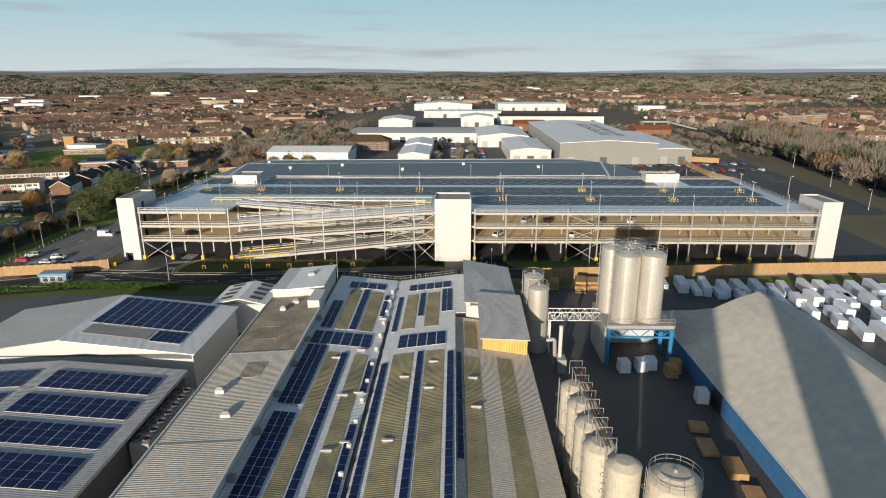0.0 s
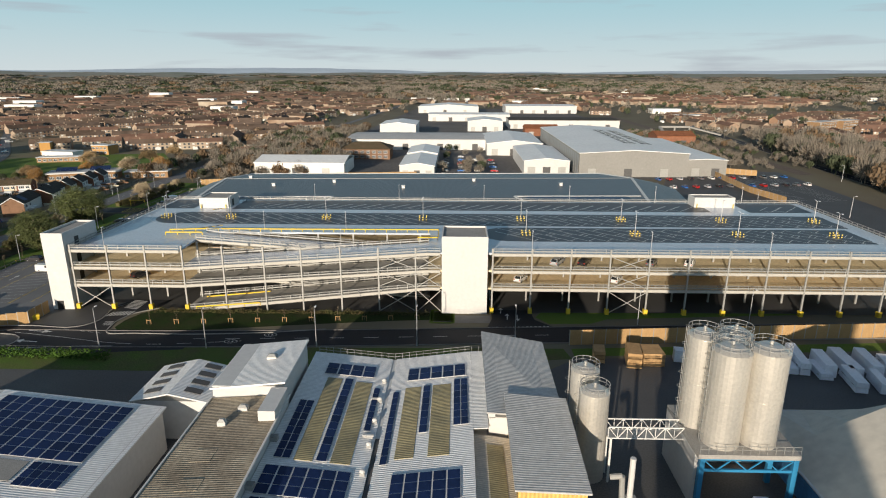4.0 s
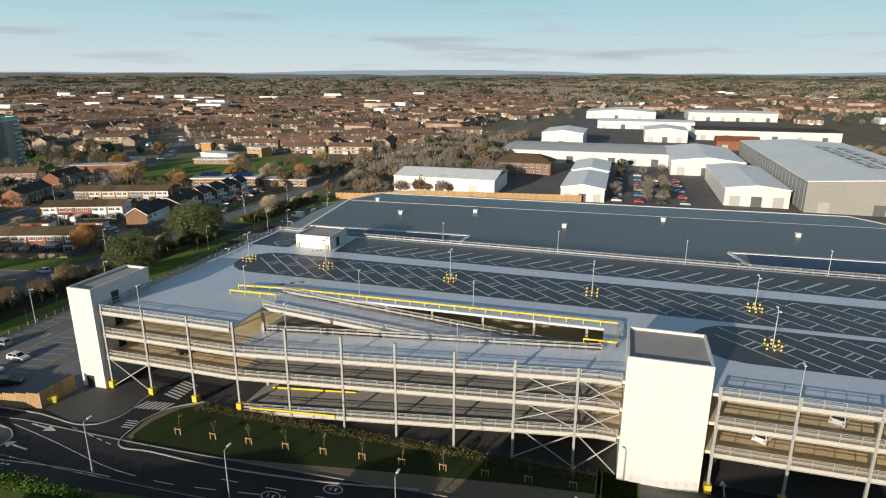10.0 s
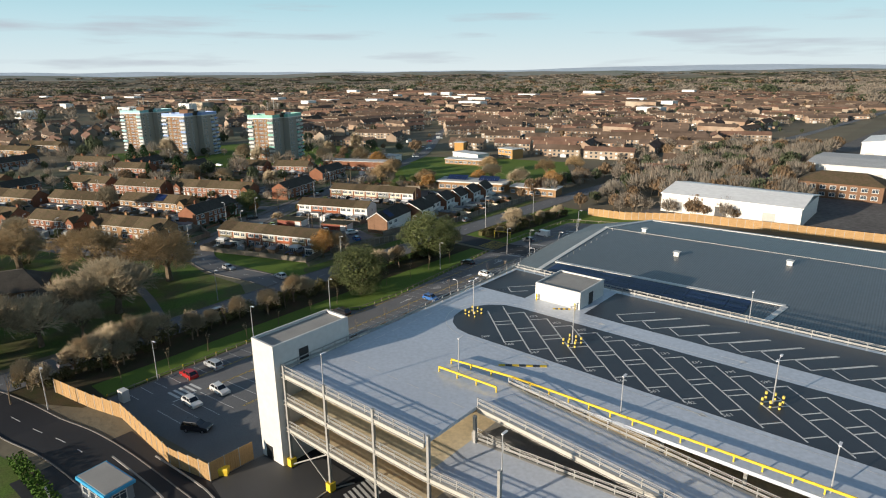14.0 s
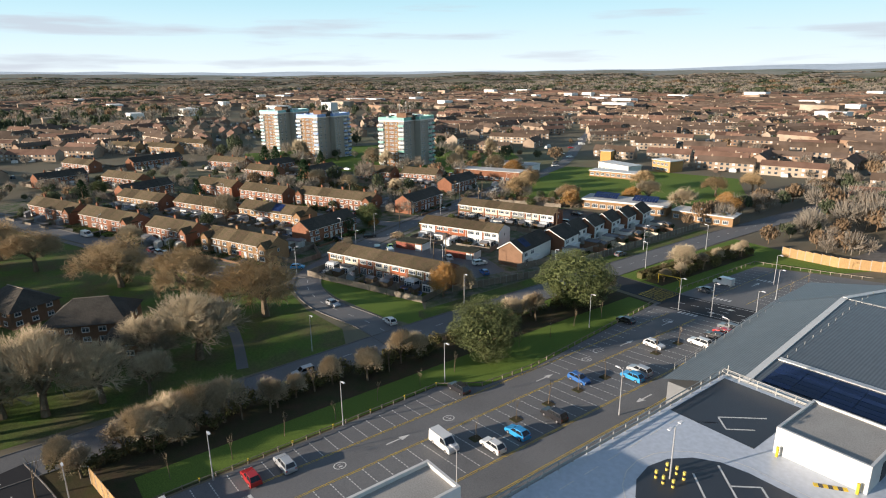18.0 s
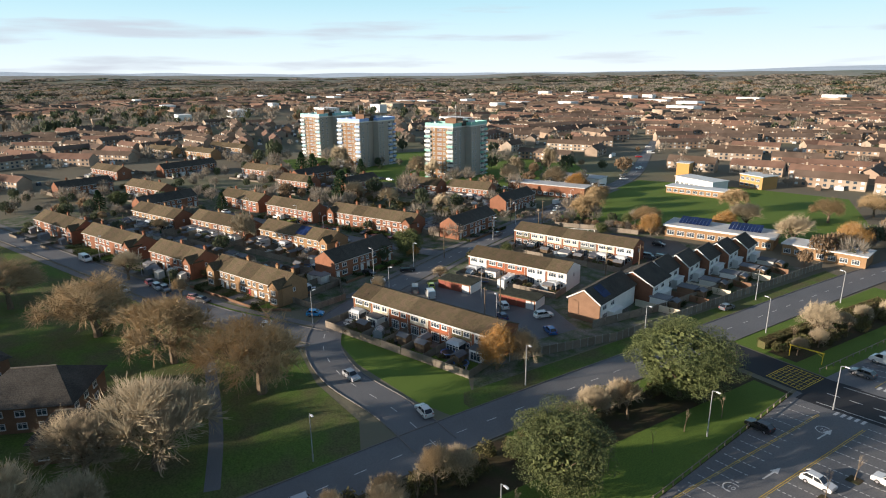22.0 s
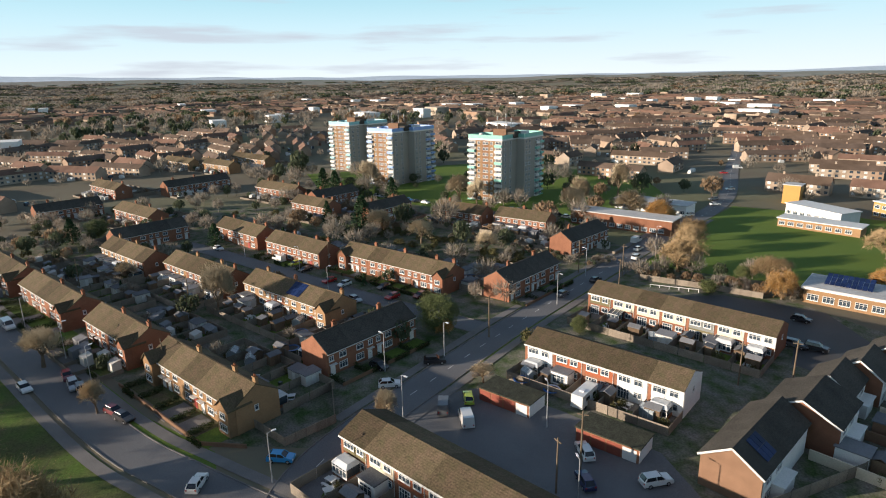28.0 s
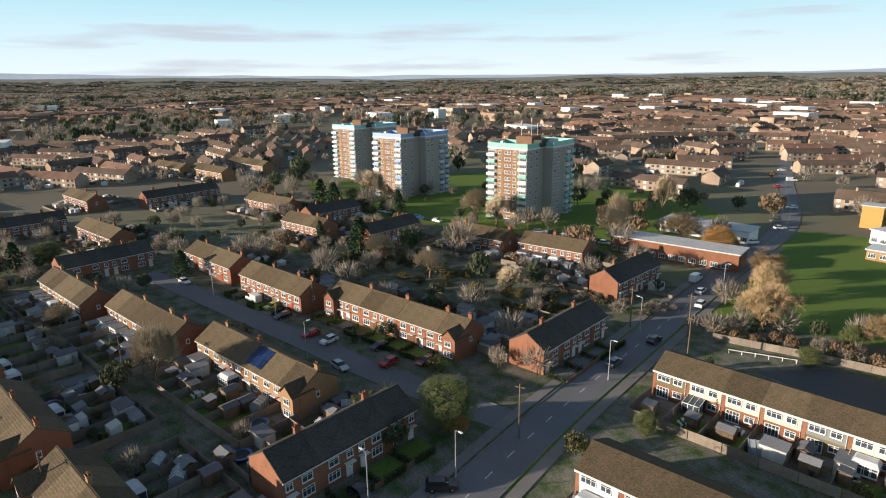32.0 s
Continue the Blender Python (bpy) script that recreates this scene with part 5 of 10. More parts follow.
def tower_block(m, label, trim, h=28.3):
    e = thing("tower_block", label, "tower block", m)
    wings = ((0, 0, 17.5, 12.5), (7.5, 12.5, 21.5, 29))
    for x0, y0, x1, y1 in wings:
        part("wall", Geo().box(x0, y0, -2.5, x1, y1, h - 0.9), pebble_grey, e)
        part("roof_slab", Geo().box(x0 - 0.35, y0 - 0.35, h - 0.9, x1 + 0.35, y1 + 0.35, h - 0.2), white_trim, e, "white painted roof edge")
        g = Geo()
        for p in ((x0 - 0.3, y0 - 0.3, x1 + 0.3, y0 - 0.1), (x0 - 0.3, y1 + 0.1, x1 + 0.3, y1 + 0.3), (x0 - 0.3, y0 - 0.1, x0 - 0.1, y1 + 0.1), (x1 + 0.1, y0 - 0.1, x1 + 0.3, y1 + 0.1)):
            g.box(p[0], p[1], h - 0.2, p[2], p[3], h + 1.5)
        n = int((x1 - x0) / 1.2)
        for i in range(n + 1):
            x = x0 + (x1 - x0) * i / n
            g.box(x - 0.05, y0 - 0.36, h - 0.2, x + 0.05, y0 - 0.3, h + 1.8)
        part("parapet", g, trim, e, "coloured steel parapet")
    for xa, xb, mm in ((3.7, 7.0, brick_tan), (7.0, 10.6, brick_strip), (10.6, 13.7, brick_tan)):
        part("front_panel", Geo().box(xa, -0.05 if mm is brick_tan else -0.03, -2.4, xb, 0.0, h - 0.95), mm, e, "brick front bay")
    part("core", Geo().box(7.5, 8, h - 0.3, 14.5, 15, h + 3.6), brick_brown, e)
    part("tank_room", Geo().box(14.5, 8.6, h - 0.3, 18.5, 14, h + 2.4), tile_dark, e)
    part("plant_box", Geo().box(15.5, 18, h - 0.3, 19, 21, h + 2.2).box(2, 5, h - 0.3, 3.2, 6.5, h + 1.6), white_trim, e)
    for x, y, t in ((9, 9.5, 5.5), (13.2, 10, 6.8), (13.6, 14, 4.6)):
        part("mast", Geo().tube((x, y, h + 3.6), (x, y, h + 3.6 + t), 0.12).tube((x, y, h + 2.2 + t), (x, y, h + 3.6 + t), 0.28, 0.28, 6), galv, e)
    fl = (h - 0.6) / 11
    for k in range(11):
        z = -0.6 + k * fl
        for x in (4.6, 7.5, 9.0, 11.4):
            window(e, x, -0.09, z + 0.95, 1.25, 1.35, 1, 0, True)
        for y in (2.0, 6.4):
            window(e, 17.53, y, z + 0.95, 1.5, 1.35, 1, 90, True)
        for y in (13.6, 16.4):
            window(e, 21.53, y, z + 0.95, 1.5, 1.35, 1, 90, True)
        for x in (-0.5, 13.9):
            b = part("balcony", Geo().box(x, -1.0, z, x + 3.8, 0, z + 0.16).box(x, -1.0, z + 0.16, x + 3.8, -0.92, z + 1.1).box(x, -0.92, z + 0.16, x + 0.1, 0, z + 1.1).box(x + 3.7, -0.92, z + 0.16, x + 3.8, 0, z + 1.1), trim if (k * 2 + (x > 0)) % 3 == 0 else white_trim, e)
            o = window(e, x + 0.3, -0.1, z + 1.2, 3.2, 1.2, 3, 0, True)
        for y in (22.2, 26.2):
            part("balcony", Geo().box(21.5, y, z, 22.5, y + 3.0, z + 0.16).box(22.4, y, z + 0.16, 22.5, y + 3.0, z + 1.1).box(21.5, y, z + 0.16, 22.4, y + 0.1, z + 1.1), trim if (k + (y > 25)) % 2 else white_trim, e)
            window(e, 21.6, y + 0.2, z + 1.2, 2.6, 1.2, 2, 90, True)
    return e


green_trim = mat("green_glazing", (0.2, 0.5, 0.42), 0.4, var=0.2, scale=0.6, fine=3)
blue_trim = mat("blue_glazing", (0.22, 0.36, 0.66), 0.4, var=0.2, scale=0.6, fine=3)
teal_trim = mat("teal_glazing", (0.24, 0.52, 0.56), 0.4, var=0.2, scale=0.6, fine=3)
for x, y, t, c, nm in ((-369, 182.5, 24, green_trim, "green"), (-437, 160, 24, blue_trim, "blue"), (-502, 160, 24, teal_trim, "teal")):
    tower_block(Matrix.Translation((x, y, gz(x))) @ Matrix.Rotation(radians(t), 4, "Z"), f"eleven-storey grey tower block with tan front and {nm} parapets", c)["group"] = "tower blocks"


# ---------------------------------------------------------------- trees
rng = random.Random(7)
twig_mat = mat("winter_twigs", (0.42, 0.345, 0.235), 0.95, var=0.35, scale=0.4, fine=3, rnd=0.2)
leaf_brown = mat("dry_oak_leaves", (0.37, 0.25, 0.12), 0.9, var=0.35, scale=0.35, fine=3, col2=(0.27, 0.2, 0.1), rnd=0.15)
oak_twigs = mat("oak_twigs", (0.4, 0.29, 0.165), 0.95, var=0.35, scale=0.4, fine=3, rnd=0.15)
leaf_gold = mat("gold_leaves", (0.4, 0.21, 0.06), 0.9, var=0.4, scale=0.6, fine=3, rnd=0.1)
leaf_green = mat("evergreen_leaves", (0.125, 0.142, 0.05), 0.75, var=0.5, scale=0.5, fine=3, col2=(0.08, 0.1, 0.036), rnd=0.1)
leaf_conifer = mat("conifer_needles", (0.035, 0.07, 0.03), 0.85, var=0.4, scale=0.5, fine=3, rnd=0.15)
leaf_hedge = mat("hedge_leaves", (0.1, 0.105, 0.04), 0.9, var=0.5, scale=0.5, fine=4, col2=(0.1, 0.075, 0.04), rnd=0.2)


def rand_dir(r):
    while True:
        v = Vector((r.uniform(-1, 1), r.uniform(-1, 1), r.uniform(-1, 1)))
        if 0.05 < v.length < 1:
            return v.normalized()


def limbs(r, h, spread, levels=4, split=(4, 3, 4, 5), base=0.3):
    """Trunk and boughs; returns the wood, the twigs and the tips."""
    wood, fine, tips, ways = Geo(), Geo(), [], []

    def grow(p, d, L, rad, lev):
        bend = (d + rand_dir(r) * 0.18 + Vector((0, 0, 0.06))).normalized()
        mid, q = p + d * L * 0.5, p + d * L * 0.5 + bend * L * 0.5
        g = wood if lev < levels else fine
        n = 7 if lev == 0 else 5 if lev == 1 else 3
        g.tube(p, mid, rad, rad * 0.82, n, caps=False)
        g.tube(mid, q, rad * 0.82, rad * 0.6, n, caps=False)
        if lev >= levels:
            tips.append(q)
            ways.append(bend)
            return
        k = split[min(lev, len(split) - 1)]
        for i in range(k):
            a = 2 * math.pi * (i + r.random() * 0.7) / k
            o = bend.orthogonal().normalized()
            side = (Matrix.Rotation(a, 3, bend) @ o)
            nd = (bend * r.uniform(0.55, 1.0) + side * r.uniform(0.5, 1.0) * spread + Vector((0, 0, 0.12))).normalized()
            start = p.lerp(q, r.uniform(0.55, 1.0)) if lev else q
            grow(start, nd, L * r.uniform(0.58, 0.85), rad * 0.4, lev + 1)

    grow(Vector((0, 0, -0.4)), Vector((0, 0, 1)), h * base, h * 0.026, 0)
    fine.ways = ways
    return wood, fine, tips


def leaf(g, r, c, s):
    n = rand_dir(r)
    a = n.orthogonal().normalized() * s
    b = n.cross(a).normalized() * s * r.uniform(0.5, 0.9)
    g.face([c - a, c - b, c + a * r.uniform(0.7, 1.1), c + b])


PROTO, SIZE = {}, {}


def tree_meshes(kind, seed):
    key = (kind, seed)
    if key in PROTO:
        return PROTO[key]
    r = random.Random(seed * 31 + len(kind))
    if kind == "bare":
        wood, fine, tips = limbs(r, 10, 0.8, 4, (6, 4, 4, 4), 0.16)
        for t, way in zip(tips, fine.ways):
            for _ in range(9):
                d = (way + rand_dir(r) * 0.45 + Vector((0, 0, 0.35))).normalized()
                p = t - way * r.uniform(0.0, 0.5)
                q = p + d * r.uniform(0.5, 0.95)
                s = d.orthogonal().normalized() * 0.016
                fine.face([p - s, p + s, q])
                for _ in range(3):
                    k = p.lerp(q, r.uniform(0.25, 0.9))
                    dd = (d + rand_dir(r) * 0.5 + Vector((0, 0, 0.12))).normalized()
                    s = dd.orthogonal().normalized() * 0.013
                    fine.face([k - s, k + s, k + dd * r.uniform(0.25, 0.5)])
        PROTO[key] = (wood.mesh("trunk", bark), fine.mesh("crown", twig_mat))
    elif kind == "sapling":
        wood, fine, tips = limbs(r, 10, 0.32, 3, (3, 3, 3), 0.42)
        PROTO[key] = (wood.mesh("trunk", bark), fine.mesh("crown", twig_mat))
    elif kind in ("oak", "gold"):
        wood, fine, tips = limbs(r, 9, 1.0, 4, (6, 4, 4, 4), 0.19)
        crown = Geo()
        crown.v, crown.f, crown.m = list(fine.v), list(fine.f), [1] * len(fine.f)
        for t, way in zip(tips, fine.ways):
            for _ in range(18):
                d = (way * 0.6 + rand_dir(r) * 0.8 + Vector((0, 0, 0.1))).normalized()
                p = t - way * r.uniform(0.0, 0.6)
                q = p + d * r.uniform(0.4, 0.85)
                s = d.orthogonal().normalized() * 0.014
                crown.face([p - s, p + s, q], 1)
                for _ in range(3):
                    leaf(crown, r, p.lerp(q, r.uniform(0.2, 1.0)) + rand_dir(r) * (0.06 if kind == "oak" else 0.2), r.uniform(0.012, 0.022) if kind == "oak" else r.uniform(0.04, 0.07))
        PROTO[key] = (wood.mesh("trunk", bark), crown.mesh("crown", [leaf_brown if kind == "oak" else leaf_gold, oak_twigs]))
    elif kind == "evergreen":
        wood, fine, tips = limbs(r, 9, 0.9, 2, (5, 4), 0.25)
        crown = Geo()
        blobs = []
        for i in range(110):
            d = rand_dir(r)
            rr = r.uniform(0.8, 1.0)
            low = 0.82 if d.z < -0.3 else 1.0
            blobs.append((Vector((d.x * 3.7 * rr * low, d.y * 3.7 * rr * low, max(1.1, 4.9 + d.z * 4.4 * rr))), r.uniform(0.6, 1.15)))
        for c, rad in blobs:
            for _ in range(320):
                d = rand_dir(r)
                leaf(crown, r, c + d * rad * r.uniform(0.75, 1.05), r.uniform(0.035, 0.075))
        for _ in range(2400):
            d = rand_dir(r)
            leaf(crown, r, Vector((d.x * 2.7, d.y * 2.7, 5.0 + d.z * 3.4)), 0.26)
        PROTO[key] = (wood.mesh("trunk", bark), crown.mesh("crown", leaf_green))
    elif kind == "conifer":
        wood = Geo().tube((0, 0, -0.3), (0, 0, 9.5), 0.22, 0.04, 6)
        crown = Geo()
        for i in range(26):
            z = 1.0 + i * 0.34
            R = 2.6 * (1 - (z / 10.2) ** 1.3) * r.uniform(0.8, 1.1) + 0.15
            for k in range(13):
                a = 2 * math.pi * k / 13 + r.random()
                for t in (0.35, 0.55, 0.75, 0.95):
                    p = Vector((math.cos(a) * R * t, math.sin(a) * R * t, z - 0.35 * t * R * 0.5 + r.uniform(-0.15, 0.15)))
                    leaf(crown, r, p, r.uniform(0.14, 0.3))
        PROTO[key] = (wood.mesh("trunk", bark), crown.mesh("crown", leaf_conifer))
    else:   # bush
        crown = Geo()
        for i in range(14):
            d = rand_dir(r)
            c = Vector((d.x * 0.7, d.y * 0.7, 0.75 + d.z * 0.45))
            for _ in range(48):
                leaf(crown, r, c + rand_dir(r) * r.uniform(0.25, 0.5), r.uniform(0.06, 0.14))
        PROTO[key] = (None, crown.mesh("shrub", leaf_hedge))
    me = PROTO[key][1]
    co = np.empty(len(me.vertices) * 3, dtype=np.float32)
    me.vertices.foreach_get("co", co)
    co = co.reshape(-1, 3)
    SIZE[me.name] = (float(np.percentile(co[:, 2], 99)), 2.0 * float(np.percentile(np.hypot(co[:, 0], co[:, 1]), 96)))
    return PROTO[key]


TREE_TEXT = {"sapling": ("sapling", "thin bare young tree planted in grass", "tree"),
             "bare": ("bare_tree", "leafless grey-brown deciduous tree with fine twigs", "tree"),
             "oak": ("oak_tree", "broad oak with thin brown winter leaves", "tree"),
             "gold": ("autumn_tree", "small tree with golden autumn leaves", "tree"),
             "evergreen": ("evergreen_tree", "large dense dark green evergreen oak", "tree"),
             "conifer": ("conifer", "dark green conical conifer", "tree"),
             "bush": ("shrub", "rounded brown-green garden shrub", "shrub")}


def tree(kind, x, y, h, w=None, seed=1):
    """A tree of height h and crown width w on the land."""
    a, b = tree_meshes(kind, seed)
    nm, lab, cat = TREE_TEXT[kind]
    ref_h, ref_w = SIZE[b.name]
    s, sw = h / ref_h, (w or h * ref_w / ref_h) / ref_w
    m = (Matrix.Translation((x, y, gz(x))) @ Matrix.Rotation(rng.uniform(0, 6.28), 4, "Z") @ Matrix.Diagonal((sw, sw, s, 1)))
    if a is None:
        e = tagged(new(nm, b), lab, cat)
        e.matrix_world = m
        return e
    e = thing(nm, lab, cat, m)
    part("trunk", a, None, e)
    part("crown", b, None, e)
    return e


tree("evergreen", -139, 94.8, 13.6, 18.5, 1)
tree("evergreen", -131.8, 59.8, 12.4, 14.4, 2)
for x, y, h, w, s in ((-181.3, 33.9, 14, 22, 1), (-203, 22.8, 13.5, 20, 2), (-226.5, 11, 13, 20, 3), (-258, -6, 12, 17, 1), (-250, -24, 12, 16, 2), (-278, -14, 12, 16, 3)):
    tree("oak", x, y, h, w, s)
for x, y, h, w, s in ((-168, 14.8, 13, 17, 1), (-169.5, 5.8, 11, 12, 2), (-162.4, -12.2, 13, 14, 3), (-161.3, -3.8, 11, 12, 4), (-142.4, 3.0, 7.5, 7, 1), (-141.8, 6.8, 8, 7, 2), (-141.6, 11.0, 7.5, 7, 3), (-142.0, -1.5, 7, 7, 4), (-159, 3.5, 8, 8, 2), (-171, -12, 12, 14, 1), (-176, -22, 12, 15, 3), (-163, -25, 12, 13, 4), (-190, -24, 12, 15, 2), (-204, -34, 12, 15, 1), (-170, -36, 12, 15, 3), (-228, -32, 12, 15, 4),
                      (-166, -18, 11, 13, 2), (-163, -34, 12, 14, 2), (-182, -34, 12, 15, 4),
                      (-215.9, 94.1, 3.6, 5, 2), (-319.6, 38, 5, 6, 1), (-330, 120, 9, 9, 2), (-310, 128, 8, 8, 3), (-288, 140, 7, 8, 4),
                      (-276.6, 56.5, 12.5, 8, 2), (-265.7, 21.3, 8, 8, 3), (-212, 73, 6, 4, 4), (-162, 79, 8, 6, 2), (-360, 172, 13, 10, 4), (-352, 176, 12, 8, 1), (-322, 208, 14, 9, 2), (-312, 196, 12, 9, 3), (-415, 150, 15, 11, 2),
                      (-333, 240, 16, 9, 4), (-240, 31, 6, 4, 4), (-300, 215, 11, 12, 1), (-178, 205, 10, 11, 3), (-200, 214, 9, 12, 4)):
    tree("bare", x, y, h, w, s)
for x, y, h, w, s in ((-164.8, 74.5, 8.5, 7, 1), (-214.5, 180.5, 7, 7.5, 2), (-237, 97.5, 4.2, 4, 2), (-203, 206, 7, 8, 1), (-165, 214, 9, 9, 1), (-285, 215, 9, 11, 2)):
    tree("gold", x, y, h, w, s)
for x, y, h, w, s in ((-337, 117, 13.5, 10, 1), (-357, 110, 9, 5, 1), (-330, 86, 7, 4, 1), (-400, 128, 14, 9, 1), (-412, 126, 14, 9, 1), (-376, 22, 9, 7, 1), (-345, 66, 8, 6, 1), (-385, 150, 11, 7, 1)):
    tree("conifer", x, y, h, w, s)
for x, y, h, w, s in ((-243.1, 176.5, 10.5, 12.5, 1), (-254, 193, 9.5, 10, 2), (-262.7, 206, 8.5, 10, 3), (-222.2, 187, 8, 10.5, 2), (-188.3, 247.6, 9, 12, 1), (-183, 270.8, 9, 11, 3), (-219.2, 238, 9, 13, 2)):
    tree("oak", x, y, h, w, s)
tree("evergreen", -240.0, 97.5, 9, 9.5, 1)
tree("evergreen", -224, 124, 4, 4, 2)
tree("evergreen", -227.3, 183.1, 5, 4.5, 1)
tree("evergreen", -227.1, 169.3, 3.4, 5, 2)
tree("evergreen", -380, 30, 7, 9, 1)
# trees and shrubs of the bank between road and car park
for i in range(34):
    y = -16 + i * 3.7 + rng.uniform(-1.5, 1.5)
    if abs(y - 61) > 8 and abs(y - 97) > 9:
        tree("bare" if i % 4 else "sapling", -141.0 + rng.uniform(-1.8, 2.0), y, rng.uniform(4.5, 7.0), rng.uniform(3.8, 5.6), 1 + i % 4)
for i in range(40):
    y = -12 + i * 3.1
    tree("bush", -142.3 + rng.uniform(-1.8, 1.8), y, rng.uniform(2.2, 3.6), rng.uniform(3.0, 4.8), 1 + i % 3)
# clipped roadside hedge north of the entry, with a planted bed behind it
for k in range(6):
    ya = 125.0 + k * 7.8
    xa = -141.9 + k * 0.43
    core, skin = Geo().box(-0.8, 0, -0.2, 0.8, 7.7, 1.55), Geo()
    rh = random.Random(70 + k)
    for _ in range(3600):
        side = rh.random()
        p = (rh.uniform(-1.1, 1.1), rh.uniform(-0.1, 7.8), 1.75 + rh.uniform(-0.2, 0.14)) if side < 0.4 else (rh.choice((-1, 1)) * rh.uniform(0.85, 1.12), rh.uniform(-0.1, 7.8), rh.uniform(0.0, 1.85))
        leaf(skin, rh, Vector(p), rh.uniform(0.05, 0.12))
    e = thing("roadside_hedge", "clipped dense brown-green hedge beside the main road", "hedge", pose(xa, ya, gz(xa), 0, 0, -3.2), group="roadside hedges")
    part("core", core, leaf_hedge, e)
    part("foliage", skin, leaf_hedge, e)
for k in range(26):
    y = 126 + k * 1.75
    tree(("bush", "bare", "bush", "sapling")[k % 4], -137.2 + (y - 124) * 0.05 + rng.uniform(-1.8, 1.8), y, rng.uniform(1.8, 3.4) if k % 2 == 0 else rng.uniform(3.2, 5.0), rng.uniform(2.4, 3.8) if k % 2 == 0 else 3.4, 1 + k % 3)
tree("bare", -137.6, 139.5, 7.5, 7.5, 2)
# saplings on the grass strip and along the deck lawn
for i in range(12):
    tree("sapling", -131.5 + (i % 2) * 0.8, 0 + i * 8.6, rng.uniform(3.6, 5.0), 1.5, 1 + i % 4)
stake0 = None
for i in range(11):
    x, y = -62.5 + i * 5.7, -6.0 + i * 0.45
    tree("sapling", x, y, rng.uniform(3.0, 3.8), 1.3, 1 + i % 4)
    m = pose(x, y, 0.02)
    if stake0 is None:
        stake0 = thing("tree_stake", "pale timber stakes and crossbar holding a young tree", "tree stake", m, group="tree stakes")
        for dx in (-0.45, 0.45):
            part("stake", Geo().box(dx - 0.05, -0.35, -0.2, dx + 0.05, -0.25, 1.1), timber, stake0)
        part("crossbar", Geo().box(-0.5, -0.39, 0.9, 0.5, -0.35, 1.02), timber, stake0)
    else:
        copy_thing(stake0, m)
fg = Geo()
rh0 = random.Random(5)
for i in range(9000):
    x = rh0.uniform(-65, -3)
    lump = 0.35 + 0.65 * abs(noise.noise(Vector((x * 0.45, 3.0, 0)))) * 2
    leaf(fg, rh0, Vector((x, 1.2 + rh0.uniform(-1.1, 0.9), rh0.uniform(0.05, 1.0) * lump)), rh0.uniform(0.05, 0.13))
solid("border_planting", fg, leaf_hedge, "low mixed planting along the foot of the decks", "planting", kind="stuff")
gb = thing("grit_bin", "yellow plastic grit bin on the footway", "grit bin", pose(-88.2, -4.6, 0.1, 0, 0, 40))
part("body", Geo().hexa(((-0.55, -0.4, 0), (0.55, -0.4, 0), (0.55, 0.4, 0), (-0.55, 0.4, 0)), ((-0.7, -0.5, 0.9), (0.7, -0.5, 0.9), (0.7, 0.5, 0.9), (-0.7, 0.5, 0.9))), yellow_paint, gb)
part("lid", Geo().hexa(((-0.74, -0.54, 0.9), (0.74, -0.54, 0.9), (0.74, 0.54, 0.9), (-0.74, 0.54, 0.9)), ((-0.6, -0.4, 1.15), (0.6, -0.4, 1.15), (0.6, 0.4, 1.15), (-0.6, 0.4, 1.15))), yellow_paint, gb)


# ---------------------------------------------------------------- factory south of the road
corr_white = mat("white_corrugated", (0.82, 0.82, 0.81), 0.4, 0.1, var=0.14, scale=0.12, fine=1.5, bump=0.04, wave=0.87, wave_dir="Y", wave_bump=0.55, wave_shade=0.17)
corr_grey = mat("grey_corrugated", (0.52, 0.52, 0.51), 0.55, 0.15, var=0.2, scale=0.15, fine=1.5, bump=0.05, wave=0.87, wave_dir="Y", wave_bump=0.55, wave_shade=0.17)
corr_tan = mat("weathered_asbestos", (0.42, 0.36, 0.27), 0.85, var=0.35, scale=0.2, fine=2.5, bump=0.2, col2=(0.24, 0.2, 0.15), wave=0.87, wave_dir="Y", wave_bump=0.55, wave_shade=0.17)
corr_pale = mat("pale_corrugated", (0.66, 0.6, 0.5), 0.6, var=0.2, scale=0.15, fine=2, bump=0.1, wave=0.87, wave_dir="Y", wave_bump=0.55, wave_shade=0.17)
rooflight = mat("aged_rooflight", (0.42, 0.35, 0.19), 0.6, var=0.25, scale=0.25, fine=2, bump=0.05, col2=(0.24, 0.215, 0.13), wave=0.87, wave_dir="Y", wave_bump=0.55, wave_shade=0.17)
felt = mat("pale_felt_roof", (0.5, 0.5, 0.49), 0.8, var=0.2, scale=0.15, fine=1.5)
dark_wall = mat("dark_factory_wall", (0.1, 0.1, 0.1), 0.8, var=0.2)
yellow_clad = mat("yellow_cladding", (0.62, 0.42, 0.13), 0.6, var=0.2, scale=0.3, fine=2, wave=0.7, wave_dir="X", wave_bump=0.5, wave_shade=0.25)
steel = mat("stainless_silo", (0.66, 0.63, 0.57), 0.36, 0.55, var=0.12, scale=0.3, fine=3, bump=0.03)
silo_paint = mat("cream_silo", (0.55, 0.5, 0.4), 0.5, 0.1, var=0.15, scale=0.3, fine=2, bump=0.03)
blue_steel = mat("blue_steel", (0.03, 0.22, 0.42), 0.45, 0.1, var=0.15)
rust = mat("rusty_pipe", (0.2, 0.1, 0.06), 0.7, 0.3, var=0.3)
tent_fabric = mat("tent_membrane", (0.6, 0.565, 0.49), 0.75, var=0.14, scale=0.08, fine=0.7, bump=0.05)
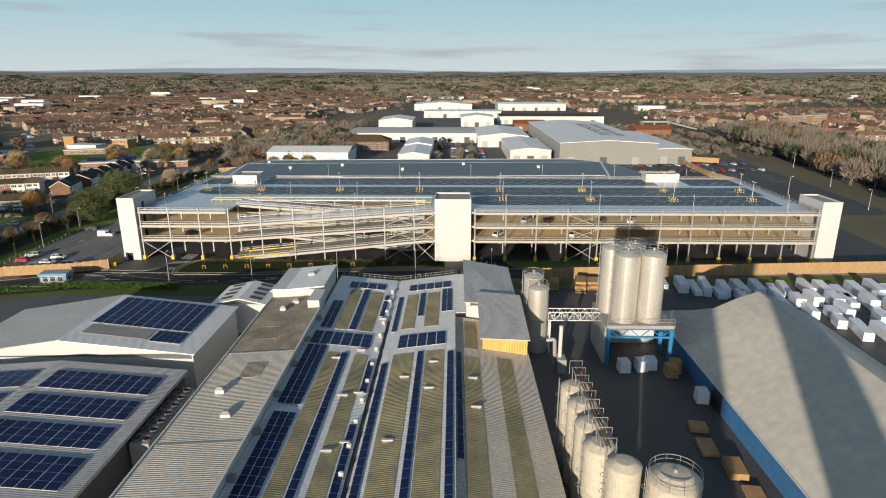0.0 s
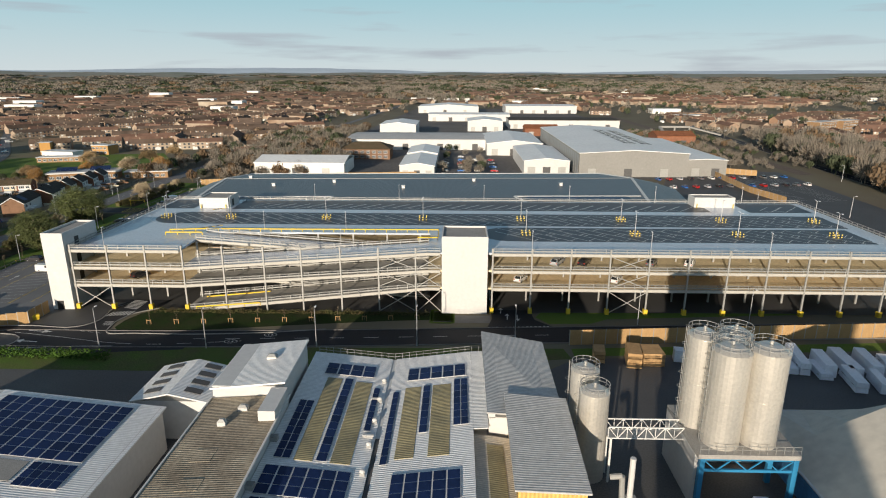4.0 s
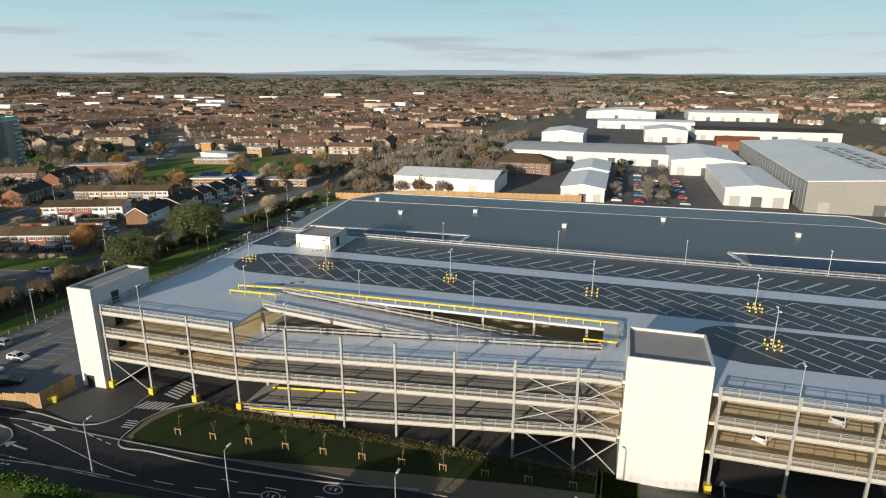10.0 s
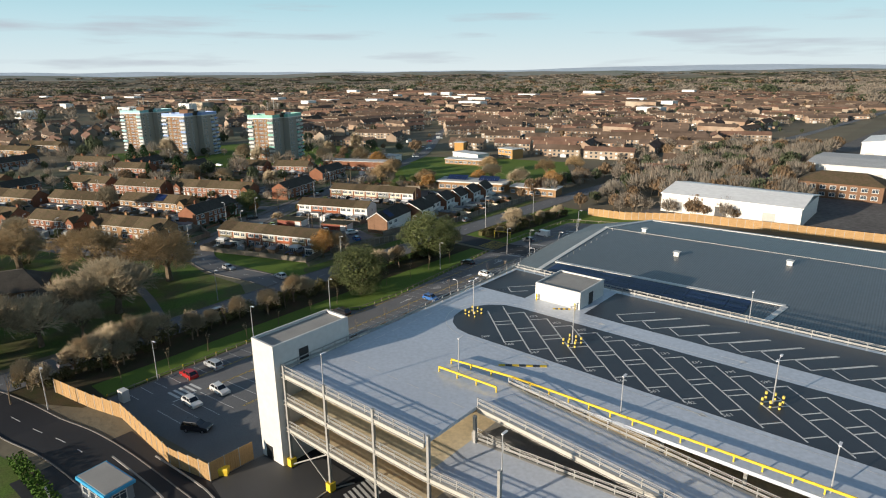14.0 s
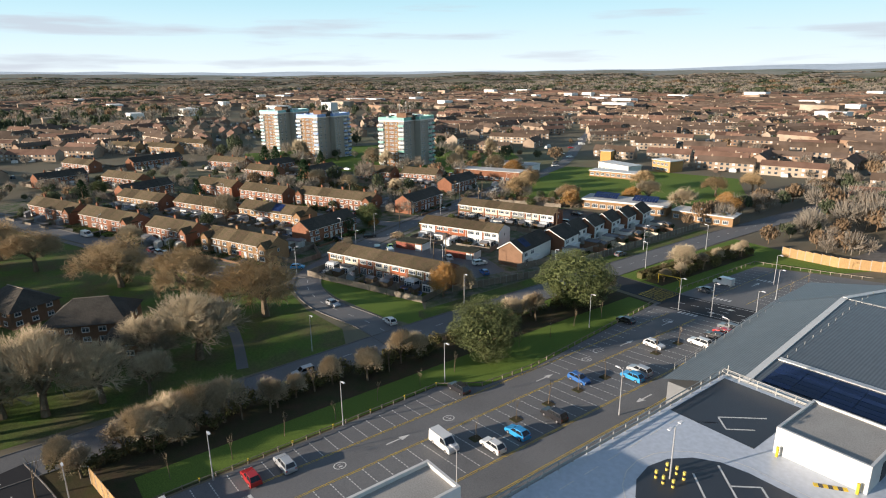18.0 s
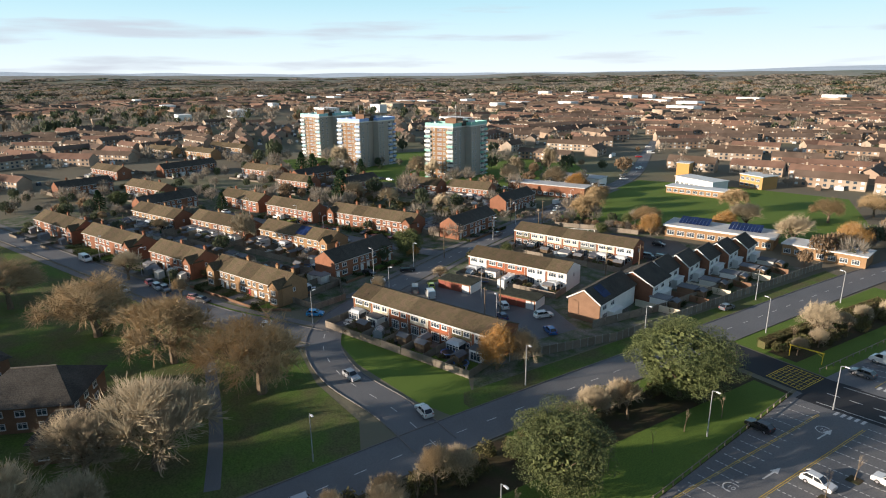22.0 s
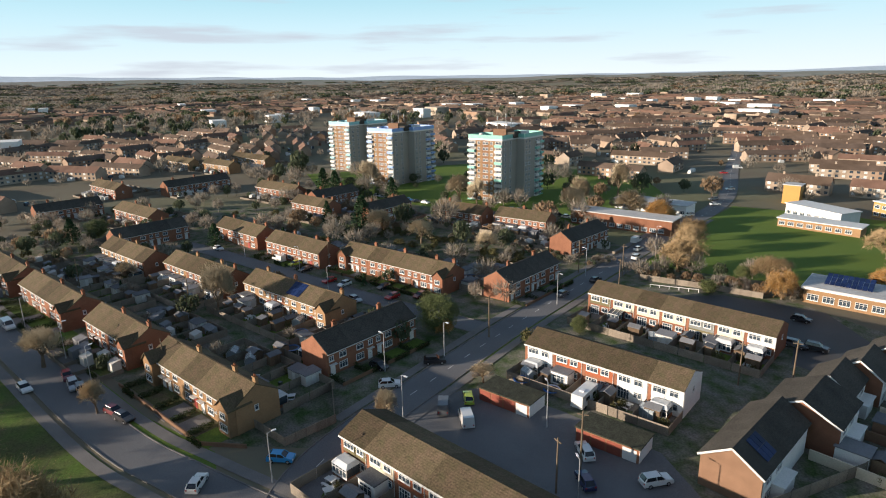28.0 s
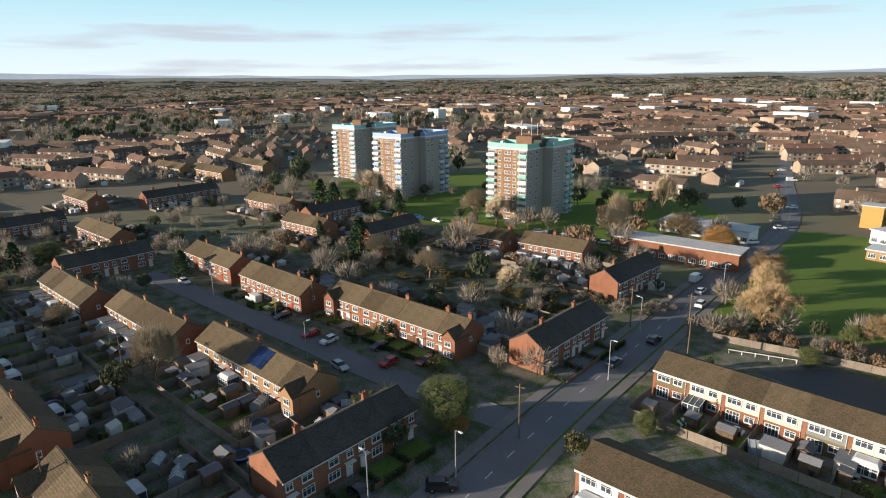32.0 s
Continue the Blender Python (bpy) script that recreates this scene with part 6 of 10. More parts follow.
tent_blue = mat("blue_sheet_wall", (0.06, 0.2, 0.42), 0.6, var=0.2, scale=0.3, fine=2)
wrap = mat("white_wrap", (0.8, 0.83, 0.88), 0.35, var=0.12, scale=0.8, fine=4, bump=0.25, rnd=0.06)
wood_new = mat("sawn_timber", (0.45, 0.28, 0.13), 0.8, var=0.3, scale=1.0, fine=9, bump=0.3, rnd=0.15)
Y0, Y1 = -132.0, -35.0

fac = thing("factory_hall", "white corrugated factory hall with valley gutter roof", "factory")
part("wall", Geo().box(-19.6, Y0, 0, 17.4, -57, 5.9).box(-19.6, -57, 0, 7.3, Y1, 6.9), white_clad, fac)


def slope_patch(x0, z0, x1, z1, y0, y1, t=0.12):
    return Geo().hexa(((x0, y0, z0 - t), (x1, y0, z1 - t), (x1, y1, z1 - t), (x0, y1, z0 - t)), ((x0, y0, z0), (x1, y0, z1), (x1, y1, z1), (x0, y1, z0)))


ZL = lambda x: 7.0 + (-6.8 - x) * 0.095 if x < -6.8 else (7.0 + (x + 6.8) * 0.13 if x < 5.4 else 7.9 - (x - 5.4) * 0.15)
part("roof_west", slope_patch(-19.6, ZL(-19.6), -7.1, ZL(-7.1), Y0, Y1), corr_white, fac, "white corrugated roof slope")
part("roof_mid", slope_patch(-6.5, ZL(-6.5), 5.4, ZL(5.39), Y0, Y1), corr_white, fac, "white corrugated roof slope")
part("roof_east", slope_patch(5.42, 7.9, 17.6, ZL(17.6), Y0, -57), corr_pale, fac, "weathered corrugated roof slope")
part("roof_east_north", slope_patch(5.42, ZL(5.39), 7.3, ZL(5.39) + 0.1, -57, Y1), corr_white, fac)
part("valley_gutter", Geo().box(-7.1, Y0, 6.7, -6.5, Y1, 6.85), dark_wall, fac)
g = Geo()
for i in range(24):
    x = -19 + i * 1.12
    g.tube((x, Y1 - 0.1, ZL(min(x, 5.3))), (x, Y1 - 0.1, ZL(min(x, 5.3)) + 1.0), 0.03, 0.03, 5)
for a, b in ((-19, -6.8), (-6.8, 5.3)):
    for dz in (0.5, 1.0):
        g.bar((a, Y1 - 0.1, ZL(a) + dz), (b, Y1 - 0.1, ZL(b) + dz), 0.04)
part("edge_rail", g, galv, fac)

# rooflight strips
strips = [(-15.2, -13.2, -112, -72), (-10.8, -8.7, -112, -72), (-16.0, -13.8, -63, -43), (-11.7, -9.3, -63, -43.5), (-4.6, -1.3, -112, -72), (0.6, 3.6, -112, -72), (-4.2, -1.9, -62, -45), (-0.2, 2.4, -62, -45),
          (6.6, 9.2, -120, -73), (12.0, 14.4, -120, -72), (7.0, 9.0, -70, -59)]
for x0, x1, y0, y1 in strips:
    part("rooflight", slope_patch(x0, ZL(x0) + 0.07, x1, ZL(x1) + 0.07, y0, y1, 0.06), rooflight, fac, "aged translucent tan rooflight strip")
# roof vents
for x, y in ((-10, -70.5), (-8.2, -48), (-8.0, -57), (-8.4, -84), (-8.2, -96), (-2.2, -80), (1.6, -84), (-10.5, -85), (-10.2, -98), (8, -80), (8.2, -88), (-13.5, -74), (2, -76), (-3, -96)):
    v = thing("roof_vent", "small white ridge ventilator on the factory roof", "roof vent", group="roof vents")
    part("base", Geo().box(x - 0.6, y - 0.26, ZL(x) - 0.1, x + 0.6, y + 0.26, ZL(x) + 0.16), galv, v)
    part("cowl", Geo().box(x - 0.72, y - 0.17, ZL(x) + 0.16, x + 0.72, y + 0.17, ZL(x) + 0.3), white_clad, v)

# solar panels on the hall, each its own piece
panel_me = Geo().box(0.06, 0.06, 0, 0.94, 1.56, 0.045).mesh("solar_panel", solar_mat)


def solar_block(x0, x1, y0, y1, zf, label="dark blue solar panels in rows on the factory roof"):
    e = thing("solar_array", label, "solar array", group="roof solar arrays")
    nx, ny = max(1, round((x1 - x0) / (1.0 if x1 - x0 < 6 else 1.7))), max(1, round((y1 - y0) / 1.64))
    sx, sy = (x1 - x0) / nx, (y1 - y0) / ny
    sl = math.atan((zf(x1) - zf(x0)) / (x1 - x0))
    for i in range(nx):
        for j in range(ny):
            o = part("solar_panel", panel_me, None, e)
            x = x0 + i * sx
            o.matrix_basis = pose(x, y0 + j * sy, zf(x) + 0.16, 0, -math.degrees(sl), 0) @ Matrix.Diagonal((sx, sy / 1.64, 1, 1))
    part("mounting_frame", slope_patch(x0, zf(x0) + 0.15, x1, zf(x1) + 0.15, y0, y1, 0.05), white_trim, e, "pale mounting frame")
    part("rail", Geo().bar((x0, y0 + 0.1, zf(x0) + 0.1), (x1, y0 + 0.1, zf(x1) + 0.1), 0.06).bar((x0, y1 - 0.1, zf(x0) + 0.1), (x1, y1 - 0.1, zf(x1) + 0.1), 0.06), alu, e)
    return e


for b in ((-18.6, -15.6, -112, -90.5), (-18.8, -15.6, -88.5, -70.0), (-18.8, -8.8, -69.5, -64.5), (-12.9, -11.9, -112, -72), (-8.4, -7.4, -112, -92), (-8.4, -7.4, -84, -74), (-18.4, -16.4, -63, -50), (-13.4, -12.1, -63, -43), (-8.8, -7.9, -56, -45), (-16.8, -9.2, -42, -38.6),
          (-6.2, -5.2, -112, -75), (-0.7, 0.3, -112, -72), (4.1, 5.1, -112, -73), (-4.2, 3.8, -70, -65), (-5.9, -5.0, -63, -46), (-1.6, -0.5, -57, -45), (2.8, 4.8, -56, -44), (-4.2, 4.6, -43, -39.4), (5.6, 6.4, -100, -72)):
    solar_block(*b, ZL)

# long raised block between the halls
rb = thing("raised_block", "long raised factory block with corrugated roof", "factory")
part("wall", Geo().box(-29.6, Y0, 0, -19.7, -51.3, 9.2).box(-30.0, -51.3, 0, -20.2, -38.2, 10.9), white_clad, rb)
part("roof_north", slope_patch(-30.3, 10.6, -19.9, 11.7, -51.5, -37.9, 0.25), corr_white, rb, "pale corrugated roof")
part("roof_middle", slope_patch(-30.0, 9.2, -19.4, 9.9, -76, -51.6, 0.25), corr_tan, rb, "brown weathered corrugated roof")
part("roof_south", slope_patch(-30.0, 9.2, -19.4, 9.9, Y0, -76.1, 0.25), corr_pale, rb, "pale weathered corrugated roof")
part("upstand", Geo().box(-21.6, -58, 9.3, -19.45, -52, 11.2), white_clad, rb)
for x, y, s in ((-24, -43.5, 0.7), (-24.5, -55, 0.6), (-26, -58.5, 0.5), (-26.5, -88, 0.6), (-23.5, -94, 0.65)):
    v = thing("roof_hatch", "white box ventilator on the raised roof", "roof vent", group="roof hatches")
    z = 11.1 if y > -51 else 9.5
    part("base", Geo().box(x - s, y - s * 0.7, z - 0.3, x + s, y + s * 0.7, z + 0.5), white_clad, v)
    part("cap", Geo().hexa(((x - s * 1.1, y - s * 0.8, z + 0.5), (x + s * 1.1, y - s * 0.8, z + 0.5), (x + s * 1.1, y + s * 0.8, z + 0.5), (x - s * 1.1, y + s * 0.8, z + 0.5)), ((x - s * 0.5, y - s * 0.3, z + 0.85), (x + s * 0.5, y - s * 0.3, z + 0.85), (x + s * 0.5, y + s * 0.3, z + 0.85), (x - s * 0.5, y + s * 0.3, z + 0.85))), galv, v)
for y0, y1, x0, x1 in ((-84, -79.5, -25.5, -22.5), (-66, -63.5, -27, -24.6), (-71, -69, -26.4, -24.0)):
    zz = lambda x: 9.2 + (x + 30.0) * 0.066
    part("roof_patch", slope_patch(x0, zz(x0) + 0.05, x1, zz(x1) + 0.05, y0, y1, 0.04), corr_tan, rb, "darker weathered roof patch")
part("eaves_trim", Geo().box(-19.5, -132, 9.72, -19.25, -51.6, 10.02).box(-30.2, -132, 9.05, -30.0, -51.6, 9.35), white_trim, rb)
for y in (-118, -100, -76):
    part("roof_seam", Geo().hexa(((-30, y, 9.22), (-19.4, y, 9.92), (-19.4, y + 0.4, 9.92), (-30, y + 0.4, 9.22)), ((-30, y, 9.27), (-19.4, y, 9.97), (-19.4, y + 0.4, 9.97), (-30, y + 0.4, 9.27))), galv, rb)
# walkway kerb and small fans along the valley gutter
for i in range(13):
    y = -108 + i * 5.4
    f = thing("valley_fan", "small white roof fan beside the valley gutter", "roof fan", group="valley fans")
    part("base", Geo().box(-7.9, y, 7.0, -7.3, y + 0.6, 7.45), galv, f)
    part("cowl", Geo().revolve(-7.6, y + 0.3, [(0.0, 7.45), (0.34, 7.45), (0.36, 7.6), (0.2, 7.75), (0.0, 7.78)], 10), white_trim, f)
# wall fittings on the raised block
for i in range(6):
    y = -60 - i * 9
    f = thing("wall_unit", "small grey fan unit on the factory wall", "fan unit", group="wall units")
    part("casing", Geo().box(-19.7, y, 8.1, -18.8, y + 0.8, 8.8), galv, f)

# small gabled monitor block
mb = thing("monitor_block", "small white gabled block with dark rooflights", "factory")
part("wall", Geo().box(-43.5, -47.6, 0, -32.8, -37.4, 6.2), white_clad, mb)
g = Geo()
part("roof", Geo().hexa(((-43.9, -48, 6.1), (-38.1, -48, 7.4), (-38.1, -37, 7.4), (-43.9, -37, 6.1)), ((-43.9, -48, 6.3), (-38.1, -48, 7.6), (-38.1, -37, 7.6), (-43.9, -37, 6.3))).hexa(((-38.1, -48, 7.4), (-32.4, -48, 6.1), (-32.4, -37, 6.1), (-38.1, -37, 7.4)), ((-38.1, -48, 7.6), (-32.4, -48, 6.3), (-32.4, -37, 6.3), (-38.1, -37, 7.6))), corr_white, mb)
for i in range(4):
    for xa in (-42.4, -36.4):
        za = lambda x: 6.37 + (5.75 - abs(x + 38.15)) * 0.226
        y = -46.6 + i * 2.5
        part("rooflight", Geo().hexa(((xa, y, za(xa)), (xa + 2.4, y, za(xa + 2.4)), (xa + 2.4, y + 1.3, za(xa + 2.4)), (xa, y + 1.3, za(xa))), ((xa, y, za(xa) + 0.06), (xa + 2.4, y, za(xa + 2.4) + 0.06), (xa + 2.4, y + 1.3, za(xa + 2.4) + 0.06), (xa, y + 1.3, za(xa) + 0.06))), dark_wall, mb)

# sheds on the east side
es = thing("east_shed", "tall white shed with pale corrugated monopitch roof", "factory")
part("wall", Geo().box(7.4, -56, 0, 16.6, -34.6, 9.6), white_clad, es)
part("roof", Geo().hexa(((7.1, -56.3, 10.3), (17, -56.3, 9.6), (17, -34.2, 9.8), (7.1, -34.2, 11.6)), ((7.1, -56.3, 10.5), (17, -56.3, 9.8), (17, -34.2, 10.0), (7.1, -34.2, 11.8))), corr_grey, es)
part("gable", Geo().hexa(((7.3, -56, 9.5), (8.2, -56, 9.5), (8.2, -34.4, 9.5), (7.3, -34.4, 9.5)), ((7.3, -56, 10.35), (8.2, -56, 10.3), (8.2, -34.4, 11.5), (7.3, -34.4, 11.6))), white_clad, es)
ys = thing("yellow_shed", "yellow clad shed with grey corrugated roof", "factory")
part("wall", Geo().box(9.9, -69.2, 0, 17.3, -56.1, 8.8), yellow_clad, ys)
part("roof", Geo().hexa(((9.5, -69.6, 9.1), (17.7, -69.6, 8.8), (17.7, -52.4, 10.2), (9.5, -52.4, 10.9)), ((9.5, -69.6, 9.3), (17.7, -69.6, 9.0), (17.7, -52.4, 10.4), (9.5, -52.4, 11.1))), corr_grey, ys)
part("upper_wall", Geo().hexa(((9.9, -69.2, 8.8), (17.3, -69.2, 8.8), (17.3, -56.1, 8.8), (9.9, -56.1, 8.8)), ((9.9, -69.2, 9.1), (17.3, -69.2, 8.8), (17.3, -56.1, 9.8), (9.9, -56.1, 10.5))), yellow_clad, ys)

# halls on the west side
w1 = thing("west_hall", "wide white gabled hall with solar panels", "factory")
part("wall", Geo().box(-80, -70.5, 0, -38, -50.2, 5.6), white_clad, w1)
g = Geo().face([(-80, -70.5, 5.6), (-38, -70.5, 6.6), (-60, -70.5, 8.9)]).face([(-38, -50.2, 6.6), (-80, -50.2, 5.6), (-60, -50.2, 8.9)])
g.box(-38.2, -70.5, 5.6, -38, -50.2, 6.7)
part("gable_wall", g, white_clad, w1)
Z1 = lambda x: 9.0 - (x + 60) * 0.105
part("roof_east", Geo().hexa(((-60, -71, 8.8), (-37.5, -71, Z1(-37.5) - 0.2), (-37.5, -49.8, Z1(-37.5) - 0.2), (-60, -49.8, 8.8)), ((-60, -71, 9.0), (-37.5, -71, Z1(-37.5)), (-37.5, -49.8, Z1(-37.5)), (-60, -49.8, 9.0))), corr_white, w1)
part("roof_west", Geo().hexa(((-80.5, -71, 5.5), (-60, -71, 8.8), (-60, -49.8, 8.8), (-80.5, -49.8, 5.5)), ((-80.5, -71, 5.7), (-60, -71, 9.0), (-60, -49.8, 9.0), (-80.5, -49.8, 5.7))), corr_grey, w1)
part("rooflight", Geo().hexa(((-58, -67.6, Z1(-58) + 0.05), (-47, -67.6, Z1(-47) + 0.05), (-47, -64, Z1(-47) + 0.05), (-58, -64, Z1(-58) + 0.05)), ((-58, -67.6, Z1(-58) + 0.12), (-47, -67.6, Z1(-47) + 0.12), (-47, -64, Z1(-47) + 0.12), (-58, -64, Z1(-58) + 0.12))), concrete, w1)
solar_block(-58.6, -41.2, -63.4, -51.2, Z1, "large field of dark blue solar panels on a hall roof")
solar_block(-46.4, -41.2, -68.2, -64.0, Z1)
w2 = thing("west_hall", "low corrugated hall with bands of solar panels", "factory")
part("wall", Geo().box(-76, -130, 0, -37.6, -75.2, 5.2), dark_wall, w2)
Z2 = lambda x: 7.2 - (x + 57) * 0.075 if x > -57 else 7.2 + (x + 57) * 0.075
part("roof_east", slope_patch(-57, 7.2, -37.2, Z2(-37.2), -130, -74.6, 0.5), corr_grey, w2)
part("roof_west", slope_patch(-76.5, Z2(-76.5), -57, 7.2, -130, -74.6, 0.5), corr_grey, w2)
for y0, y1 in ((-83, -77.8), (-89.6, -84.8), (-96.2, -91.4), (-104, -98.0)):
    solar_block(-55.6, -39.4, y0, y1, Z2)
    solar_block(-72, -58.2, y0, y1, Z2)
# air coolers between the halls
cool0 = None
for i in range(7):
    for x in (-37.2, -33.6):
        m = pose(x, -93 + i * 2.1, 3.2)
        if cool0 is None:
            cool0 = thing("air_cooler", "grey industrial air cooler with round fans on top", "air cooler", m, group="air coolers")
            part("casing", Geo().box(0, 0, -3.2, 2.6, 1.9, 1.5), galv, cool0)
            for k in (0.65, 1.95):
                part("fan_ring", Geo().revolve(k, 0.95, [(0.6, 1.5), (0.6, 1.85), (0.52, 1.85), (0.52, 1.55), (0.0, 1.55)], 16), dark_wall, cool0)
        elif x < -37 or 3 > i >= 0:
            copy_thing(cool0, m)


# ---------------------------------------------------------------- silos and yard
def silo(x, y, r, z0, z1, material, label, cage=True):
    e = thing("silo", label, "silo", group="silos")
    part("barrel", Geo().revolve(x, y, [(0.0, z0), (r, z0), (r, z1), (r * 0.55, z1 + r * 0.28), (0.0, z1 + r * 0.32)], 28), material, e, smooth=False)
    part("seam", Geo().ring(x, y, z0 + (z1 - z0) * 0.5, r + 0.01, 0.06, 28), material, e)
    part("top_rim", Geo().ring(x, y, z1 - 0.1, r + 0.01, 0.08, 28), material, e)
    if cage:
        g = Geo().ring(x, y, z1 + 1.1, r * 0.98, 0.06, 24).ring(x, y, z1 + 0.6, r * 0.98, 0.05, 24)
        for j in range(12):
            a = 2 * math.pi * j / 12
            g.tube((x + r * 0.98 * math.cos(a), y + r * 0.98 * math.sin(a), z1), (x + r * 0.98 * math.cos(a), y + r * 0.98 * math.sin(a), z1 + 1.1), 0.03, 0.03, 5)
        part("guard_rail", g, galv, e)
        h = Geo().tube((x, y, z1 + 0.3), (x, y, z1 + 1.2), 0.22, 0.22, 8)
        part("vent", h, galv, e)
    ld = Geo()
    for s in (-0.22, 0.22):
        ld.bar((x - r - 0.25, y + s, z0), (x - r - 0.25, y + s, z1 + 1.2), 0.05)
    k = z0
    while k < z1:
        ld.bar((x - r - 0.25, y - 0.22, k), (x - r - 0.25, y + 0.22, k), 0.03)
        k += 0.9
    for k in range(int(z0) + 2, int(z1) + 1, 2):
        ld.ring(x - r - 0.25, y, k, 0.42, 0.04, 8)
    part("ladder", ld, galv, e)
    return e


SL = "tall stainless steel silo with railed top"
for x, y in ((36.0, -57.6), (40.6, -57.4), (34.4, -53.2), (38.6, -52.6), (36.9, -54.9)):
    silo(x, y, 2.25 if y < -55.5 else 2.0, 7.8, 20.2, steel, SL + " on a platform")
silo(20.6, -49.8, 1.9, 0.0, 13.4, steel, SL + " beside the shed")
silo(21.0, -54.2, 1.9, 0.0, 12.6, steel, SL + " beside the shed")
for i, y in enumerate((-88.6, -93.0, -97.4, -101.8)):
    silo(21.2 + i * 0.1, y, 1.85, 0.0, 11.2, silo_paint, "cream painted silo in a close row", cage=False)
silo(27.9, -107.2, 2.7, 0.0, 11.0, silo_paint, "wide cream tank with a railed top")
silo(23.2, -105.4, 1.8, 0.0, 11.4, silo_paint, "cream painted silo in a close row", cage=False)
pf = thing("pipe_run", "rusty pipes and walkway along the silo tops", "pipes")
for dx, dz in ((-0.4, 0.6), (0, 0.8), (0.4, 0.6), (0.8, 1.0)):
    g = Geo()
    for a, b in zip(range(0, 18), range(1, 19)):
        g.tube((21.6 + dx, -86 - a, 12.0 + dz + 0.2 * math.sin(a)), (21.6 + dx, -86 - b, 12.0 + dz + 0.2 * math.sin(b)), 0.09, 0.09, 6, caps=False)
    part("pipe", g, rust if dx > -0.2 else galv, pf)
for a in range(0, 19, 2):
    g = Geo().bar((20.9, -86 - a, 11.6), (20.9, -86 - a, 13.6), 0.06).bar((22.6, -86 - a, 11.6), (22.6, -86 - a, 13.6), 0.06).bar((20.9, -86 - a, 13.6), (22.6, -86 - a, 13.6), 0.06)
    part("support", g, galv, pf)

# platform and gantry below the silos
gp = thing("silo_platform", "blue steel gantry carrying the silos over the yard", "gantry")
part("platform", Geo().box(32.4, -60.6, 7.2, 44.6, -49.2, 7.8), concrete, gp)
part("back_wall", Geo().box(32.4, -59.6, 0, 32.8, -49.2, 7.2).box(32.8, -51, 0, 44.4, -49.4, 7.2), white_clad, gp)
for x in (33.0, 44.2):
    for y in (-60.2, -55.0):
        part("leg", Geo().box(x - 0.3, y - 0.3, 0, x + 0.3, y + 0.3, 7.2), blue_steel, gp)
for y in (-60.2, -50.2):
    g = Geo().bar((33, y, 7.0), (44.2, y, 7.0), 0.25, 0.35).bar((33, y, 5.4), (44.2, y, 5.4), 0.25, 0.35)
    for i in range(6):
        xa, xb = 33 + i * 1.87, 33 + (i + 1) * 1.87
        g.bar((xa, y, 5.4 if i % 2 else 7.0), (xb, y, 7.0 if i % 2 else 5.4), 0.14)
    part("truss", g, blue_steel, gp)
g = Geo()
for i in range(13):
    x = 32.6 + i
    g.tube((x, -60.4, 7.8), (x, -60.4, 8.9), 0.03, 0.03, 5)
g.bar((32.6, -60.4, 8.9), (44.6, -60.4, 8.9), 0.05).bar((32.6, -60.4, 8.4), (44.6, -60.4, 8.4), 0.05)
part("rail", g, galv, gp)
br = thing("truss_bridge", "white steel truss footbridge between silos", "footbridge")
g = Geo()
for y in (-55.6, -53.6):
    for z in (6.6, 8.2):
        g.bar((22.8, y, z), (32.4, y, z), 0.14)
    for i in range(8):
        xa, xb = 22.8 + i * 1.2, 22.8 + (i + 1) * 1.2
        g.bar((xa, y, 6.6 if i % 2 else 8.2), (xb, y, 8.2 if i % 2 else 6.6), 0.09)
        g.bar((xa, y, 6.6), (xa, y, 8.2), 0.08)
part("truss", g, white_trim, br)
part("deck", Geo().box(22.8, -55.6, 6.55, 32.4, -53.6, 6.65), galv, br)
part("leg", Geo().bar((23.2, -55.6, 0), (23.2, -55.6, 6.6), 0.25).bar((23.2, -53.6, 0), (23.2, -53.6, 6.6), 0.25), white_trim, br)
# ducts and filter beside the bridge
du = thing("dust_filter", "white dust filter with silver ducts", "filter unit")
part("stack", Geo().tube((24.0, -62.5, 0), (24.0, -62.5, 8.5), 0.35, 0.35, 10), white_clad, du)
part("duct", Geo().tube((21.6, -62, 5.5), (23.0, -62.2, 5.8), 0.35, 0.35, 10).tube((23.0, -62.2, 5.8), (23.2, -62.4, 1.0), 0.35, 0.35, 10), galv, du)
part("cabinet", Geo().box(23.4, -64, 0, 25.0, -61.4, 2.6), galv, du)
# low lean-to beside the silo row
lt = thing("lean_to", "long low lean-to with pale flat roof", "shed")
part("wall", Geo().box(23.6, -110, 0, 26.4, -86, 2.7), white_clad, lt)
part("roof", Geo().box(23.3, -110.2, 2.7, 26.8, -85.7, 2.9), felt, lt)

# unseen plain towers south of the yard, added to cast shadow bands on the membrane roof
for x0, x1, y0, y1, hh in ((7.0, 12.5, -186, -180, 38.0), (23.2, 28.4, -186, -180, 38.0)):
    pt = thing("plant_tower", "tall plain tower out of view, added to shade the membrane roof", "tower", group="plant towers")
    part("wall", Geo().box(x0, y0, 0, x1, y1, hh), white_clad, pt)
    part("parapet", Geo().box(x0 - 0.2, y0 - 0.2, hh, x1 + 0.2, y1 + 0.2, hh + 0.5), galv, pt)
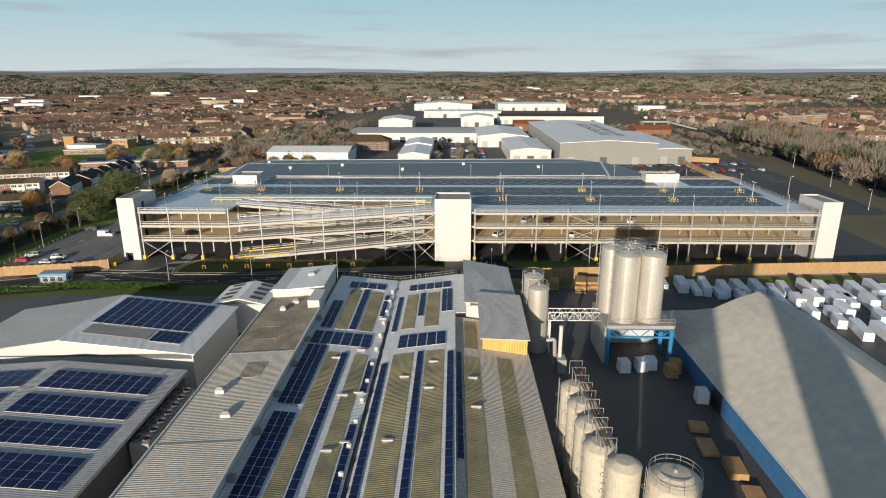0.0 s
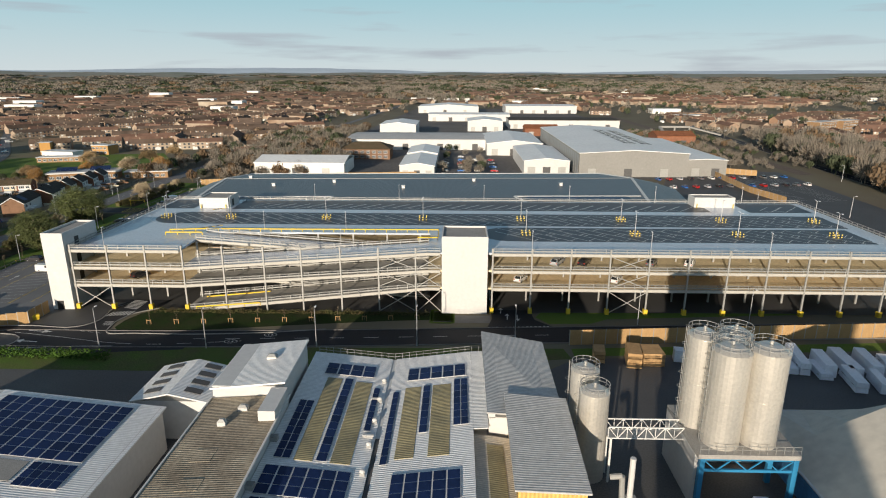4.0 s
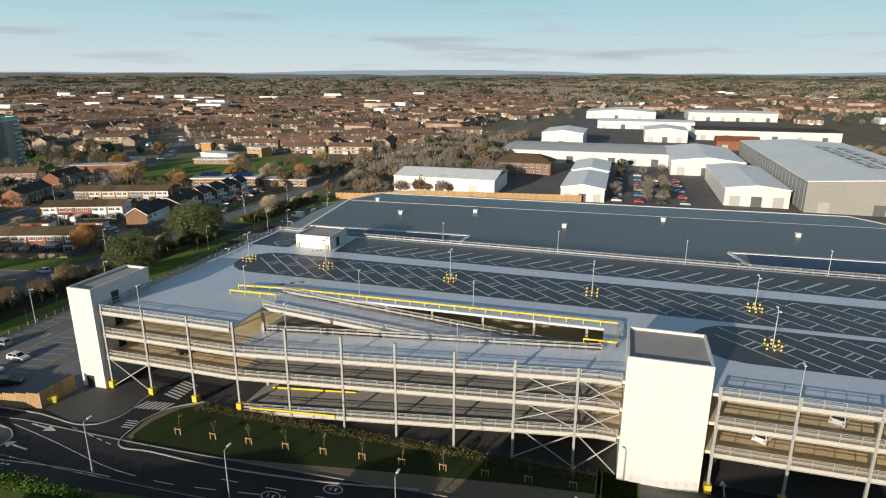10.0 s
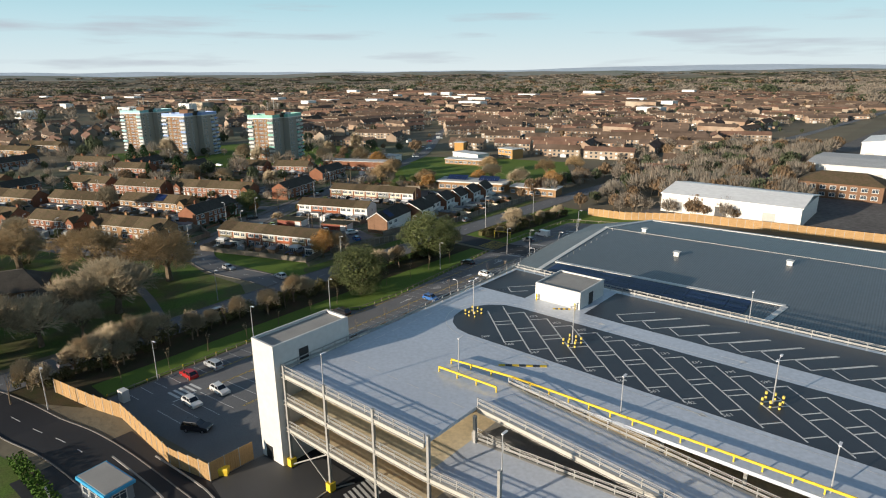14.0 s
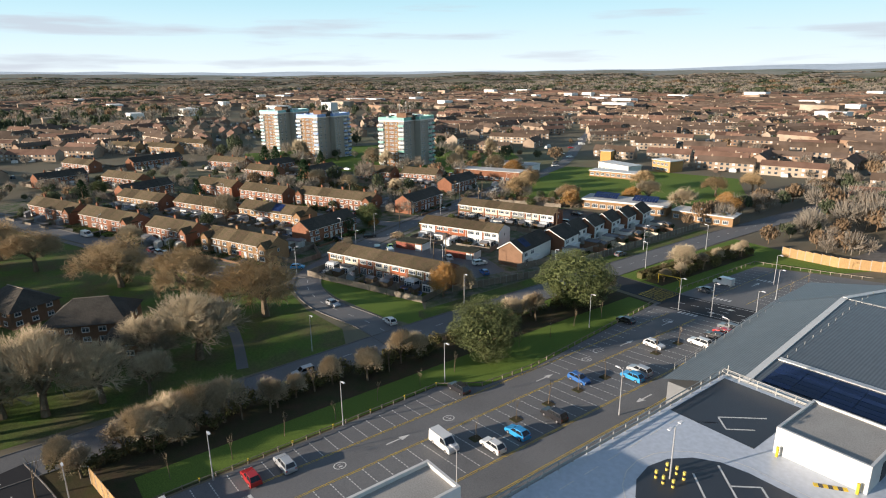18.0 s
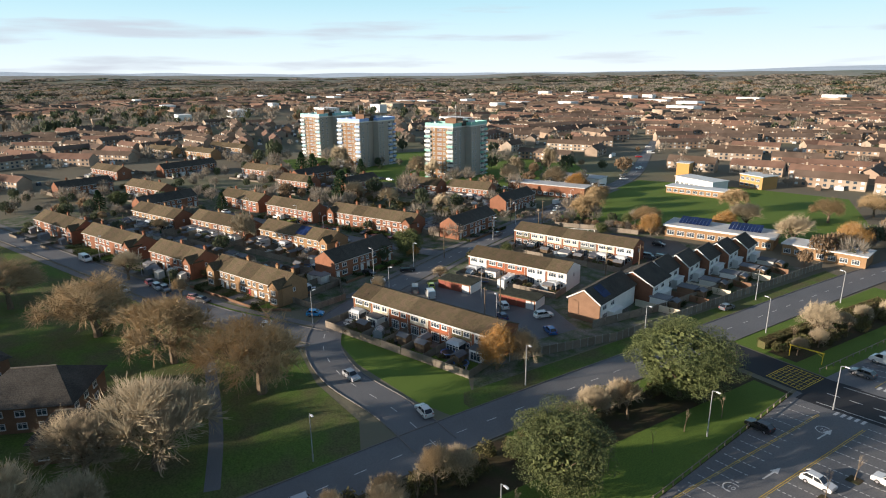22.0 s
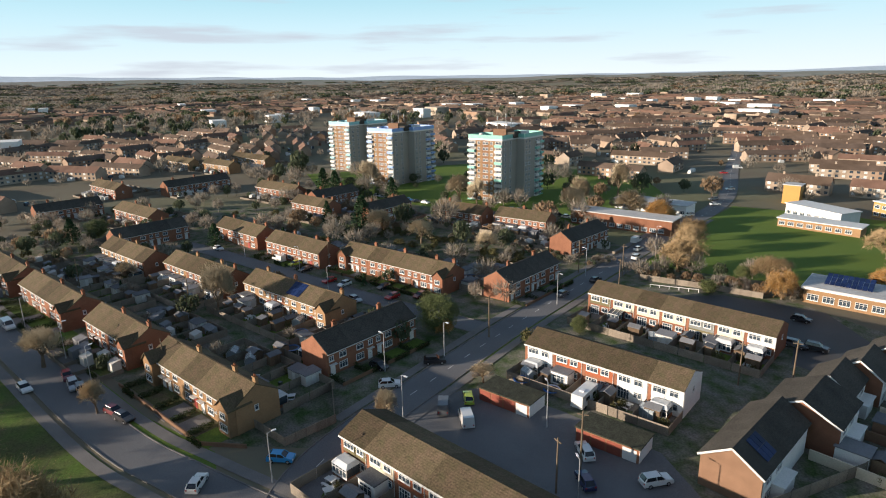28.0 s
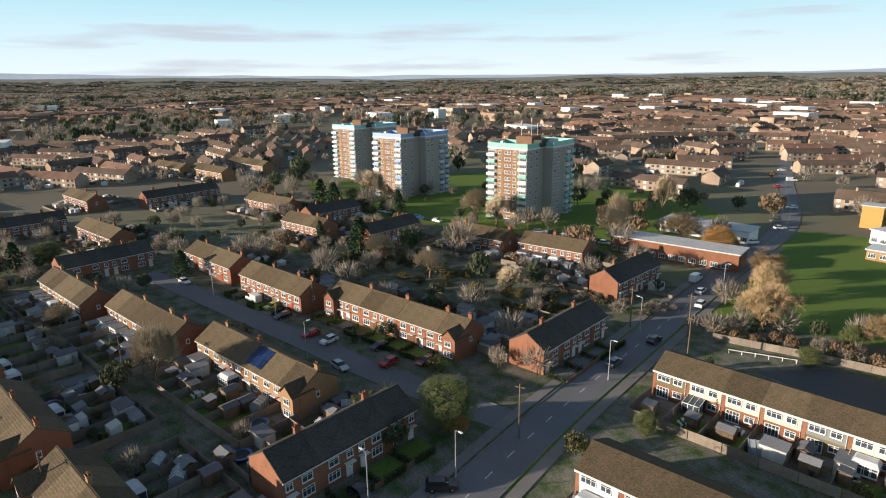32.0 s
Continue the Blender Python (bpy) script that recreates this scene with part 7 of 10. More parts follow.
# membrane hall
te = thing("membrane_hall", "broad storage hall with beige membrane roof and blue walls", "storage hall")
part("wall", Geo().box(46.6, -132, 0, 46.8, -44, 4.1).box(46.8, -44.2, 0, 77, -44, 4.1).box(76.8, -132, 0, 77, -44.2, 4.1), tent_blue, te)
g = Geo()
n = 8
prof = [(46.3 + 31 * i / n, 4.0 + 8.0 * (1 - abs(2 * i / n - 1) ** 1.25)) for i in range(n + 1)]
for (xa, za), (xb, zb) in zip(prof, prof[1:]):
    for ya, yb in ((-132, -110), (-110, -90), (-90, -70), (-70, -54)):
        g.face([(xa, ya, za), (xb, ya, zb), (xb, yb, zb), (xa, yb, za)])
    g.face([(xa, -54, za), (xb, -54, zb), (xb, -43.6, 4.0), (xa, -43.6, 4.0)])
part("roof", g, tent_fabric, te, "beige coated membrane", smooth=False)
# no opening is cut: a black panel stands for the doorway's inner shade
part("doorway", Geo().box(46.55, -77, 0, 46.62, -73.6, 3.6), black_paint, te, "black panel painted as the dark of an open doorway")
part("eaves_gutter", Geo().box(46.1, -132, 3.85, 46.5, -43.6, 4.05), white_trim, te)


def stack(x, y, w, d, h, rz, material, label, cat, rows=1):
    e = thing("timber_stack" if material is wood_new else "wrapped_stack", label, cat, pose(x, y, 0, 0, 0, rz), group="yard stacks")
    for k in range(rows):
        g = Geo()
        b = 0.06
        z0, z1 = 0.12 + k * h / rows, (k + 1) * h / rows - 0.03
        g.hexa(((-w / 2, -d / 2, z0), (w / 2, -d / 2, z0), (w / 2, d / 2, z0), (-w / 2, d / 2, z0)), ((-w / 2 + b, -d / 2 + b, z1), (w / 2 - b, -d / 2 + b, z1), (w / 2 - b, d / 2 - b, z1), (-w / 2 + b, d / 2 - b, z1)))
        part("pack", g, material, e)
        part("bearer", Geo().box(-w / 2, -d * 0.35, z0 - 0.12, w / 2, -d * 0.25, z0).box(-w / 2, d * 0.25, z0 - 0.12, w / 2, d * 0.35, z0), timber_grey, e)
    return e


rs = random.Random(3)
for x, y, L in ((45, -20, 2), (48.5, -22.5, 9), (52, -20, 8), (54, -19, 6), (57, -18, 5), (61, -20, 7), (64, -21, 9), (66.5, -21, 9), (70, -23, 7), (74, -22, 9), (78, -22, 8), (82, -23, 8), (86, -21, 9), (90, -22, 8), (94, -22, 9), (98, -23, 9), (102, -22, 9), (106, -22, 9),
                (79, -34, 5), (83, -36, 6), (87, -38, 5), (91, -36, 6), (95, -40, 5), (88, -46, 8), (92, -47, 8), (96, -47, 8), (100, -46, 7), (99, -35, 5), (103, -34, 6), (104, -44, 6), (68.3, -24, 6), (72, -28, 7), (76, -29, 6), (80, -28, 6), (84, -30, 5), (88, -29, 6), (92, -29, 6), (96, -29, 7), (100, -30, 6), (104, -28, 6), (110, -22, 9), (109, -30, 7), (86, -42, 4), (108, -40, 6)):
    stack(x + rs.uniform(-0.4, 0.4), y + rs.uniform(-0.6, 0.6), rs.uniform(1.5, 2.4), L, rs.choice((1.3, 2.0, 2.4)), rs.uniform(-14, -6), wrap, "long stack of timber in white plastic wrap", "wrapped timber", rs.choice((1, 2)))
for x, y, w, d, h in ((29.9, -20, 2.2, 3.4, 2.4), (36, -21.2, 2.6, 5.0, 3.0), (39.4, -20.6, 4.0, 4.4, 2.6), (43.2, -64.5, 2, 2.4, 2.2), (44.4, -63.0, 2, 2, 2.4), (41, -86, 2.4, 4, 0.6), (42.6, -91, 2.4, 4, 1.1), (41.6, -81, 2.6, 2.4, 0.8), (43, -96, 2.4, 3.4, 0.5)):
    stack(x, y, w, d, h, rs.uniform(-10, 0), wood_new, "stack of sawn timber boards on bearers", "timber stack", 3 if h > 1.5 else 1)
for x, y in ((35.4, -62.8), (38.6, -62.4), (40.4, -61.8), (45.2, -73)):
    stack(x, y, 1.9, 2.2, 2.2, rs.uniform(-10, 10), wrap, "white wrapped pallet load in the yard", "wrapped pallet", 1)


# timber acoustic fences of separate panels
def panel_fence(pts, h, material, label, step=2.4, group="panel fences", post=galv):
    e = thing("timber_fence", label, "fence", group=group)
    key = ("fp", h, material.name, step)
    if key not in MESH:
        g = Geo()
        nb = 6 if step < 3 else 5
        front = []
        for i in range(nb):
            a, b, dy = 0.06 + (step - 0.12) * i / nb, 0.06 + (step - 0.12) * (i + 1) / nb, 0.012 * (i % 2)
            front += [(a, -0.012), (a + 0.02, -0.04 + dy), (b - 0.02, -0.04 + dy), (b, -0.012)]
        ring = front[::1] + [(step - 0.06, 0.02), (0.06, 0.02)]
        g.v = [(x, y, 0.04) for x, y in ring] + [(x, y, h) for x, y in ring]
        k = len(ring)
        g.f = [(i, (i + 1) % k, k + (i + 1) % k, k + i) for i in range(k)] + [tuple(range(k, 2 * k))]
        g.m = [0] * len(g.f)
        MESH[key] = (g.mesh("fence_panel", material), Geo().box(-0.06, -0.07, -0.6, 0.06, 0.07, h + 0.06).mesh("post", post))
    for (xa, ya), (xb, yb) in zip(pts, pts[1:]):
        L = math.hypot(xb - xa, yb - ya)
        n = max(1, round(L / step))
        a = math.degrees(math.atan2(yb - ya, xb - xa))
        for i in range(n):
            x, y = xa + (xb - xa) * i / n, ya + (yb - ya) * i / n
            m = pose(x, y, gz(x), 0, 0, a) @ Matrix.Diagonal((L / n / step, 1, 1, 1))
            part("fence_panel", MESH[key][0], None, e).matrix_basis = m
            if step < 3:
                part("post", MESH[key][1], None, e).matrix_basis = pose(x, y, gz(x), 0, 0, a)
    return e


panel_fence([(25.5, -13.9), (76, -9.6), (150, -4)], 3.2, timber, "tall orange-brown timber acoustic fence", 2.4)
panel_fence([(-137.5, -9.0), (-118, -5.6), (-97, -7.6), (-88.4, -6.4), (-88.2, 0.0)], 2.8, timber, "tall pale timber fence round the small car park", 2.4)
panel_fence([(-127, 176), (-110, 171.5), (-88, 175), (-40, 181), (-18, 184)], 3.0, timber, "long pale timber fence behind the warehouse", 2.6)
panel_fence([(70, 205), (139.4, 207), (160, 195)], 3.0, timber, "pale timber fence before the beige warehouse", 2.6)
panel_fence([(138, 205), (135.2, 149.2), (139.2, 124.9)], 2.8, timber, "pale timber fence between the east car parks", 2.6)


# ---------------------------------------------------------------- vehicles
tyre_mat = mat("tyre_rubber", (0.02, 0.02, 0.02), 0.85, var=0.2)
rim_mat = mat("wheel_rim", (0.5, 0.5, 0.52), 0.35, 0.8, var=0.1)
car_glass = mat("car_glass", (0.015, 0.018, 0.022), 0.08, var=0.1, spec=0.8)
light_red = mat("tail_light", (0.35, 0.02, 0.015), 0.3, var=0.1)
PAINT = {}
for nm, c in (("white", (0.72, 0.72, 0.7)), ("silver", (0.42, 0.44, 0.46)), ("black", (0.02, 0.02, 0.024)), ("blue", (0.03, 0.13, 0.38)), ("bright blue", (0.03, 0.3, 0.62)), ("red", (0.42, 0.02, 0.02)), ("dark red", (0.16, 0.02, 0.025)), ("grey", (0.13, 0.14, 0.15)), ("lime", (0.42, 0.5, 0.05)), ("navy", (0.02, 0.03, 0.1))):
    PAINT[nm] = mat("paint_" + nm.replace(" ", "_"), c, 0.28, 0.15, var=0.06, bump=0.0, coat=0.7)
SHAPES = {   # side profiles: body outline, roof line (x, z)
    "hatchback": (4.1, 1.75, [(-2.05, 0.3), (2.0, 0.3), (2.05, 0.62), (1.95, 0.82), (0.95, 0.98), (-1.95, 1.0), (-2.05, 0.8)], [(0.95, 0.97), (0.3, 1.46), (-1.4, 1.48), (-1.95, 0.99)]),
    "estate": (4.5, 1.8, [(-2.25, 0.32), (2.2, 0.32), (2.25, 0.68), (2.1, 0.92), (1.0, 1.08), (-2.1, 1.1), (-2.25, 0.85)], [(1.0, 1.07), (0.4, 1.62), (-1.8, 1.64), (-2.15, 1.09)]),
    "van": (5.1, 1.95, [(-2.55, 0.35), (2.5, 0.35), (2.55, 0.8), (2.3, 1.15), (1.7, 1.3), (0.9, 2.15), (-2.5, 2.2), (-2.55, 1.0)], [(1.66, 1.32), (0.98, 2.0), (0.25, 2.02), (0.25, 1.32)]),
}


def car(kind, colour, m, label, plain=False):
    L, W, body, roof = SHAPES[kind]
    e = thing("van" if kind == "van" else "car", label, "van" if kind == "van" else "car", m, group="vehicles")

    def loft(pts, w0, w1, zb, zt):
        g = Geo()
        f = lambda z: w0 + (w1 - w0) * max(0, min(1, (z - zb) / (zt - zb)))
        a = [(x, -f(z) / 2, z) for x, z in pts]
        b = [(x, f(z) / 2, z) for x, z in pts]
        g.face(a[::1])
        g.face(b[::-1])
        for i in range(len(pts)):
            j = (i + 1) % len(pts)
            g.face([a[j], a[i], b[i], b[j]])
        return g
    top = max(z for _, z in body)
    part("body", loft(body, W, W * 0.9, 0.6, top), PAINT[colour], e)
    if kind == "van":
        part("side_glass", loft(roof, W * 0.99, W * 0.93, 1.3, 2.0), car_glass, e)
        part("windscreen", Geo().hexa(((1.72, -0.8, 1.28), (1.76, -0.8, 1.3), (1.76, 0.8, 1.3), (1.72, 0.8, 1.28)), ((0.96, -0.72, 2.1), (1.0, -0.72, 2.12), (1.0, 0.72, 2.12), (0.96, 0.72, 2.1))), car_glass, e)
    else:
        zb, zt = roof[0][1], roof[1][1]
        part("cabin_glass", loft(roof, W * 0.88, W * 0.72, zb, zt), car_glass, e)
        (xa, za), (xb, zb2) = roof[1], roof[2]
        w = W * 0.37
        part("roof_panel", Geo().hexa(((xb, -w, zb2 - 0.03), (xa, -w, za - 0.03), (xa, w, za - 0.03), (xb, w, zb2 - 0.03)), ((xb + 0.05, -w * 0.94, zb2 + 0.04), (xa - 0.1, -w * 0.94, za + 0.04), (xa - 0.1, w * 0.94, za + 0.04), (xb + 0.05, w * 0.94, zb2 + 0.04))), PAINT[colour], e)
        g = Geo()
        for s in (-1, 1):
            g.bar((roof[0][0], s * W * 0.43, roof[0][1]), (roof[1][0], s * W * 0.365, roof[1][1]), 0.07)
            g.bar((roof[3][0], s * W * 0.43, roof[3][1]), (roof[2][0], s * W * 0.365, roof[2][1]), 0.12)
            g.bar((-0.35, s * W * 0.435, 1.0), (-0.4, s * W * 0.37, zt), 0.08)
        if not plain:
            part("pillar_frame", g, PAINT[colour], e)
    for x in (-L * 0.3, L * 0.31):
        for s in (-1, 1):
            g = Geo().tube((x, s * (W / 2 - 0.2), 0.32), (x, s * (W / 2 + 0.01), 0.32), 0.32, 0.32, 14)
            g.tube((x, s * (W / 2), 0.32), (x, s * (W / 2 + 0.02), 0.32), 0.2, 0.18, 10, 1)
            part("wheel", g, [tyre_mat, rim_mat], e)
    for s in (() if plain else (-1, 1)):
        part("headlight", Geo().box(L / 2 - 0.22, s * W * 0.36 - 0.16, 0.62, L / 2 + 0.0, s * W * 0.36 + 0.16, 0.76), lens_mat, e)
        part("tail_light", Geo().box(-L / 2 - 0.01, s * W * 0.38 - 0.12, 0.72, -L / 2 + 0.12, s * W * 0.38 + 0.12, 0.92), light_red, e)
    return e


def put_car(kind, colour, x, y, rz, state="parked on asphalt", z=None):
    m = pose(x, y, gz(x) + 0.05 if z is None else z, 0, 0, rz)
    plain = x < -226 or y > 185
    return place(("car", kind, colour, state, plain), lambda mm: car(kind, colour, mm, f"{colour} {'panel van' if kind == 'van' else kind + ' car'} {state}", plain), m)


LOT = "parked in a marked bay"
for k, c, x, y, a in (("van", "white", -112, 34.1, 0), ("hatchback", "white", -106.5, 39.0, 180), ("hatchback", "bright blue", -106.7, 44.2, 180), ("estate", "black", -106.6, 52.2, 180), ("hatchback", "blue", -112.6, 65.3, 0), ("estate", "silver", -107.1, 75.5, 180), ("hatchback", "bright blue", -106.5, 72.6, 180),
                      ("hatchback", "white", -112.5, 88.1, 0), ("estate", "white", -106.7, 95.0, 180), ("hatchback", "black", -106.5, 100.4, 180), ("hatchback", "red", -106.3, 103.4, 180), ("estate", "grey", -106.8, 106.6, 180), ("estate", "black", -124.9, 47.4, 180), ("hatchback", "black", -125.3, 96.3, 180),
                      ("van", "white", -124.4, 137.1, 180), ("hatchback", "grey", -124.6, 128.5, 180), ("hatchback", "red", -123.6, 8.9, 180), ("estate", "silver", -123.5, 13.9, 180), ("hatchback", "white", -112.0, 8.6, 0), ("hatchback", "white", -111.9, 3.4, 0), ("estate", "black", -103, -0.5, 30)):
    put_car(k, c, x, y, a, LOT)
for k, c, x, y, a in (("estate", "silver", -146.9, -3.2, 88), ("estate", "silver", -148.4, 28.4, 268), ("hatchback", "white", -159, 54.6, 175), ("hatchback", "silver", -177.2, 49.6, 5), ("hatchback", "white", -210.5, 43.6, 150),
                      ("hatchback", "bright blue", -210.6, 55.4, 55), ("hatchback", "white", -223.2, 78.4, 68), ("hatchback", "lime", -211.6, 88.4, 155), ("van", "grey", -211.2, 83.2, 150), ("van", "white", -205.9, 84.6, 160), ("estate", "white", -189.4, 95.4, 158), ("hatchback", "navy", -184.1, 90.9, 160), ("estate", "white", -179.3, 99.3, 75),
                      ("hatchback", "dark red", -257.6, 25.8, 10), ("estate", "silver", -252.6, 27.0, 10), ("estate", "grey", -249.6, 28.4, 10), ("hatchback", "dark red", -238.4, 33.6, 30), ("hatchback", "black", -235.2, 35.0, 30), ("van", "white", -294, 12.2, 20), ("hatchback", "white", -256.1, 19.0, 20),
                      ("estate", "black", -227.4, 90.0, 66), ("hatchback", "red", -265.5, 97.6, 290), ("hatchback", "grey", -244.6, 136.2, 110), ("hatchback", "black", -248.6, 150.8, 110), ("estate", "grey", -196.3, 157.2, 20), ("estate", "black", -193.2, 159.4, 20), ("hatchback", "black", -203.7, 171.1, 20), ("hatchback", "white", -265, 183.6, 110),
                      ("van", "white", -272.4, 190.2, 110), ("estate", "white", -258.4, 176.2, 110), ("hatchback", "blue", -171.9, 94.6, 160), ("hatchback", "grey", -158.4, 138.6, 90), ("hatchback", "black", -231.0, 79.6, 20), ("hatchback", "red", -286.5, 87.6, 290), ("hatchback", "silver", -268.6, 88.6, 15), ("hatchback", "white", -281.4, 90.2, 295), ("van", "white", -315, 80.5, 200),
                      ("hatchback", "lime", -307.7, 83.6, 290), ("hatchback", "dark red", -262.6, 104.2, 290), ("hatchback", "black", -273.5, 98.6, 290), ("estate", "white", -251.4, 93.4, 15), ("hatchback", "white", -339, 66, 20), ("hatchback", "black", -300, 84.6, 290), ("estate", "silver", -246.8, 44.2, 110), ("estate", "grey", -328, 13, 200),
                      ("hatchback", "white", -298, 262, 66), ("hatchback", "grey", -306, 271, 246), ("hatchback", "white", -318, 298, 235), ("hatchback", "silver", -331, 305, 55), ("estate", "white", -290, 236, 250), ("van", "white", -360, 360, 55), ("hatchback", "red", -352, 338, 55), ("hatchback", "white", -385, 388, 55)):
    put_car(k, c, x, y, a, "parked on the street")
# cars by the tower blocks and on the lower parking decks
for i in range(14):
    put_car(("hatchback", "estate", "van")[i % 3 if i % 5 else 0], ("white", "silver", "grey", "white", "blue", "black")[i % 6], -398 + (i % 7) * 4.6 + (i // 7) * 62, 148 + (i % 7) * 2.0 + (i // 7) * 36, 20 + (i % 3) * 35, "parked by the tower blocks")
for i, x in enumerate((17.5, 25.5, 31.5, 39.0, 46.5, 55.0, -69.5)):
    put_car(("hatchback", "estate")[i % 2], ("white", "silver", "black", "white", "grey", "white", "black")[i], x * 1.015, 7.5, 60, "parked on the middle deck", z=LV[2 if i % 3 else 1] * 0.924 + 0.02)
# far rows on the east car park and by the industrial units
for i in range(26):
    put_car("hatchback", ("white", "grey", "black", "silver", "red", "blue")[(i * 5) % 6], 104 + (i % 13) * 5.6, 158 + (i // 13) * 22 + (i % 13) * 0.8, 95, "parked on the far asphalt", z=0.05)
for i in range(22):
    put_car("hatchback", ("white", "red", "black", "silver", "grey", "blue")[(i * 7) % 6], -4 + (i % 4) * 9.0, 190 + (i // 4) * 14, 0, "parked between the industrial units", z=0.05)

mh = thing("motorhome", "white motorhome parked in a garden", "motorhome", pose(-200.8, 105.4, gz(-200), 0, 0, 112))
part("body", Geo().hexa(((-3.2, -1.1, 0.5), (3.2, -1.1, 0.5), (3.2, 1.1, 0.5), (-3.2, 1.1, 0.5)), ((-3.1, -1.05, 2.8), (2.6, -1.05, 2.9), (2.6, 1.05, 2.9), (-3.1, 1.05, 2.8))), PAINT["white"], mh)
part("window", Geo().box(-1.8, -1.13, 1.5, -0.6, 1.13, 2.1).box(0.6, -1.13, 1.5, 1.6, 1.13, 2.1), car_glass, mh)
part("roof_hatch", Geo().box(-1.5, -0.4, 2.85, -0.7, 0.4, 3.0), lens_mat, mh)
for x in (-1.9, 2.1):
    for s in (-1, 1):
        part("wheel", Geo().tube((x, s * 0.85, 0.35), (x, s * 1.1, 0.35), 0.35, 0.35, 12), tyre_mat, mh)

# ---------------------------------------------------------------- surface car park
g = Geo()
zc = 0.05
y = -1.0
while y < 110:
    dashes([(-115.2, y), (-104.2, y)], 0.16, zc, 0.45, 0.28, g)
    xf = -127.6 if y < 46 else (-122.0 - (y - 63) * 0.12 if y > 64 else None)
    if xf:
        dashes([(xf + 0.3, y), (xf + 5.2, y)], 0.16, zc, 0.45, 0.28, g)
    y += 2.55
y = 128
while y < 158:
    dashes([(-126.5, y), (-121.5, y)], 0.16, zc, 0.45, 0.28, g)
    dashes([(-112, y), (-102, y)], 0.16, zc, 0.45, 0.28, g)
    y += 2.55
for x, y, s in ((-118.5, 28, 1), (-118, 60, 1), (-117.6, 84, 1), (-100.8, 70, -1), (-100.4, 96, -1), (-118.4, 100, 1), (-116, 2, 1), (-118.4, 140, 1)):
    ribbon([(x, y), (x, y + s * 2.6)], 0.25, zc, g)
    g.face([(x - 0.6, y + s * 2.6, zc), (x + 0.6, y + s * 2.6, zc), (x, y + s * 4.4, zc)])
for i in range(5):
    ribbon([(-120.5, 3.4 + i * 1.0), (-116.5, 3.4 + i * 1.0)], 0.5, zc, g)
for x, y in ((-118.4, 40), (-118, 74), (-100.6, 84), (-118.3, 20)):
    for i in range(12):
        a, b = 2 * math.pi * i / 12, 2 * math.pi * (i + 1) / 12
        ribbon([(x + 0.9 * math.cos(a), y + 0.9 * math.sin(a)), (x + 0.9 * math.cos(b), y + 0.9 * math.sin(b))], 0.16, zc, g)
    ribbon([(x - 0.35, y - 0.3), (x - 0.35, y + 0.3)], 0.12, zc, g)
    ribbon([(x + 0.3, y - 0.3), (x + 0.3, y + 0.3)], 0.3, zc, g)
for ya, yb in ((112.0, 112.4), (121.2, 121.0)):
    ribbon([(-124.5, ya), (-98, yb)], 0.14, zc, g)
dashes([(-125, 116.6), (-98, 116.8)], 0.16, zc, 2.0, 1.6, g)
for x, y, s in ((-112, 114.5, -1), (-104, 114.5, -1), (-116, 119, 1), (-107, 119, 1)):
    ribbon([(x, y), (x + s * 2.6, y)], 0.22, zc, g)
    g.face([(x + s * 2.6, y - s * 0.6, zc), (x + s * 4.2, y, zc), (x + s * 2.6, y + s * 0.6, zc)])
for x, y in ((-120.5, 109.6), (-120.4, 124.4), (-120.2, 146.2), (-103.4, 109.6)):
    for i in range(5):
        ribbon([(x + i * 1.0, y), (x + i * 1.0, y + 1.4)], 0.5, zc, g)
solid("bay_marking", drape(g), white_paint, "dotted white bay lines and arrows on the asphalt", "bay marking", kind="structure")
g = Geo()
for x in (-122.2, -115.6, -104.0, -98.4):
    ribbon([(x, 8), (x, 108)], 0.09, zc, g)
    ribbon([(x + 0.3, 8), (x + 0.3, 108)], 0.07, zc, g)
for x in (-121.0, -112.4):
    ribbon([(x, 125), (x, 159)], 0.09, zc, g)
solid("yellow_line", drape(g), yellow_paint, "thin yellow edge lines on the car park", "bay marking", kind="structure")
g = Geo()
for i in range(8):
    dashes([(-134.2 + i * 0.8, 114.6), (-134.2 + i * 0.8 + 0.01, 121.8)], 0.1, 0.062, 9, 1, g)
    ribbon([(-134.4, 114.8 + i * 1.0), (-128.4, 114.2 + i * 1.1)], 0.12, 0.062, g)
ribbon([(-134.6, 114.4), (-128.2, 114.4), (-128.2, 121.9), (-134.6, 121.9), (-134.6, 114.4)], 0.16, 0.064, g)
solid("box_junction", drape(g), yellow_paint, "yellow box junction hatching at the entry", "road marking", kind="structure")
cu = bpy.data.curves.new("stop_lettering", "FONT")
cu.body, cu.size = "STOP", 1.5
so = bpy.data.objects.new("stop_lettering", cu)
scene.collection.objects.link(so)
so.data.materials.append(white_paint)
so.matrix_world = pose(-126.6, 119.2, gz(-127) + 0.075, 0, 0, -90)
for x, y in ((-119.2, 103.4), (-119.0, 78.9)):
    rd = Geo()
    ribbon([(1.05 * math.cos(k * math.pi / 12), 1.05 * math.sin(k * math.pi / 12)) for k in range(25)], 0.16, 0.0, rd)
    ro = solid("speed_roundel", rd, white_paint, "white ring of a painted speed limit", "road marking", kind="structure")
    ro.matrix_world = pose(x, y, gz(x) + 0.068)
    cu = bpy.data.curves.new("limit_figures", "FONT")
    cu.body, cu.size, cu.align_x, cu.align_y = "10", 1.1, "CENTER", "CENTER"
    lf = bpy.data.objects.new("limit_figures", cu)
    scene.collection.objects.link(lf)
    cu.materials.append(white_paint)
    lf.matrix_world = pose(x, y, gz(x) + 0.072, 0, 0, 0)
    tagged(lf, "white painted figures of a speed limit", "road marking", kind="structure")
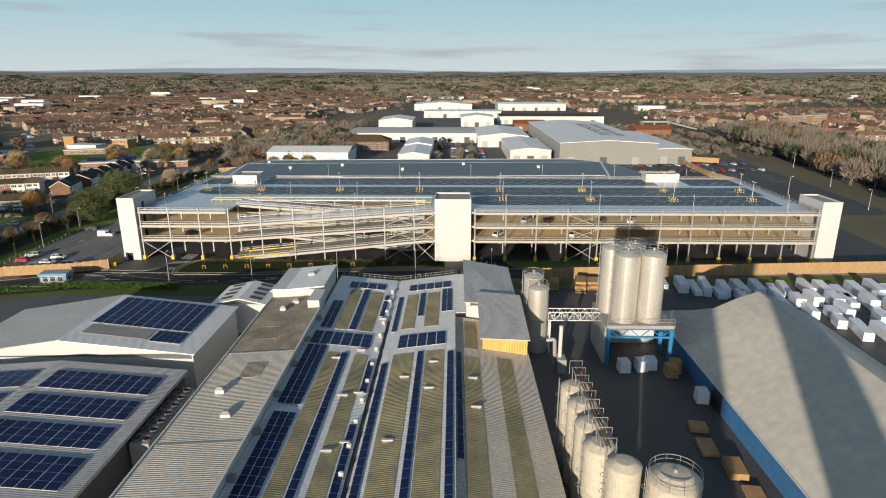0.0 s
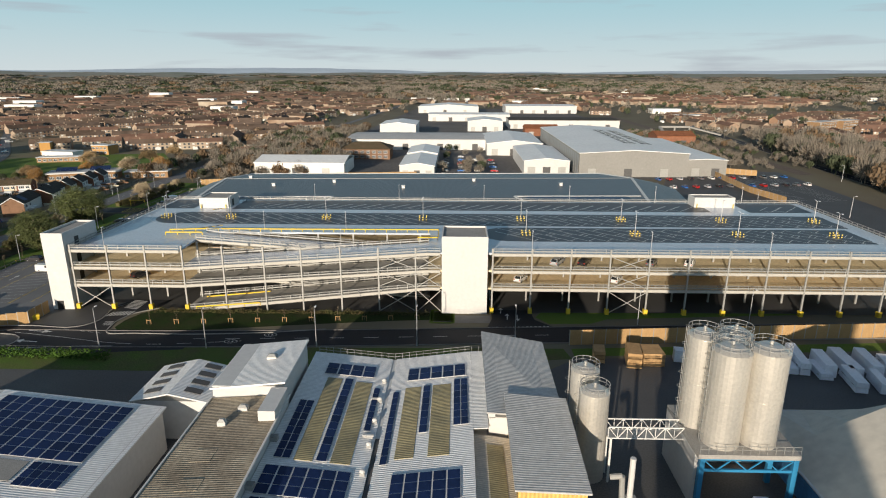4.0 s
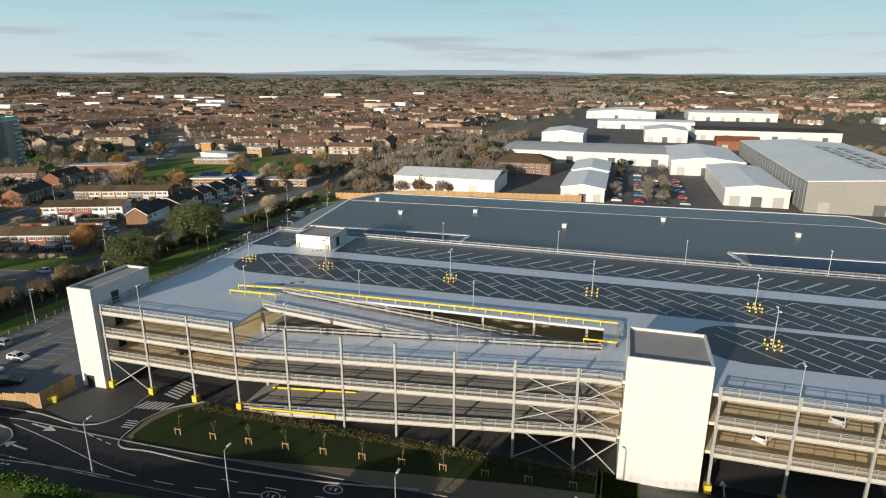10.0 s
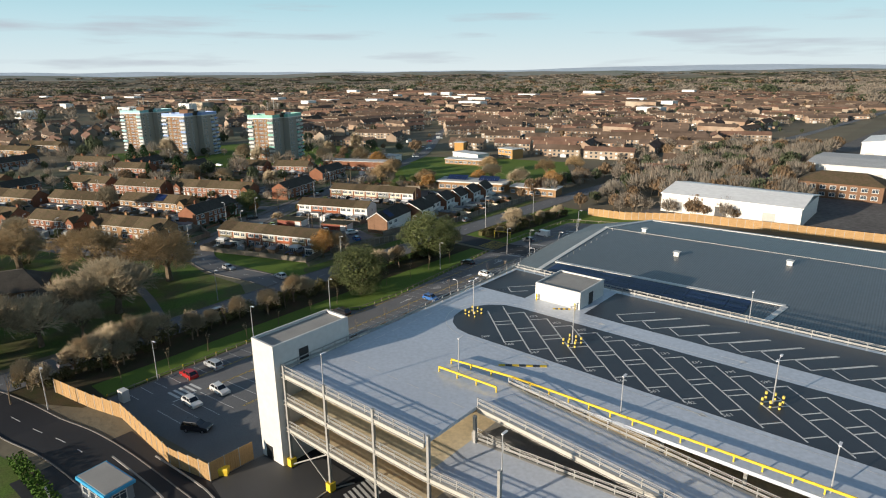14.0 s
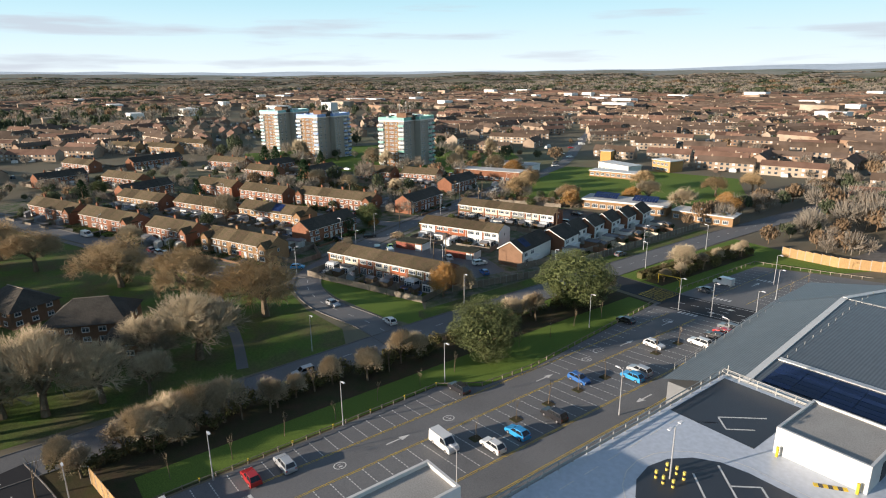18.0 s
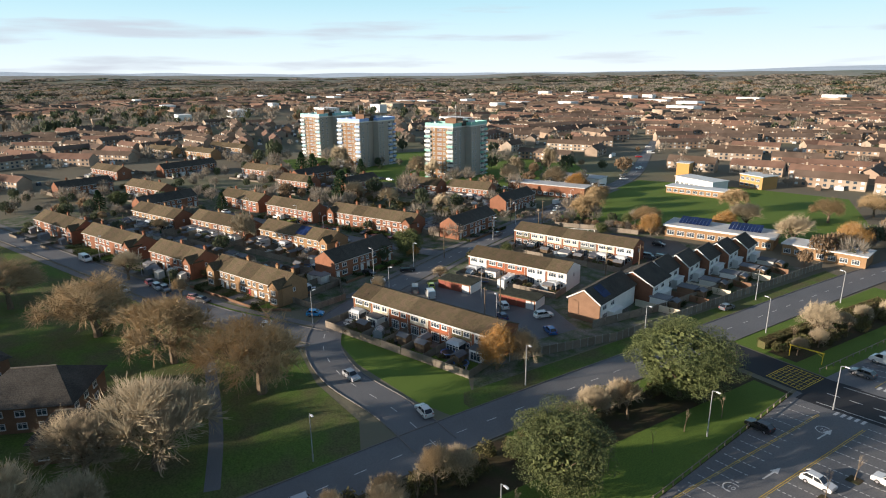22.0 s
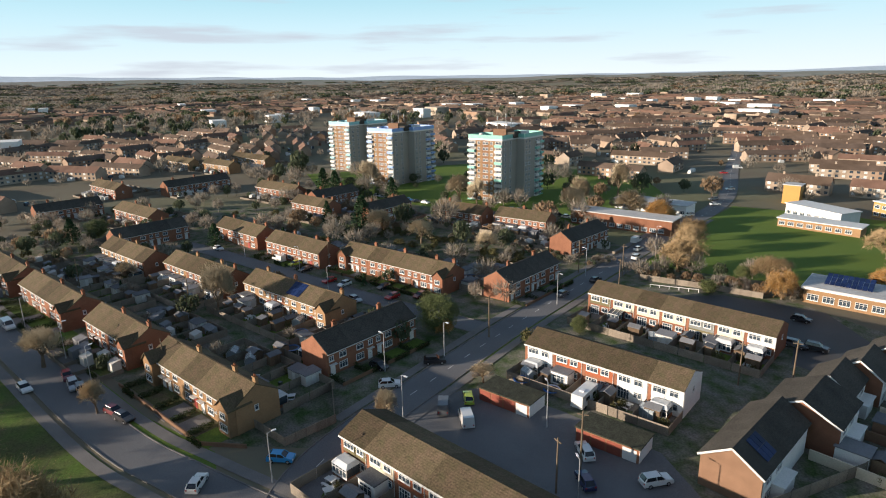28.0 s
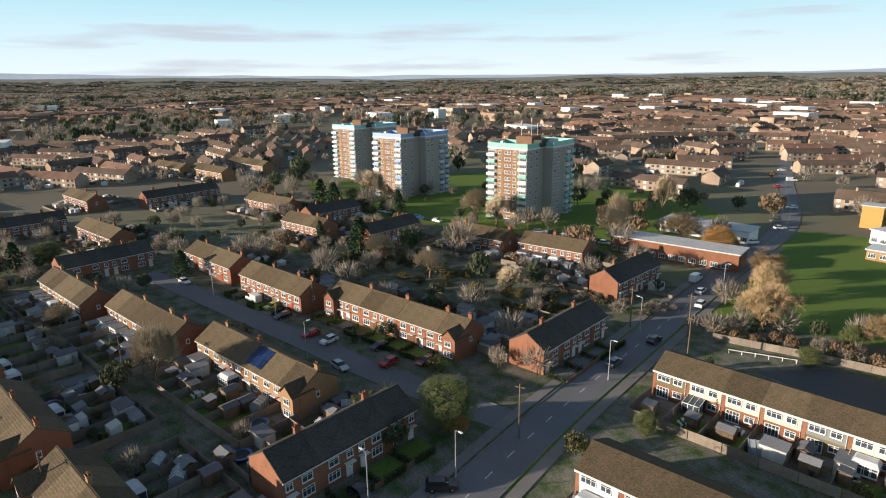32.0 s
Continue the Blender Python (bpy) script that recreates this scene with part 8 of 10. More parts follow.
tagged(so, "white STOP lettering on the car park exit", "road marking", kind="structure")
# knee rail along the car park edge
kr = thing("knee_rail", "low timber knee rail with yellow-topped posts", "fence")
rail_pts = [(-127.8, -4), (-129.0, 45.4), (-123.6, 51.8), (-122.8, 63.6), (-128.6, 112)]
knee = Geo().box(-0.08, -0.08, -0.2, 0.08, 0.08, 0.85).mesh("post", timber_grey)
cap = Geo().box(-0.1, -0.1, 0.55, 0.1, 0.1, 0.9).mesh("cap", yellow_paint)
north_rail = [(-129.9, 124), (-128.6, 162.3), (-108.6, 162.8), (-99, 163.4)]
for (xa, ya), (xb, yb) in list(zip(rail_pts, rail_pts[1:])) + list(zip(north_rail, north_rail[1:])):
    L = math.hypot(xb - xa, yb - ya)
    n = round(L / 2.4)
    for i in range(n):
        x, y = xa + (xb - xa) * i / n, ya + (yb - ya) * i / n
        p = part("post", knee, None, kr)
        p.location = (x, y, gz(x))
        if y < 46 and i % 3 == 0:
            part("cap", cap, None, p, "yellow cap")
    part("rail", Geo().bar((xa, ya, gz(xa) + 0.72), (xb, yb, gz(xb) + 0.72), 0.06, 0.14), timber_grey, kr)


hb = thing("height_barrier", "yellow steel height barrier at the car park entry", "barrier")
for x, y in ((-136.8, 126.2), (-131.2, 127.4)):
    part("post", Geo().tube((x, y, gz(x) - 0.2), (x, y, gz(x) + 2.4), 0.09), yellow_paint, hb)
part("bar", Geo().bar((-137.0, 126.15, gz(-134) + 2.4), (-131.0, 127.45, gz(-134) + 2.4), 0.16, 0.2), yellow_paint, hb)
part("brace", Geo().bar((-131.2, 127.4, gz(-134) + 1.5), (-132.4, 127.14, gz(-134) + 2.35), 0.08), yellow_paint, hb)


def street_lamp(m, h=8.0):
    e = thing("street_lamp", "slim grey street lamp with flat head", "street lamp", m, group="street lamps")
    p = part("pole", Geo().tube((0, 0, -0.2), (0, 0, h), 0.1, 0.06, 8).tube((0, 0, 0), (0, 0, 1.2), 0.13, 0.13, 8), deck_pole, e)
    part("arm", Geo().tube((0, 0, h), (0.9, 0, h + 0.15), 0.04, 0.04, 6), deck_pole, p)
    part("lamp_head", Geo().box(0.6, -0.14, h + 0.08, 1.3, 0.14, h + 0.2), lens_mat, e)
    return e


for i, (x, y, a) in enumerate(((-127.5, 4.8, 0), (-128.5, 26, 0), (-129.3, 47.6, 0), (-128.7, 87.8, 0), (-156.9, 34.2, 0), (-145.6, 133.1, 180), (-121.5, 111.3, 0), (-113.9, 112.1, 0), (-104.3, 112.4, 0), (-99.9, 26.9, 180), (-100.2, 60.3, 180), (-108.6, 131.4, 0), (-132, -12, 0), (-100, 92, 180), (-115.2, 145, 0),
                                 (-66.9, -17.4, 90), (-45.7, -17.4, 90), (-24.3, -16.2, 90), (-4.6, -15.2, 90), (14.7, -14.4, 90), (41.9, -3.4, -90), (66, -2.2, -90), (-157, 75, 0), (-157.5, 108, 0), (-145.8, 96, 180), (-158, 150, 0), (-145.4, 165, 180), (-212, 76, 20), (-228, 92.5, 20), (-240.4, 131, 20), (-229, 80, 200), (-254, 152, 200),
                                 (-262, 188, 20), (-206, 53, 100), (-252, 30, 110), (-268, 25, 110), (-290, 16, 110), (-198, 95, 160), (-180, 86, 160), (-276, 84, 100), (-300, 83, 290), (-325, 72, 290), (150, 30, 180), (165, 70, 180), (180, 120, 180), (195, 180, 180), (120, 110, 0), (150, 100, 0))):
    place(("lamp",), street_lamp, pose(x, y, gz(x), 0, 0, a))
# telegraph poles
for x, y in ((-187, 92.5), (-232.5, 106), (-248, 160), (-186, 140), (-257, 152)):
    def pole(mm):
        e = thing("telegraph_pole", "tall dark timber telegraph pole", "telegraph pole", mm, group="telegraph poles")
        part("pole", Geo().tube((0, 0, -0.3), (0, 0, 9.5), 0.16, 0.11, 8), bark, e)
        part("cross_arm", Geo().box(-0.8, -0.05, 8.8, 0.8, 0.05, 8.95), bark, e)
        return e
    place(("tpole",), pole, pose(x, y, gz(x), 0, 0, 40))

# gate kiosk with blue fascia
kx, ky = -96.6, -16.0
ki = thing("gate_kiosk", "small glazed gate kiosk with blue fascia and flat roof", "kiosk", pose(kx, ky, gz(kx), 0, 0, 6))
part("wall", Geo().box(-3.2, -1.7, -0.3, 3.2, 1.7, 2.5), mat("kiosk_grey", (0.22, 0.25, 0.28), 0.4, var=0.1), ki)
part("fascia", Geo().box(-3.5, -2.0, 2.5, 3.5, 2.0, 2.95), mat("blue_fascia", (0.05, 0.35, 0.62), 0.4, var=0.08), ki)
part("roof", Geo().box(-3.3, -1.8, 2.95, 3.3, 1.8, 3.02), concrete, ki)
for x in (-2.6, -0.8, 1.0):
    window(ki, x, -1.74, 0.9, 1.5, 1.4, 0)
window(ki, 3.24, -1.0, 0.9, 1.8, 1.4, 1, 90)
part("step", Geo().box(3.4, -1.6, -0.1, 5.2, 0.6, 0.12), paving, ki)
bx = thing("utility_cabinet", "white utility cabinet on a paved corner", "cabinet", pose(-124.2, -2.6, gz(-124), 0, 0, 5))
part("casing", Geo().box(-0.8, -0.6, 0, 0.8, 0.6, 2.2), white_clad, bx)
part("door", Geo().box(-0.7, -0.63, 0.15, 0.7, -0.6, 2.05), white_trim, bx)
# road paint on the front road
g = Geo()
for x, y, s in ((14.2, -1.5, 1), (16.4, -1.0, -1), (13.0, 2.0, 1)):
    ribbon([(x, y), (x + 0.2, y + 2.2)], 0.2, 0.06, g)
    yy = y + 2.2 if s > 0 else y
    g.face([(x - 0.4, yy, 0.06), (x + 0.7, yy, 0.06), (x + 0.2, yy + s * 1.2, 0.06)] if s > 0 else [(x + 0.7, yy, 0.06), (x - 0.4, yy, 0.06), (x + 0.1, yy + s * 1.2, 0.06)])
dashes([(9.8, -5.9), (23, -4.9)], 0.3, 0.06, 0.5, 0.4, g)
for x, y in ((-35, -10.9), (-42, -14.3), (57, -4.6)):
    for i in range(12):
        a, b = 2 * math.pi * i / 12, 2 * math.pi * (i + 1) / 12
        ribbon([(x + 1.3 * math.cos(a), y + 0.8 * math.sin(a)), (x + 1.3 * math.cos(b), y + 0.8 * math.sin(b))], 0.14, 0.06, g)
    ribbon([(x - 0.4, y - 0.3), (x - 0.4, y + 0.3)], 0.14, 0.06, g)
    ribbon([(x + 0.35, y - 0.3), (x + 0.35, y + 0.3)], 0.3, 0.06, g)
solid("road_marking", drape(g), white_paint, "white arrows, dashes and speed roundels on the road", "road marking", kind="structure")
# hedge and palisade in front of the factory
hg = Geo()
rh = random.Random(11)
for i in range(5200):
    x = rh.uniform(-118, -62)
    c = Vector((x, -21.6 - (x + 90) * 0.035 + rh.uniform(-1.0, 1.0), rh.uniform(0.1, 1.7) + gz(x)))
    leaf(hg, rh, c, rh.uniform(0.12, 0.25))
solid("hedge", hg, mat("clipped_hedge", (0.06, 0.12, 0.02), 0.9, var=0.5, scale=0.5, fine=3), "clipped green hedge in front of the factory", "hedge", kind="stuff")
pl = thing("palisade_fence", "dark steel palisade fence", "fence")
pm = Geo().box(-0.035, -0.02, 0, 0.035, 0.02, 2.1).mesh("pale", dark_wall)
for i in range(150):
    part("pale", pm, None, pl).location = (-18 + i * 0.17, -29.5, 0)
part("rail", Geo().box(-18, -29.48, 0.5, 7.5, -29.44, 0.56).box(-18, -29.48, 1.6, 7.5, -29.44, 1.66), dark_wall, pl)

# young trees in kerbed squares between the bays
for i, (x, y) in enumerate(((-110.4, 39.0), (-110.4, 47.5), (-110.4, 55.0), (-110.4, 62.5), (-110.4, 69.9), (-110.4, 85.6), (-110.2, 93.0), (-107.5, 136.0), (-107.5, 146.0))):
    tree("sapling", x, y, 4.2 + 0.4 * (i % 3), 1.6, 1 + i % 4)
    b = solid("tree_pit", Geo().box(-0.8, -0.8, -0.1, 0.8, 0.8, 0.12), soil, "kerbed square of soil round a young tree", "tree pit", group="tree pits")
    b.matrix_world = pose(x, y, gz(x) + 0.02)


# ---------------------------------------------------------------- gardens, sheds and fences of the estate
rg = random.Random(21)
shed_wall = mat("shed_boards", (0.17, 0.12, 0.08), 0.9, var=0.3, scale=0.6, fine=6, rnd=0.3)
shed_white = mat("painted_block", (0.55, 0.54, 0.5), 0.85, var=0.15, rnd=0.12)
shed_roof = mat("felt_shed_roof", (0.17, 0.175, 0.185), 0.9, var=0.25, rnd=0.3)
garage_red = mat("red_garage_door", (0.24, 0.065, 0.042), 0.6, var=0.15)


def shed(mm, w=2.6, d=2.0, h=2.0, wall=None, label="small dark timber garden shed with felt roof", pitched=True):
    e = thing("garden_shed", label, "shed", mm, group="garden sheds")
    part("wall", Geo().box(0, 0, -0.2, w, d, h), wall or shed_wall, e)
    r = Geo()
    if pitched:
        for ya, yb, za, zb in ((-0.15, d / 2, h - 0.05, h + 0.5), (d / 2, d + 0.15, h + 0.5, h - 0.05)):
            r.hexa(((-0.12, ya, za), (w + 0.12, ya, za), (w + 0.12, yb, zb), (-0.12, yb, zb)), ((-0.12, ya, za + 0.08), (w + 0.12, ya, za + 0.08), (w + 0.12, yb, zb + 0.08), (-0.12, yb, zb + 0.08)))
    else:
        r.hexa(((-0.1, -0.15, h), (w + 0.1, -0.15, h), (w + 0.1, d + 0.15, h + 0.25), (-0.1, d + 0.15, h + 0.25)), ((-0.1, -0.15, h + 0.1), (w + 0.1, -0.15, h + 0.1), (w + 0.1, d + 0.15, h + 0.35), (-0.1, d + 0.15, h + 0.35)))
    part("roof", r, shed_roof, e)
    part("door", Geo().box(w * 0.4, -0.04, 0, w * 0.4 + 0.8, 0.0, 1.75), white_trim if wall is shed_white else shed_wall, e)
    return e


def conservatory(mm):
    e = thing("conservatory", "white-framed lean-to conservatory behind a house", "conservatory", mm)
    part("plinth", Geo().box(0, 0, -0.2, 3.2, 2.6, 0.6), brick, e)
    part("glazing", Geo().box(0.06, 0.06, 0.6, 3.14, 2.54, 2.1), pane_mat, e)
    for y in (0.0, 2.54):
        f = lattice(3.2, 1.5, 3, 0.08)
        part("frame", f, white_trim, e).matrix_basis = pose(0, y, 0.6)
    part("roof", Geo().hexa(((-0.1, -0.1, 2.1), (3.3, -0.1, 2.1), (3.3, 2.7, 2.1), (-0.1, 2.7, 2.1)), ((0.3, 0.5, 2.7), (2.9, 0.5, 2.7), (2.9, 2.1, 2.7), (0.3, 2.1, 2.7))), mat("polycarbonate", (0.5, 0.53, 0.55), 0.3, var=0.1), e)
    return e


def extension(mm):
    e = thing("rear_extension", "flat-roofed brick extension behind a house", "extension", mm)
    part("wall", Geo().box(0, 0, -0.2, 3.4, 2.7, 2.4), render_white if rg.random() < 0.5 else brick, e)
    part("roof", Geo().box(-0.15, -0.15, 2.4, 3.55, 2.85, 2.58), shed_roof, e)
    window(e, 0.4, -0.03, 0.3, 2.4, 1.7, 2)
    return e


def garden_row(a, b, n, depth, side=-1, fence_h=1.7, label="weathered timber garden fence", density=0.9, step=5.4):
    """Fences between the plots of a row of houses, with sheds and shrubs; side -1: before the eaves line, 1: behind."""
    a, b = Vector(a), Vector(b)
    d = (b - a).normalized()
    nrm = Vector((-d.y, d.x)) * side
    L = (b - a).length
    base = a if side < 0 else a + nrm * 8.2
    ang = math.degrees(math.atan2(d.y, d.x))
    far = [base + nrm * depth, base + d * L + nrm * depth]
    panel_fence([tuple(far[0]), tuple(far[1])], fence_h, timber_grey, label, step, "garden fences", timber_grey)
    for i in range(n + 1):
        p = base + d * (L * i / n)
        panel_fence([tuple(p + nrm * 0.3), tuple(p + nrm * depth)], fence_h, timber_grey, label, step, "garden fences", timber_grey)
        if i < n:
            q = p + d * rg.uniform(0.6, 2.4) + nrm * (depth - rg.uniform(2.4, 3.6))
            k = rg.random()
            if k < density:
                m = pose(q.x, q.y, gz(q.x), 0, 0, ang + rg.choice((0, 0, 90)))
                if k < density * 0.5:
                    place(("shed1",), shed, m)
                elif k < density * 0.75:
                    place(("shed2",), lambda mm: shed(mm, 3.6, 2.4, 2.1, shed_white, "pale block garden store with sloping felt roof", False), m)
                else:
                    place(("shed3",), lambda mm: shed(mm, 2.0, 1.5, 1.9, None, "low dark lean-to garden shed", False), m)
            if rg.random() < 0.45 and depth > 8:
                q = p + d * rg.uniform(1.0, max(1.2, L / n - 3.2)) + nrm * (depth * 0.45)
                m = pose(q.x, q.y, gz(q.x), 0, 0, ang + 90)
                if rg.random() < 0.5:
                    place(("shed2",), lambda mm: shed(mm, 3.6, 2.4, 2.1, shed_white, "pale block garden store with sloping felt roof", False), m)
                else:
                    place(("shed1",), shed, m)
            for _ in range(rg.choice((1, 1, 2))):
                q = p + d * rg.uniform(0.5, L / n - 0.5) + nrm * rg.uniform(2, depth - 1)
                tree("bush", q.x, q.y, rg.uniform(0.8, 2.0), rg.uniform(1.2, 2.6), rg.choice((1, 2, 3)))
            q = p + d * (L / n * 0.5) + nrm * (depth * 0.62)
            k = rg.random()
            if k < 0.62:
                place(("plot_lawn", L // n, depth), lambda mm: solid("garden_lawn", Geo().box(-L / n * 0.42, -depth * 0.3, -0.1, L / n * 0.42, depth * 0.3, 0.04), grass_mat, "small mown back garden lawn", "lawn"), pose(q.x, q.y, gz(q.x), 0, 0, ang))
            k = rg.random()
            q = p + d * (L / n * 0.18) + nrm * (0.0 if side > 0 else 2.6)
            if k < 0.25:
                place(("conserv",), conservatory, pose(q.x, q.y, gz(q.x), 0, 0, ang))
            elif k < 0.5:
                place(("extension",), extension, pose(q.x, q.y, gz(q.x), 0, 0, ang))
            q = p + d * (L / n * 0.5) + nrm * 1.6
            place(("patio",), lambda mm: solid("patio", Geo().box(-1.9, -1.3, -0.1, 1.9, 1.3, 0.05), paving, "small grey paved garden patio", "patio"), pose(q.x, q.y, gz(q.x), 0, 0, ang))


garden_row((-205.5, 63.2), (-167.6, 76.3), 7, 9.0, density=0.6)
garden_row((-217.2, 104.6), (-188.9, 115.8), 5, 6.5)
garden_row((-232.8, 134.2), (-194.5, 147.8), 7, 9.5)
garden_row((-249, 40.3), (-220.7, 51.0), 5, 11.5, 1)
garden_row((-277.4, 28.8), (-255.5, 37.3), 4, 12, 1)
garden_row((-315, 13), (-284.5, 25), 5, 12, 1)
garden_row((-316, 47.9), (-287, 59.6), 5, 11, -1)
garden_row((-285, 64.5), (-253.5, 77.2), 6, 11, -1)
garden_row((-345.6, 31.6), (-318, 42.6), 5, 10, -1)
garden_row((-297.5, 95), (-260.5, 110.6), 7, 13, 1)
garden_row((-325, 79), (-299.5, 88.9), 5, 12, 1)
garden_row((-339.6, 148), (-318.5, 157.6), 4, 10, -1)
garden_row((-315.5, 161.2), (-296, 170.4), 4, 10, -1)
# clutter of the back gardens: greenhouses, trampolines, tables, pale bags and pots
def greenhouse(mm):
    e = thing("greenhouse", "small aluminium greenhouse in a back garden", "greenhouse", mm, group="greenhouses")
    part("glazing", Geo().hexa(((0, 0, 0), (2.0, 0, 0), (2.0, 2.6, 0), (0, 2.6, 0)), ((0.05, 0.05, 1.5), (1.95, 0.05, 1.5), (1.95, 2.55, 1.5), (0.05, 2.55, 1.5))).hexa(((0.05, 0.05, 1.5), (1.95, 0.05, 1.5), (1.95, 2.55, 1.5), (0.05, 2.55, 1.5)), ((0.96, 0.05, 2.1), (1.04, 0.05, 2.1), (1.04, 2.55, 2.1), (0.96, 2.55, 2.1))), mat("horticultural_glass", (0.3, 0.34, 0.36), 0.12, var=0.2), e)
    f = Geo()
    for y in (0.0, 0.87, 1.73, 2.6):
        f.bar((-0.02, y, 0), (-0.02, y, 1.52), 0.06).bar((2.02, y, 0), (2.02, y, 1.52), 0.06).bar((-0.02, y, 1.52), (1.0, y, 2.14), 0.06).bar((1.0, y, 2.14), (2.02, y, 1.52), 0.06)
    part("frame", f, alu, e)
    return e


def trampoline(mm):
    e = thing("trampoline", "round garden trampoline with a blue padded edge", "trampoline", mm, group="trampolines")
    part("bed", Geo().revolve(0, 0, [(0.0, 0.78), (1.25, 0.78), (1.25, 0.72), (0.0, 0.72)], 16), black_paint, e)
    part("pad", Geo().revolve(0, 0, [(1.25, 0.76), (1.25, 0.84), (1.6, 0.84), (1.6, 0.76)], 16), PAINT["blue"], e)
    for x, y in ((1.4, 0), (-1.4, 0), (0, 1.4), (0, -1.4)):
        part("leg", Geo().tube((x, y, 0), (x, y, 0.76), 0.04), galv, e)
    return e


def garden_table(mm):
    e = thing("garden_table", "white garden table between two benches", "garden table", mm, group="garden tables")
    part("top", Geo().box(-0.8, -0.45, 0.68, 0.8, 0.45, 0.74), white_trim, e)
    for x in (-0.65, 0.65):
        part("leg", Geo().box(x - 0.05, -0.35, 0, x + 0.05, 0.35, 0.68), white_trim, e)
    for y in (-0.95, 0.95):
        part("bench", Geo().box(-0.75, y - 0.2, 0.36, 0.75, y + 0.2, 0.42).box(-0.65, y - 0.15, 0, -0.55, y + 0.15, 0.36).box(0.55, y - 0.15, 0, 0.65, y + 0.15, 0.36), white_trim, e)
    return e


def wheelie_bin(mm):
    e = thing("wheelie_bin", "dark plastic wheeled rubbish bin", "bin", mm, group="wheelie bins")
    part("body", Geo().hexa(((-0.22, -0.25, 0.06), (0.22, -0.25, 0.06), (0.22, 0.25, 0.06), (-0.22, 0.25, 0.06)), ((-0.29, -0.34, 1.0), (0.29, -0.34, 1.0), (0.29, 0.34, 1.0), (-0.29, 0.34, 1.0))), mat("bin_plastic", (0.03, 0.045, 0.03), 0.5, var=0.2), e)
    part("lid", Geo().hexa(((-0.3, -0.37, 1.0), (0.3, -0.37, 1.0), (0.3, 0.36, 1.0), (-0.3, 0.36, 1.0)), ((-0.28, -0.34, 1.06), (0.28, -0.34, 1.06), (0.28, 0.34, 1.1), (-0.28, 0.34, 1.1))), mat("bin_lid", (0.05, 0.05, 0.055), 0.5, var=0.2), e)
    return e


MAKERS = (("greenhouse", greenhouse), ("trampoline", trampoline), ("table", garden_table), ("bin", wheelie_bin), ("table", garden_table), ("bin", wheelie_bin))


def plot_clutter(a, b, n, side, near=1.5, far=7.0):
    """One or two loose things in each back garden of a row."""
    a, b = Vector(a), Vector(b)
    d = (b - a).normalized()
    nrm = Vector((-d.y, d.x)) * side
    base = a if side < 0 else a + nrm * 8.4
    for i in range(n):
        for _ in range(rg.choice((1, 1, 2))):
            q = base + (b - a) * ((i + rg.uniform(0.25, 0.75)) / n) + nrm * rg.uniform(near, far)
            key, make = rg.choice(MAKERS)
            place((key,), make, pose(q.x, q.y, gz(q.x) + 0.04, 0, 0, rg.uniform(0, 360)))


for a, b, n, side in (((-205.5, 63.2), (-167.6, 76.3), 7, -1), ((-217.2, 104.6), (-188.9, 115.8), 5, -1), ((-232.8, 134.2), (-194.5, 147.8), 7, -1), ((-249, 40.3), (-220.7, 51.0), 5, 1), ((-277.4, 28.8), (-255.5, 37.3), 4, 1), ((-285, 64.5), (-253.5, 77.2), 6, -1), ((-316, 47.9), (-287, 59.6), 5, -1), ((-297.5, 95), (-260.5, 110.6), 7, 1), ((-232.5, 69.7), (-240.8, 92.3), 4, 1)):
    plot_clutter(a, b, n, side)
garden_row((-232.5, 69.7), (-240.8, 92.3), 4, 9, 1)
garden_row((-247.6, 121.6), (-256, 144), 4, 9, 1)
# front gardens: a lawn or a paved stand behind a clipped hedge in each plot
hedge_dark = mat("dark_hedge", (0.045, 0.065, 0.022), 0.95, var=0.5, scale=0.8, fine=5, bump=0.8)
HEDGES = {}


def hedge_strip(L, m):
    key = round(L, 1)
    if key not in HEDGES:
        r, g = random.Random(int(key * 10)), Geo()
        for i in range(int(260 * L)):
            leaf(g, r, Vector((r.uniform(0, L), r.uniform(-0.35, 0.35), r.uniform(0.0, 1.1) + 0.15 * math.sin(i * 0.3))), r.uniform(0.05, 0.12))
        HEDGES[key] = g.mesh("hedge", hedge_dark)
    o = tagged(new("hedge", HEDGES[key]), "clipped dark green garden hedge", "hedge", "garden hedges")
    o.matrix_world = m
    return o


def front_plots(a, b, n, depth):
    a, b = Vector(a), Vector(b)
    d = (b - a).normalized()
    out = Vector((d.y, -d.x))
    w = (b - a).length / n
    ang = math.degrees(math.atan2(d.y, d.x))
    for i in range(n):
        q = a + d * w * (i + 0.5) + out * (depth * 0.5 + 0.4)
        k = rg.random()
        if k < 0.6:
            place(("front_lawn", round(w, 1), depth), lambda mm: solid("front_lawn", Geo().box(-w * 0.32, -depth * 0.42, -0.1, w * 0.42, depth * 0.42, 0.05), grass_mat, "small mown front garden lawn", "lawn"), pose(q.x, q.y, gz(q.x), 0, 0, ang))
        else:
            place(("drive", round(w, 1), depth), lambda mm: solid("driveway", Geo().box(-w * 0.3, -depth * 0.48, -0.1, w * 0.3, depth * 0.48, 0.05), paving, "paved grey front driveway", "driveway"), pose(q.x, q.y, gz(q.x), 0, 0, ang))
        p = a + d * w * i + out * (0.8)
        hedge_strip(depth - 1.0, pose(p.x, p.y, gz(p.x), 0, 0, ang - 90))
        if k < 0.6:
            p = a + d * (w * i + 0.6) + out * (depth + 0.2)
            hedge_strip(w - 1.8, pose(p.x, p.y, gz(p.x), 0, 0, ang))


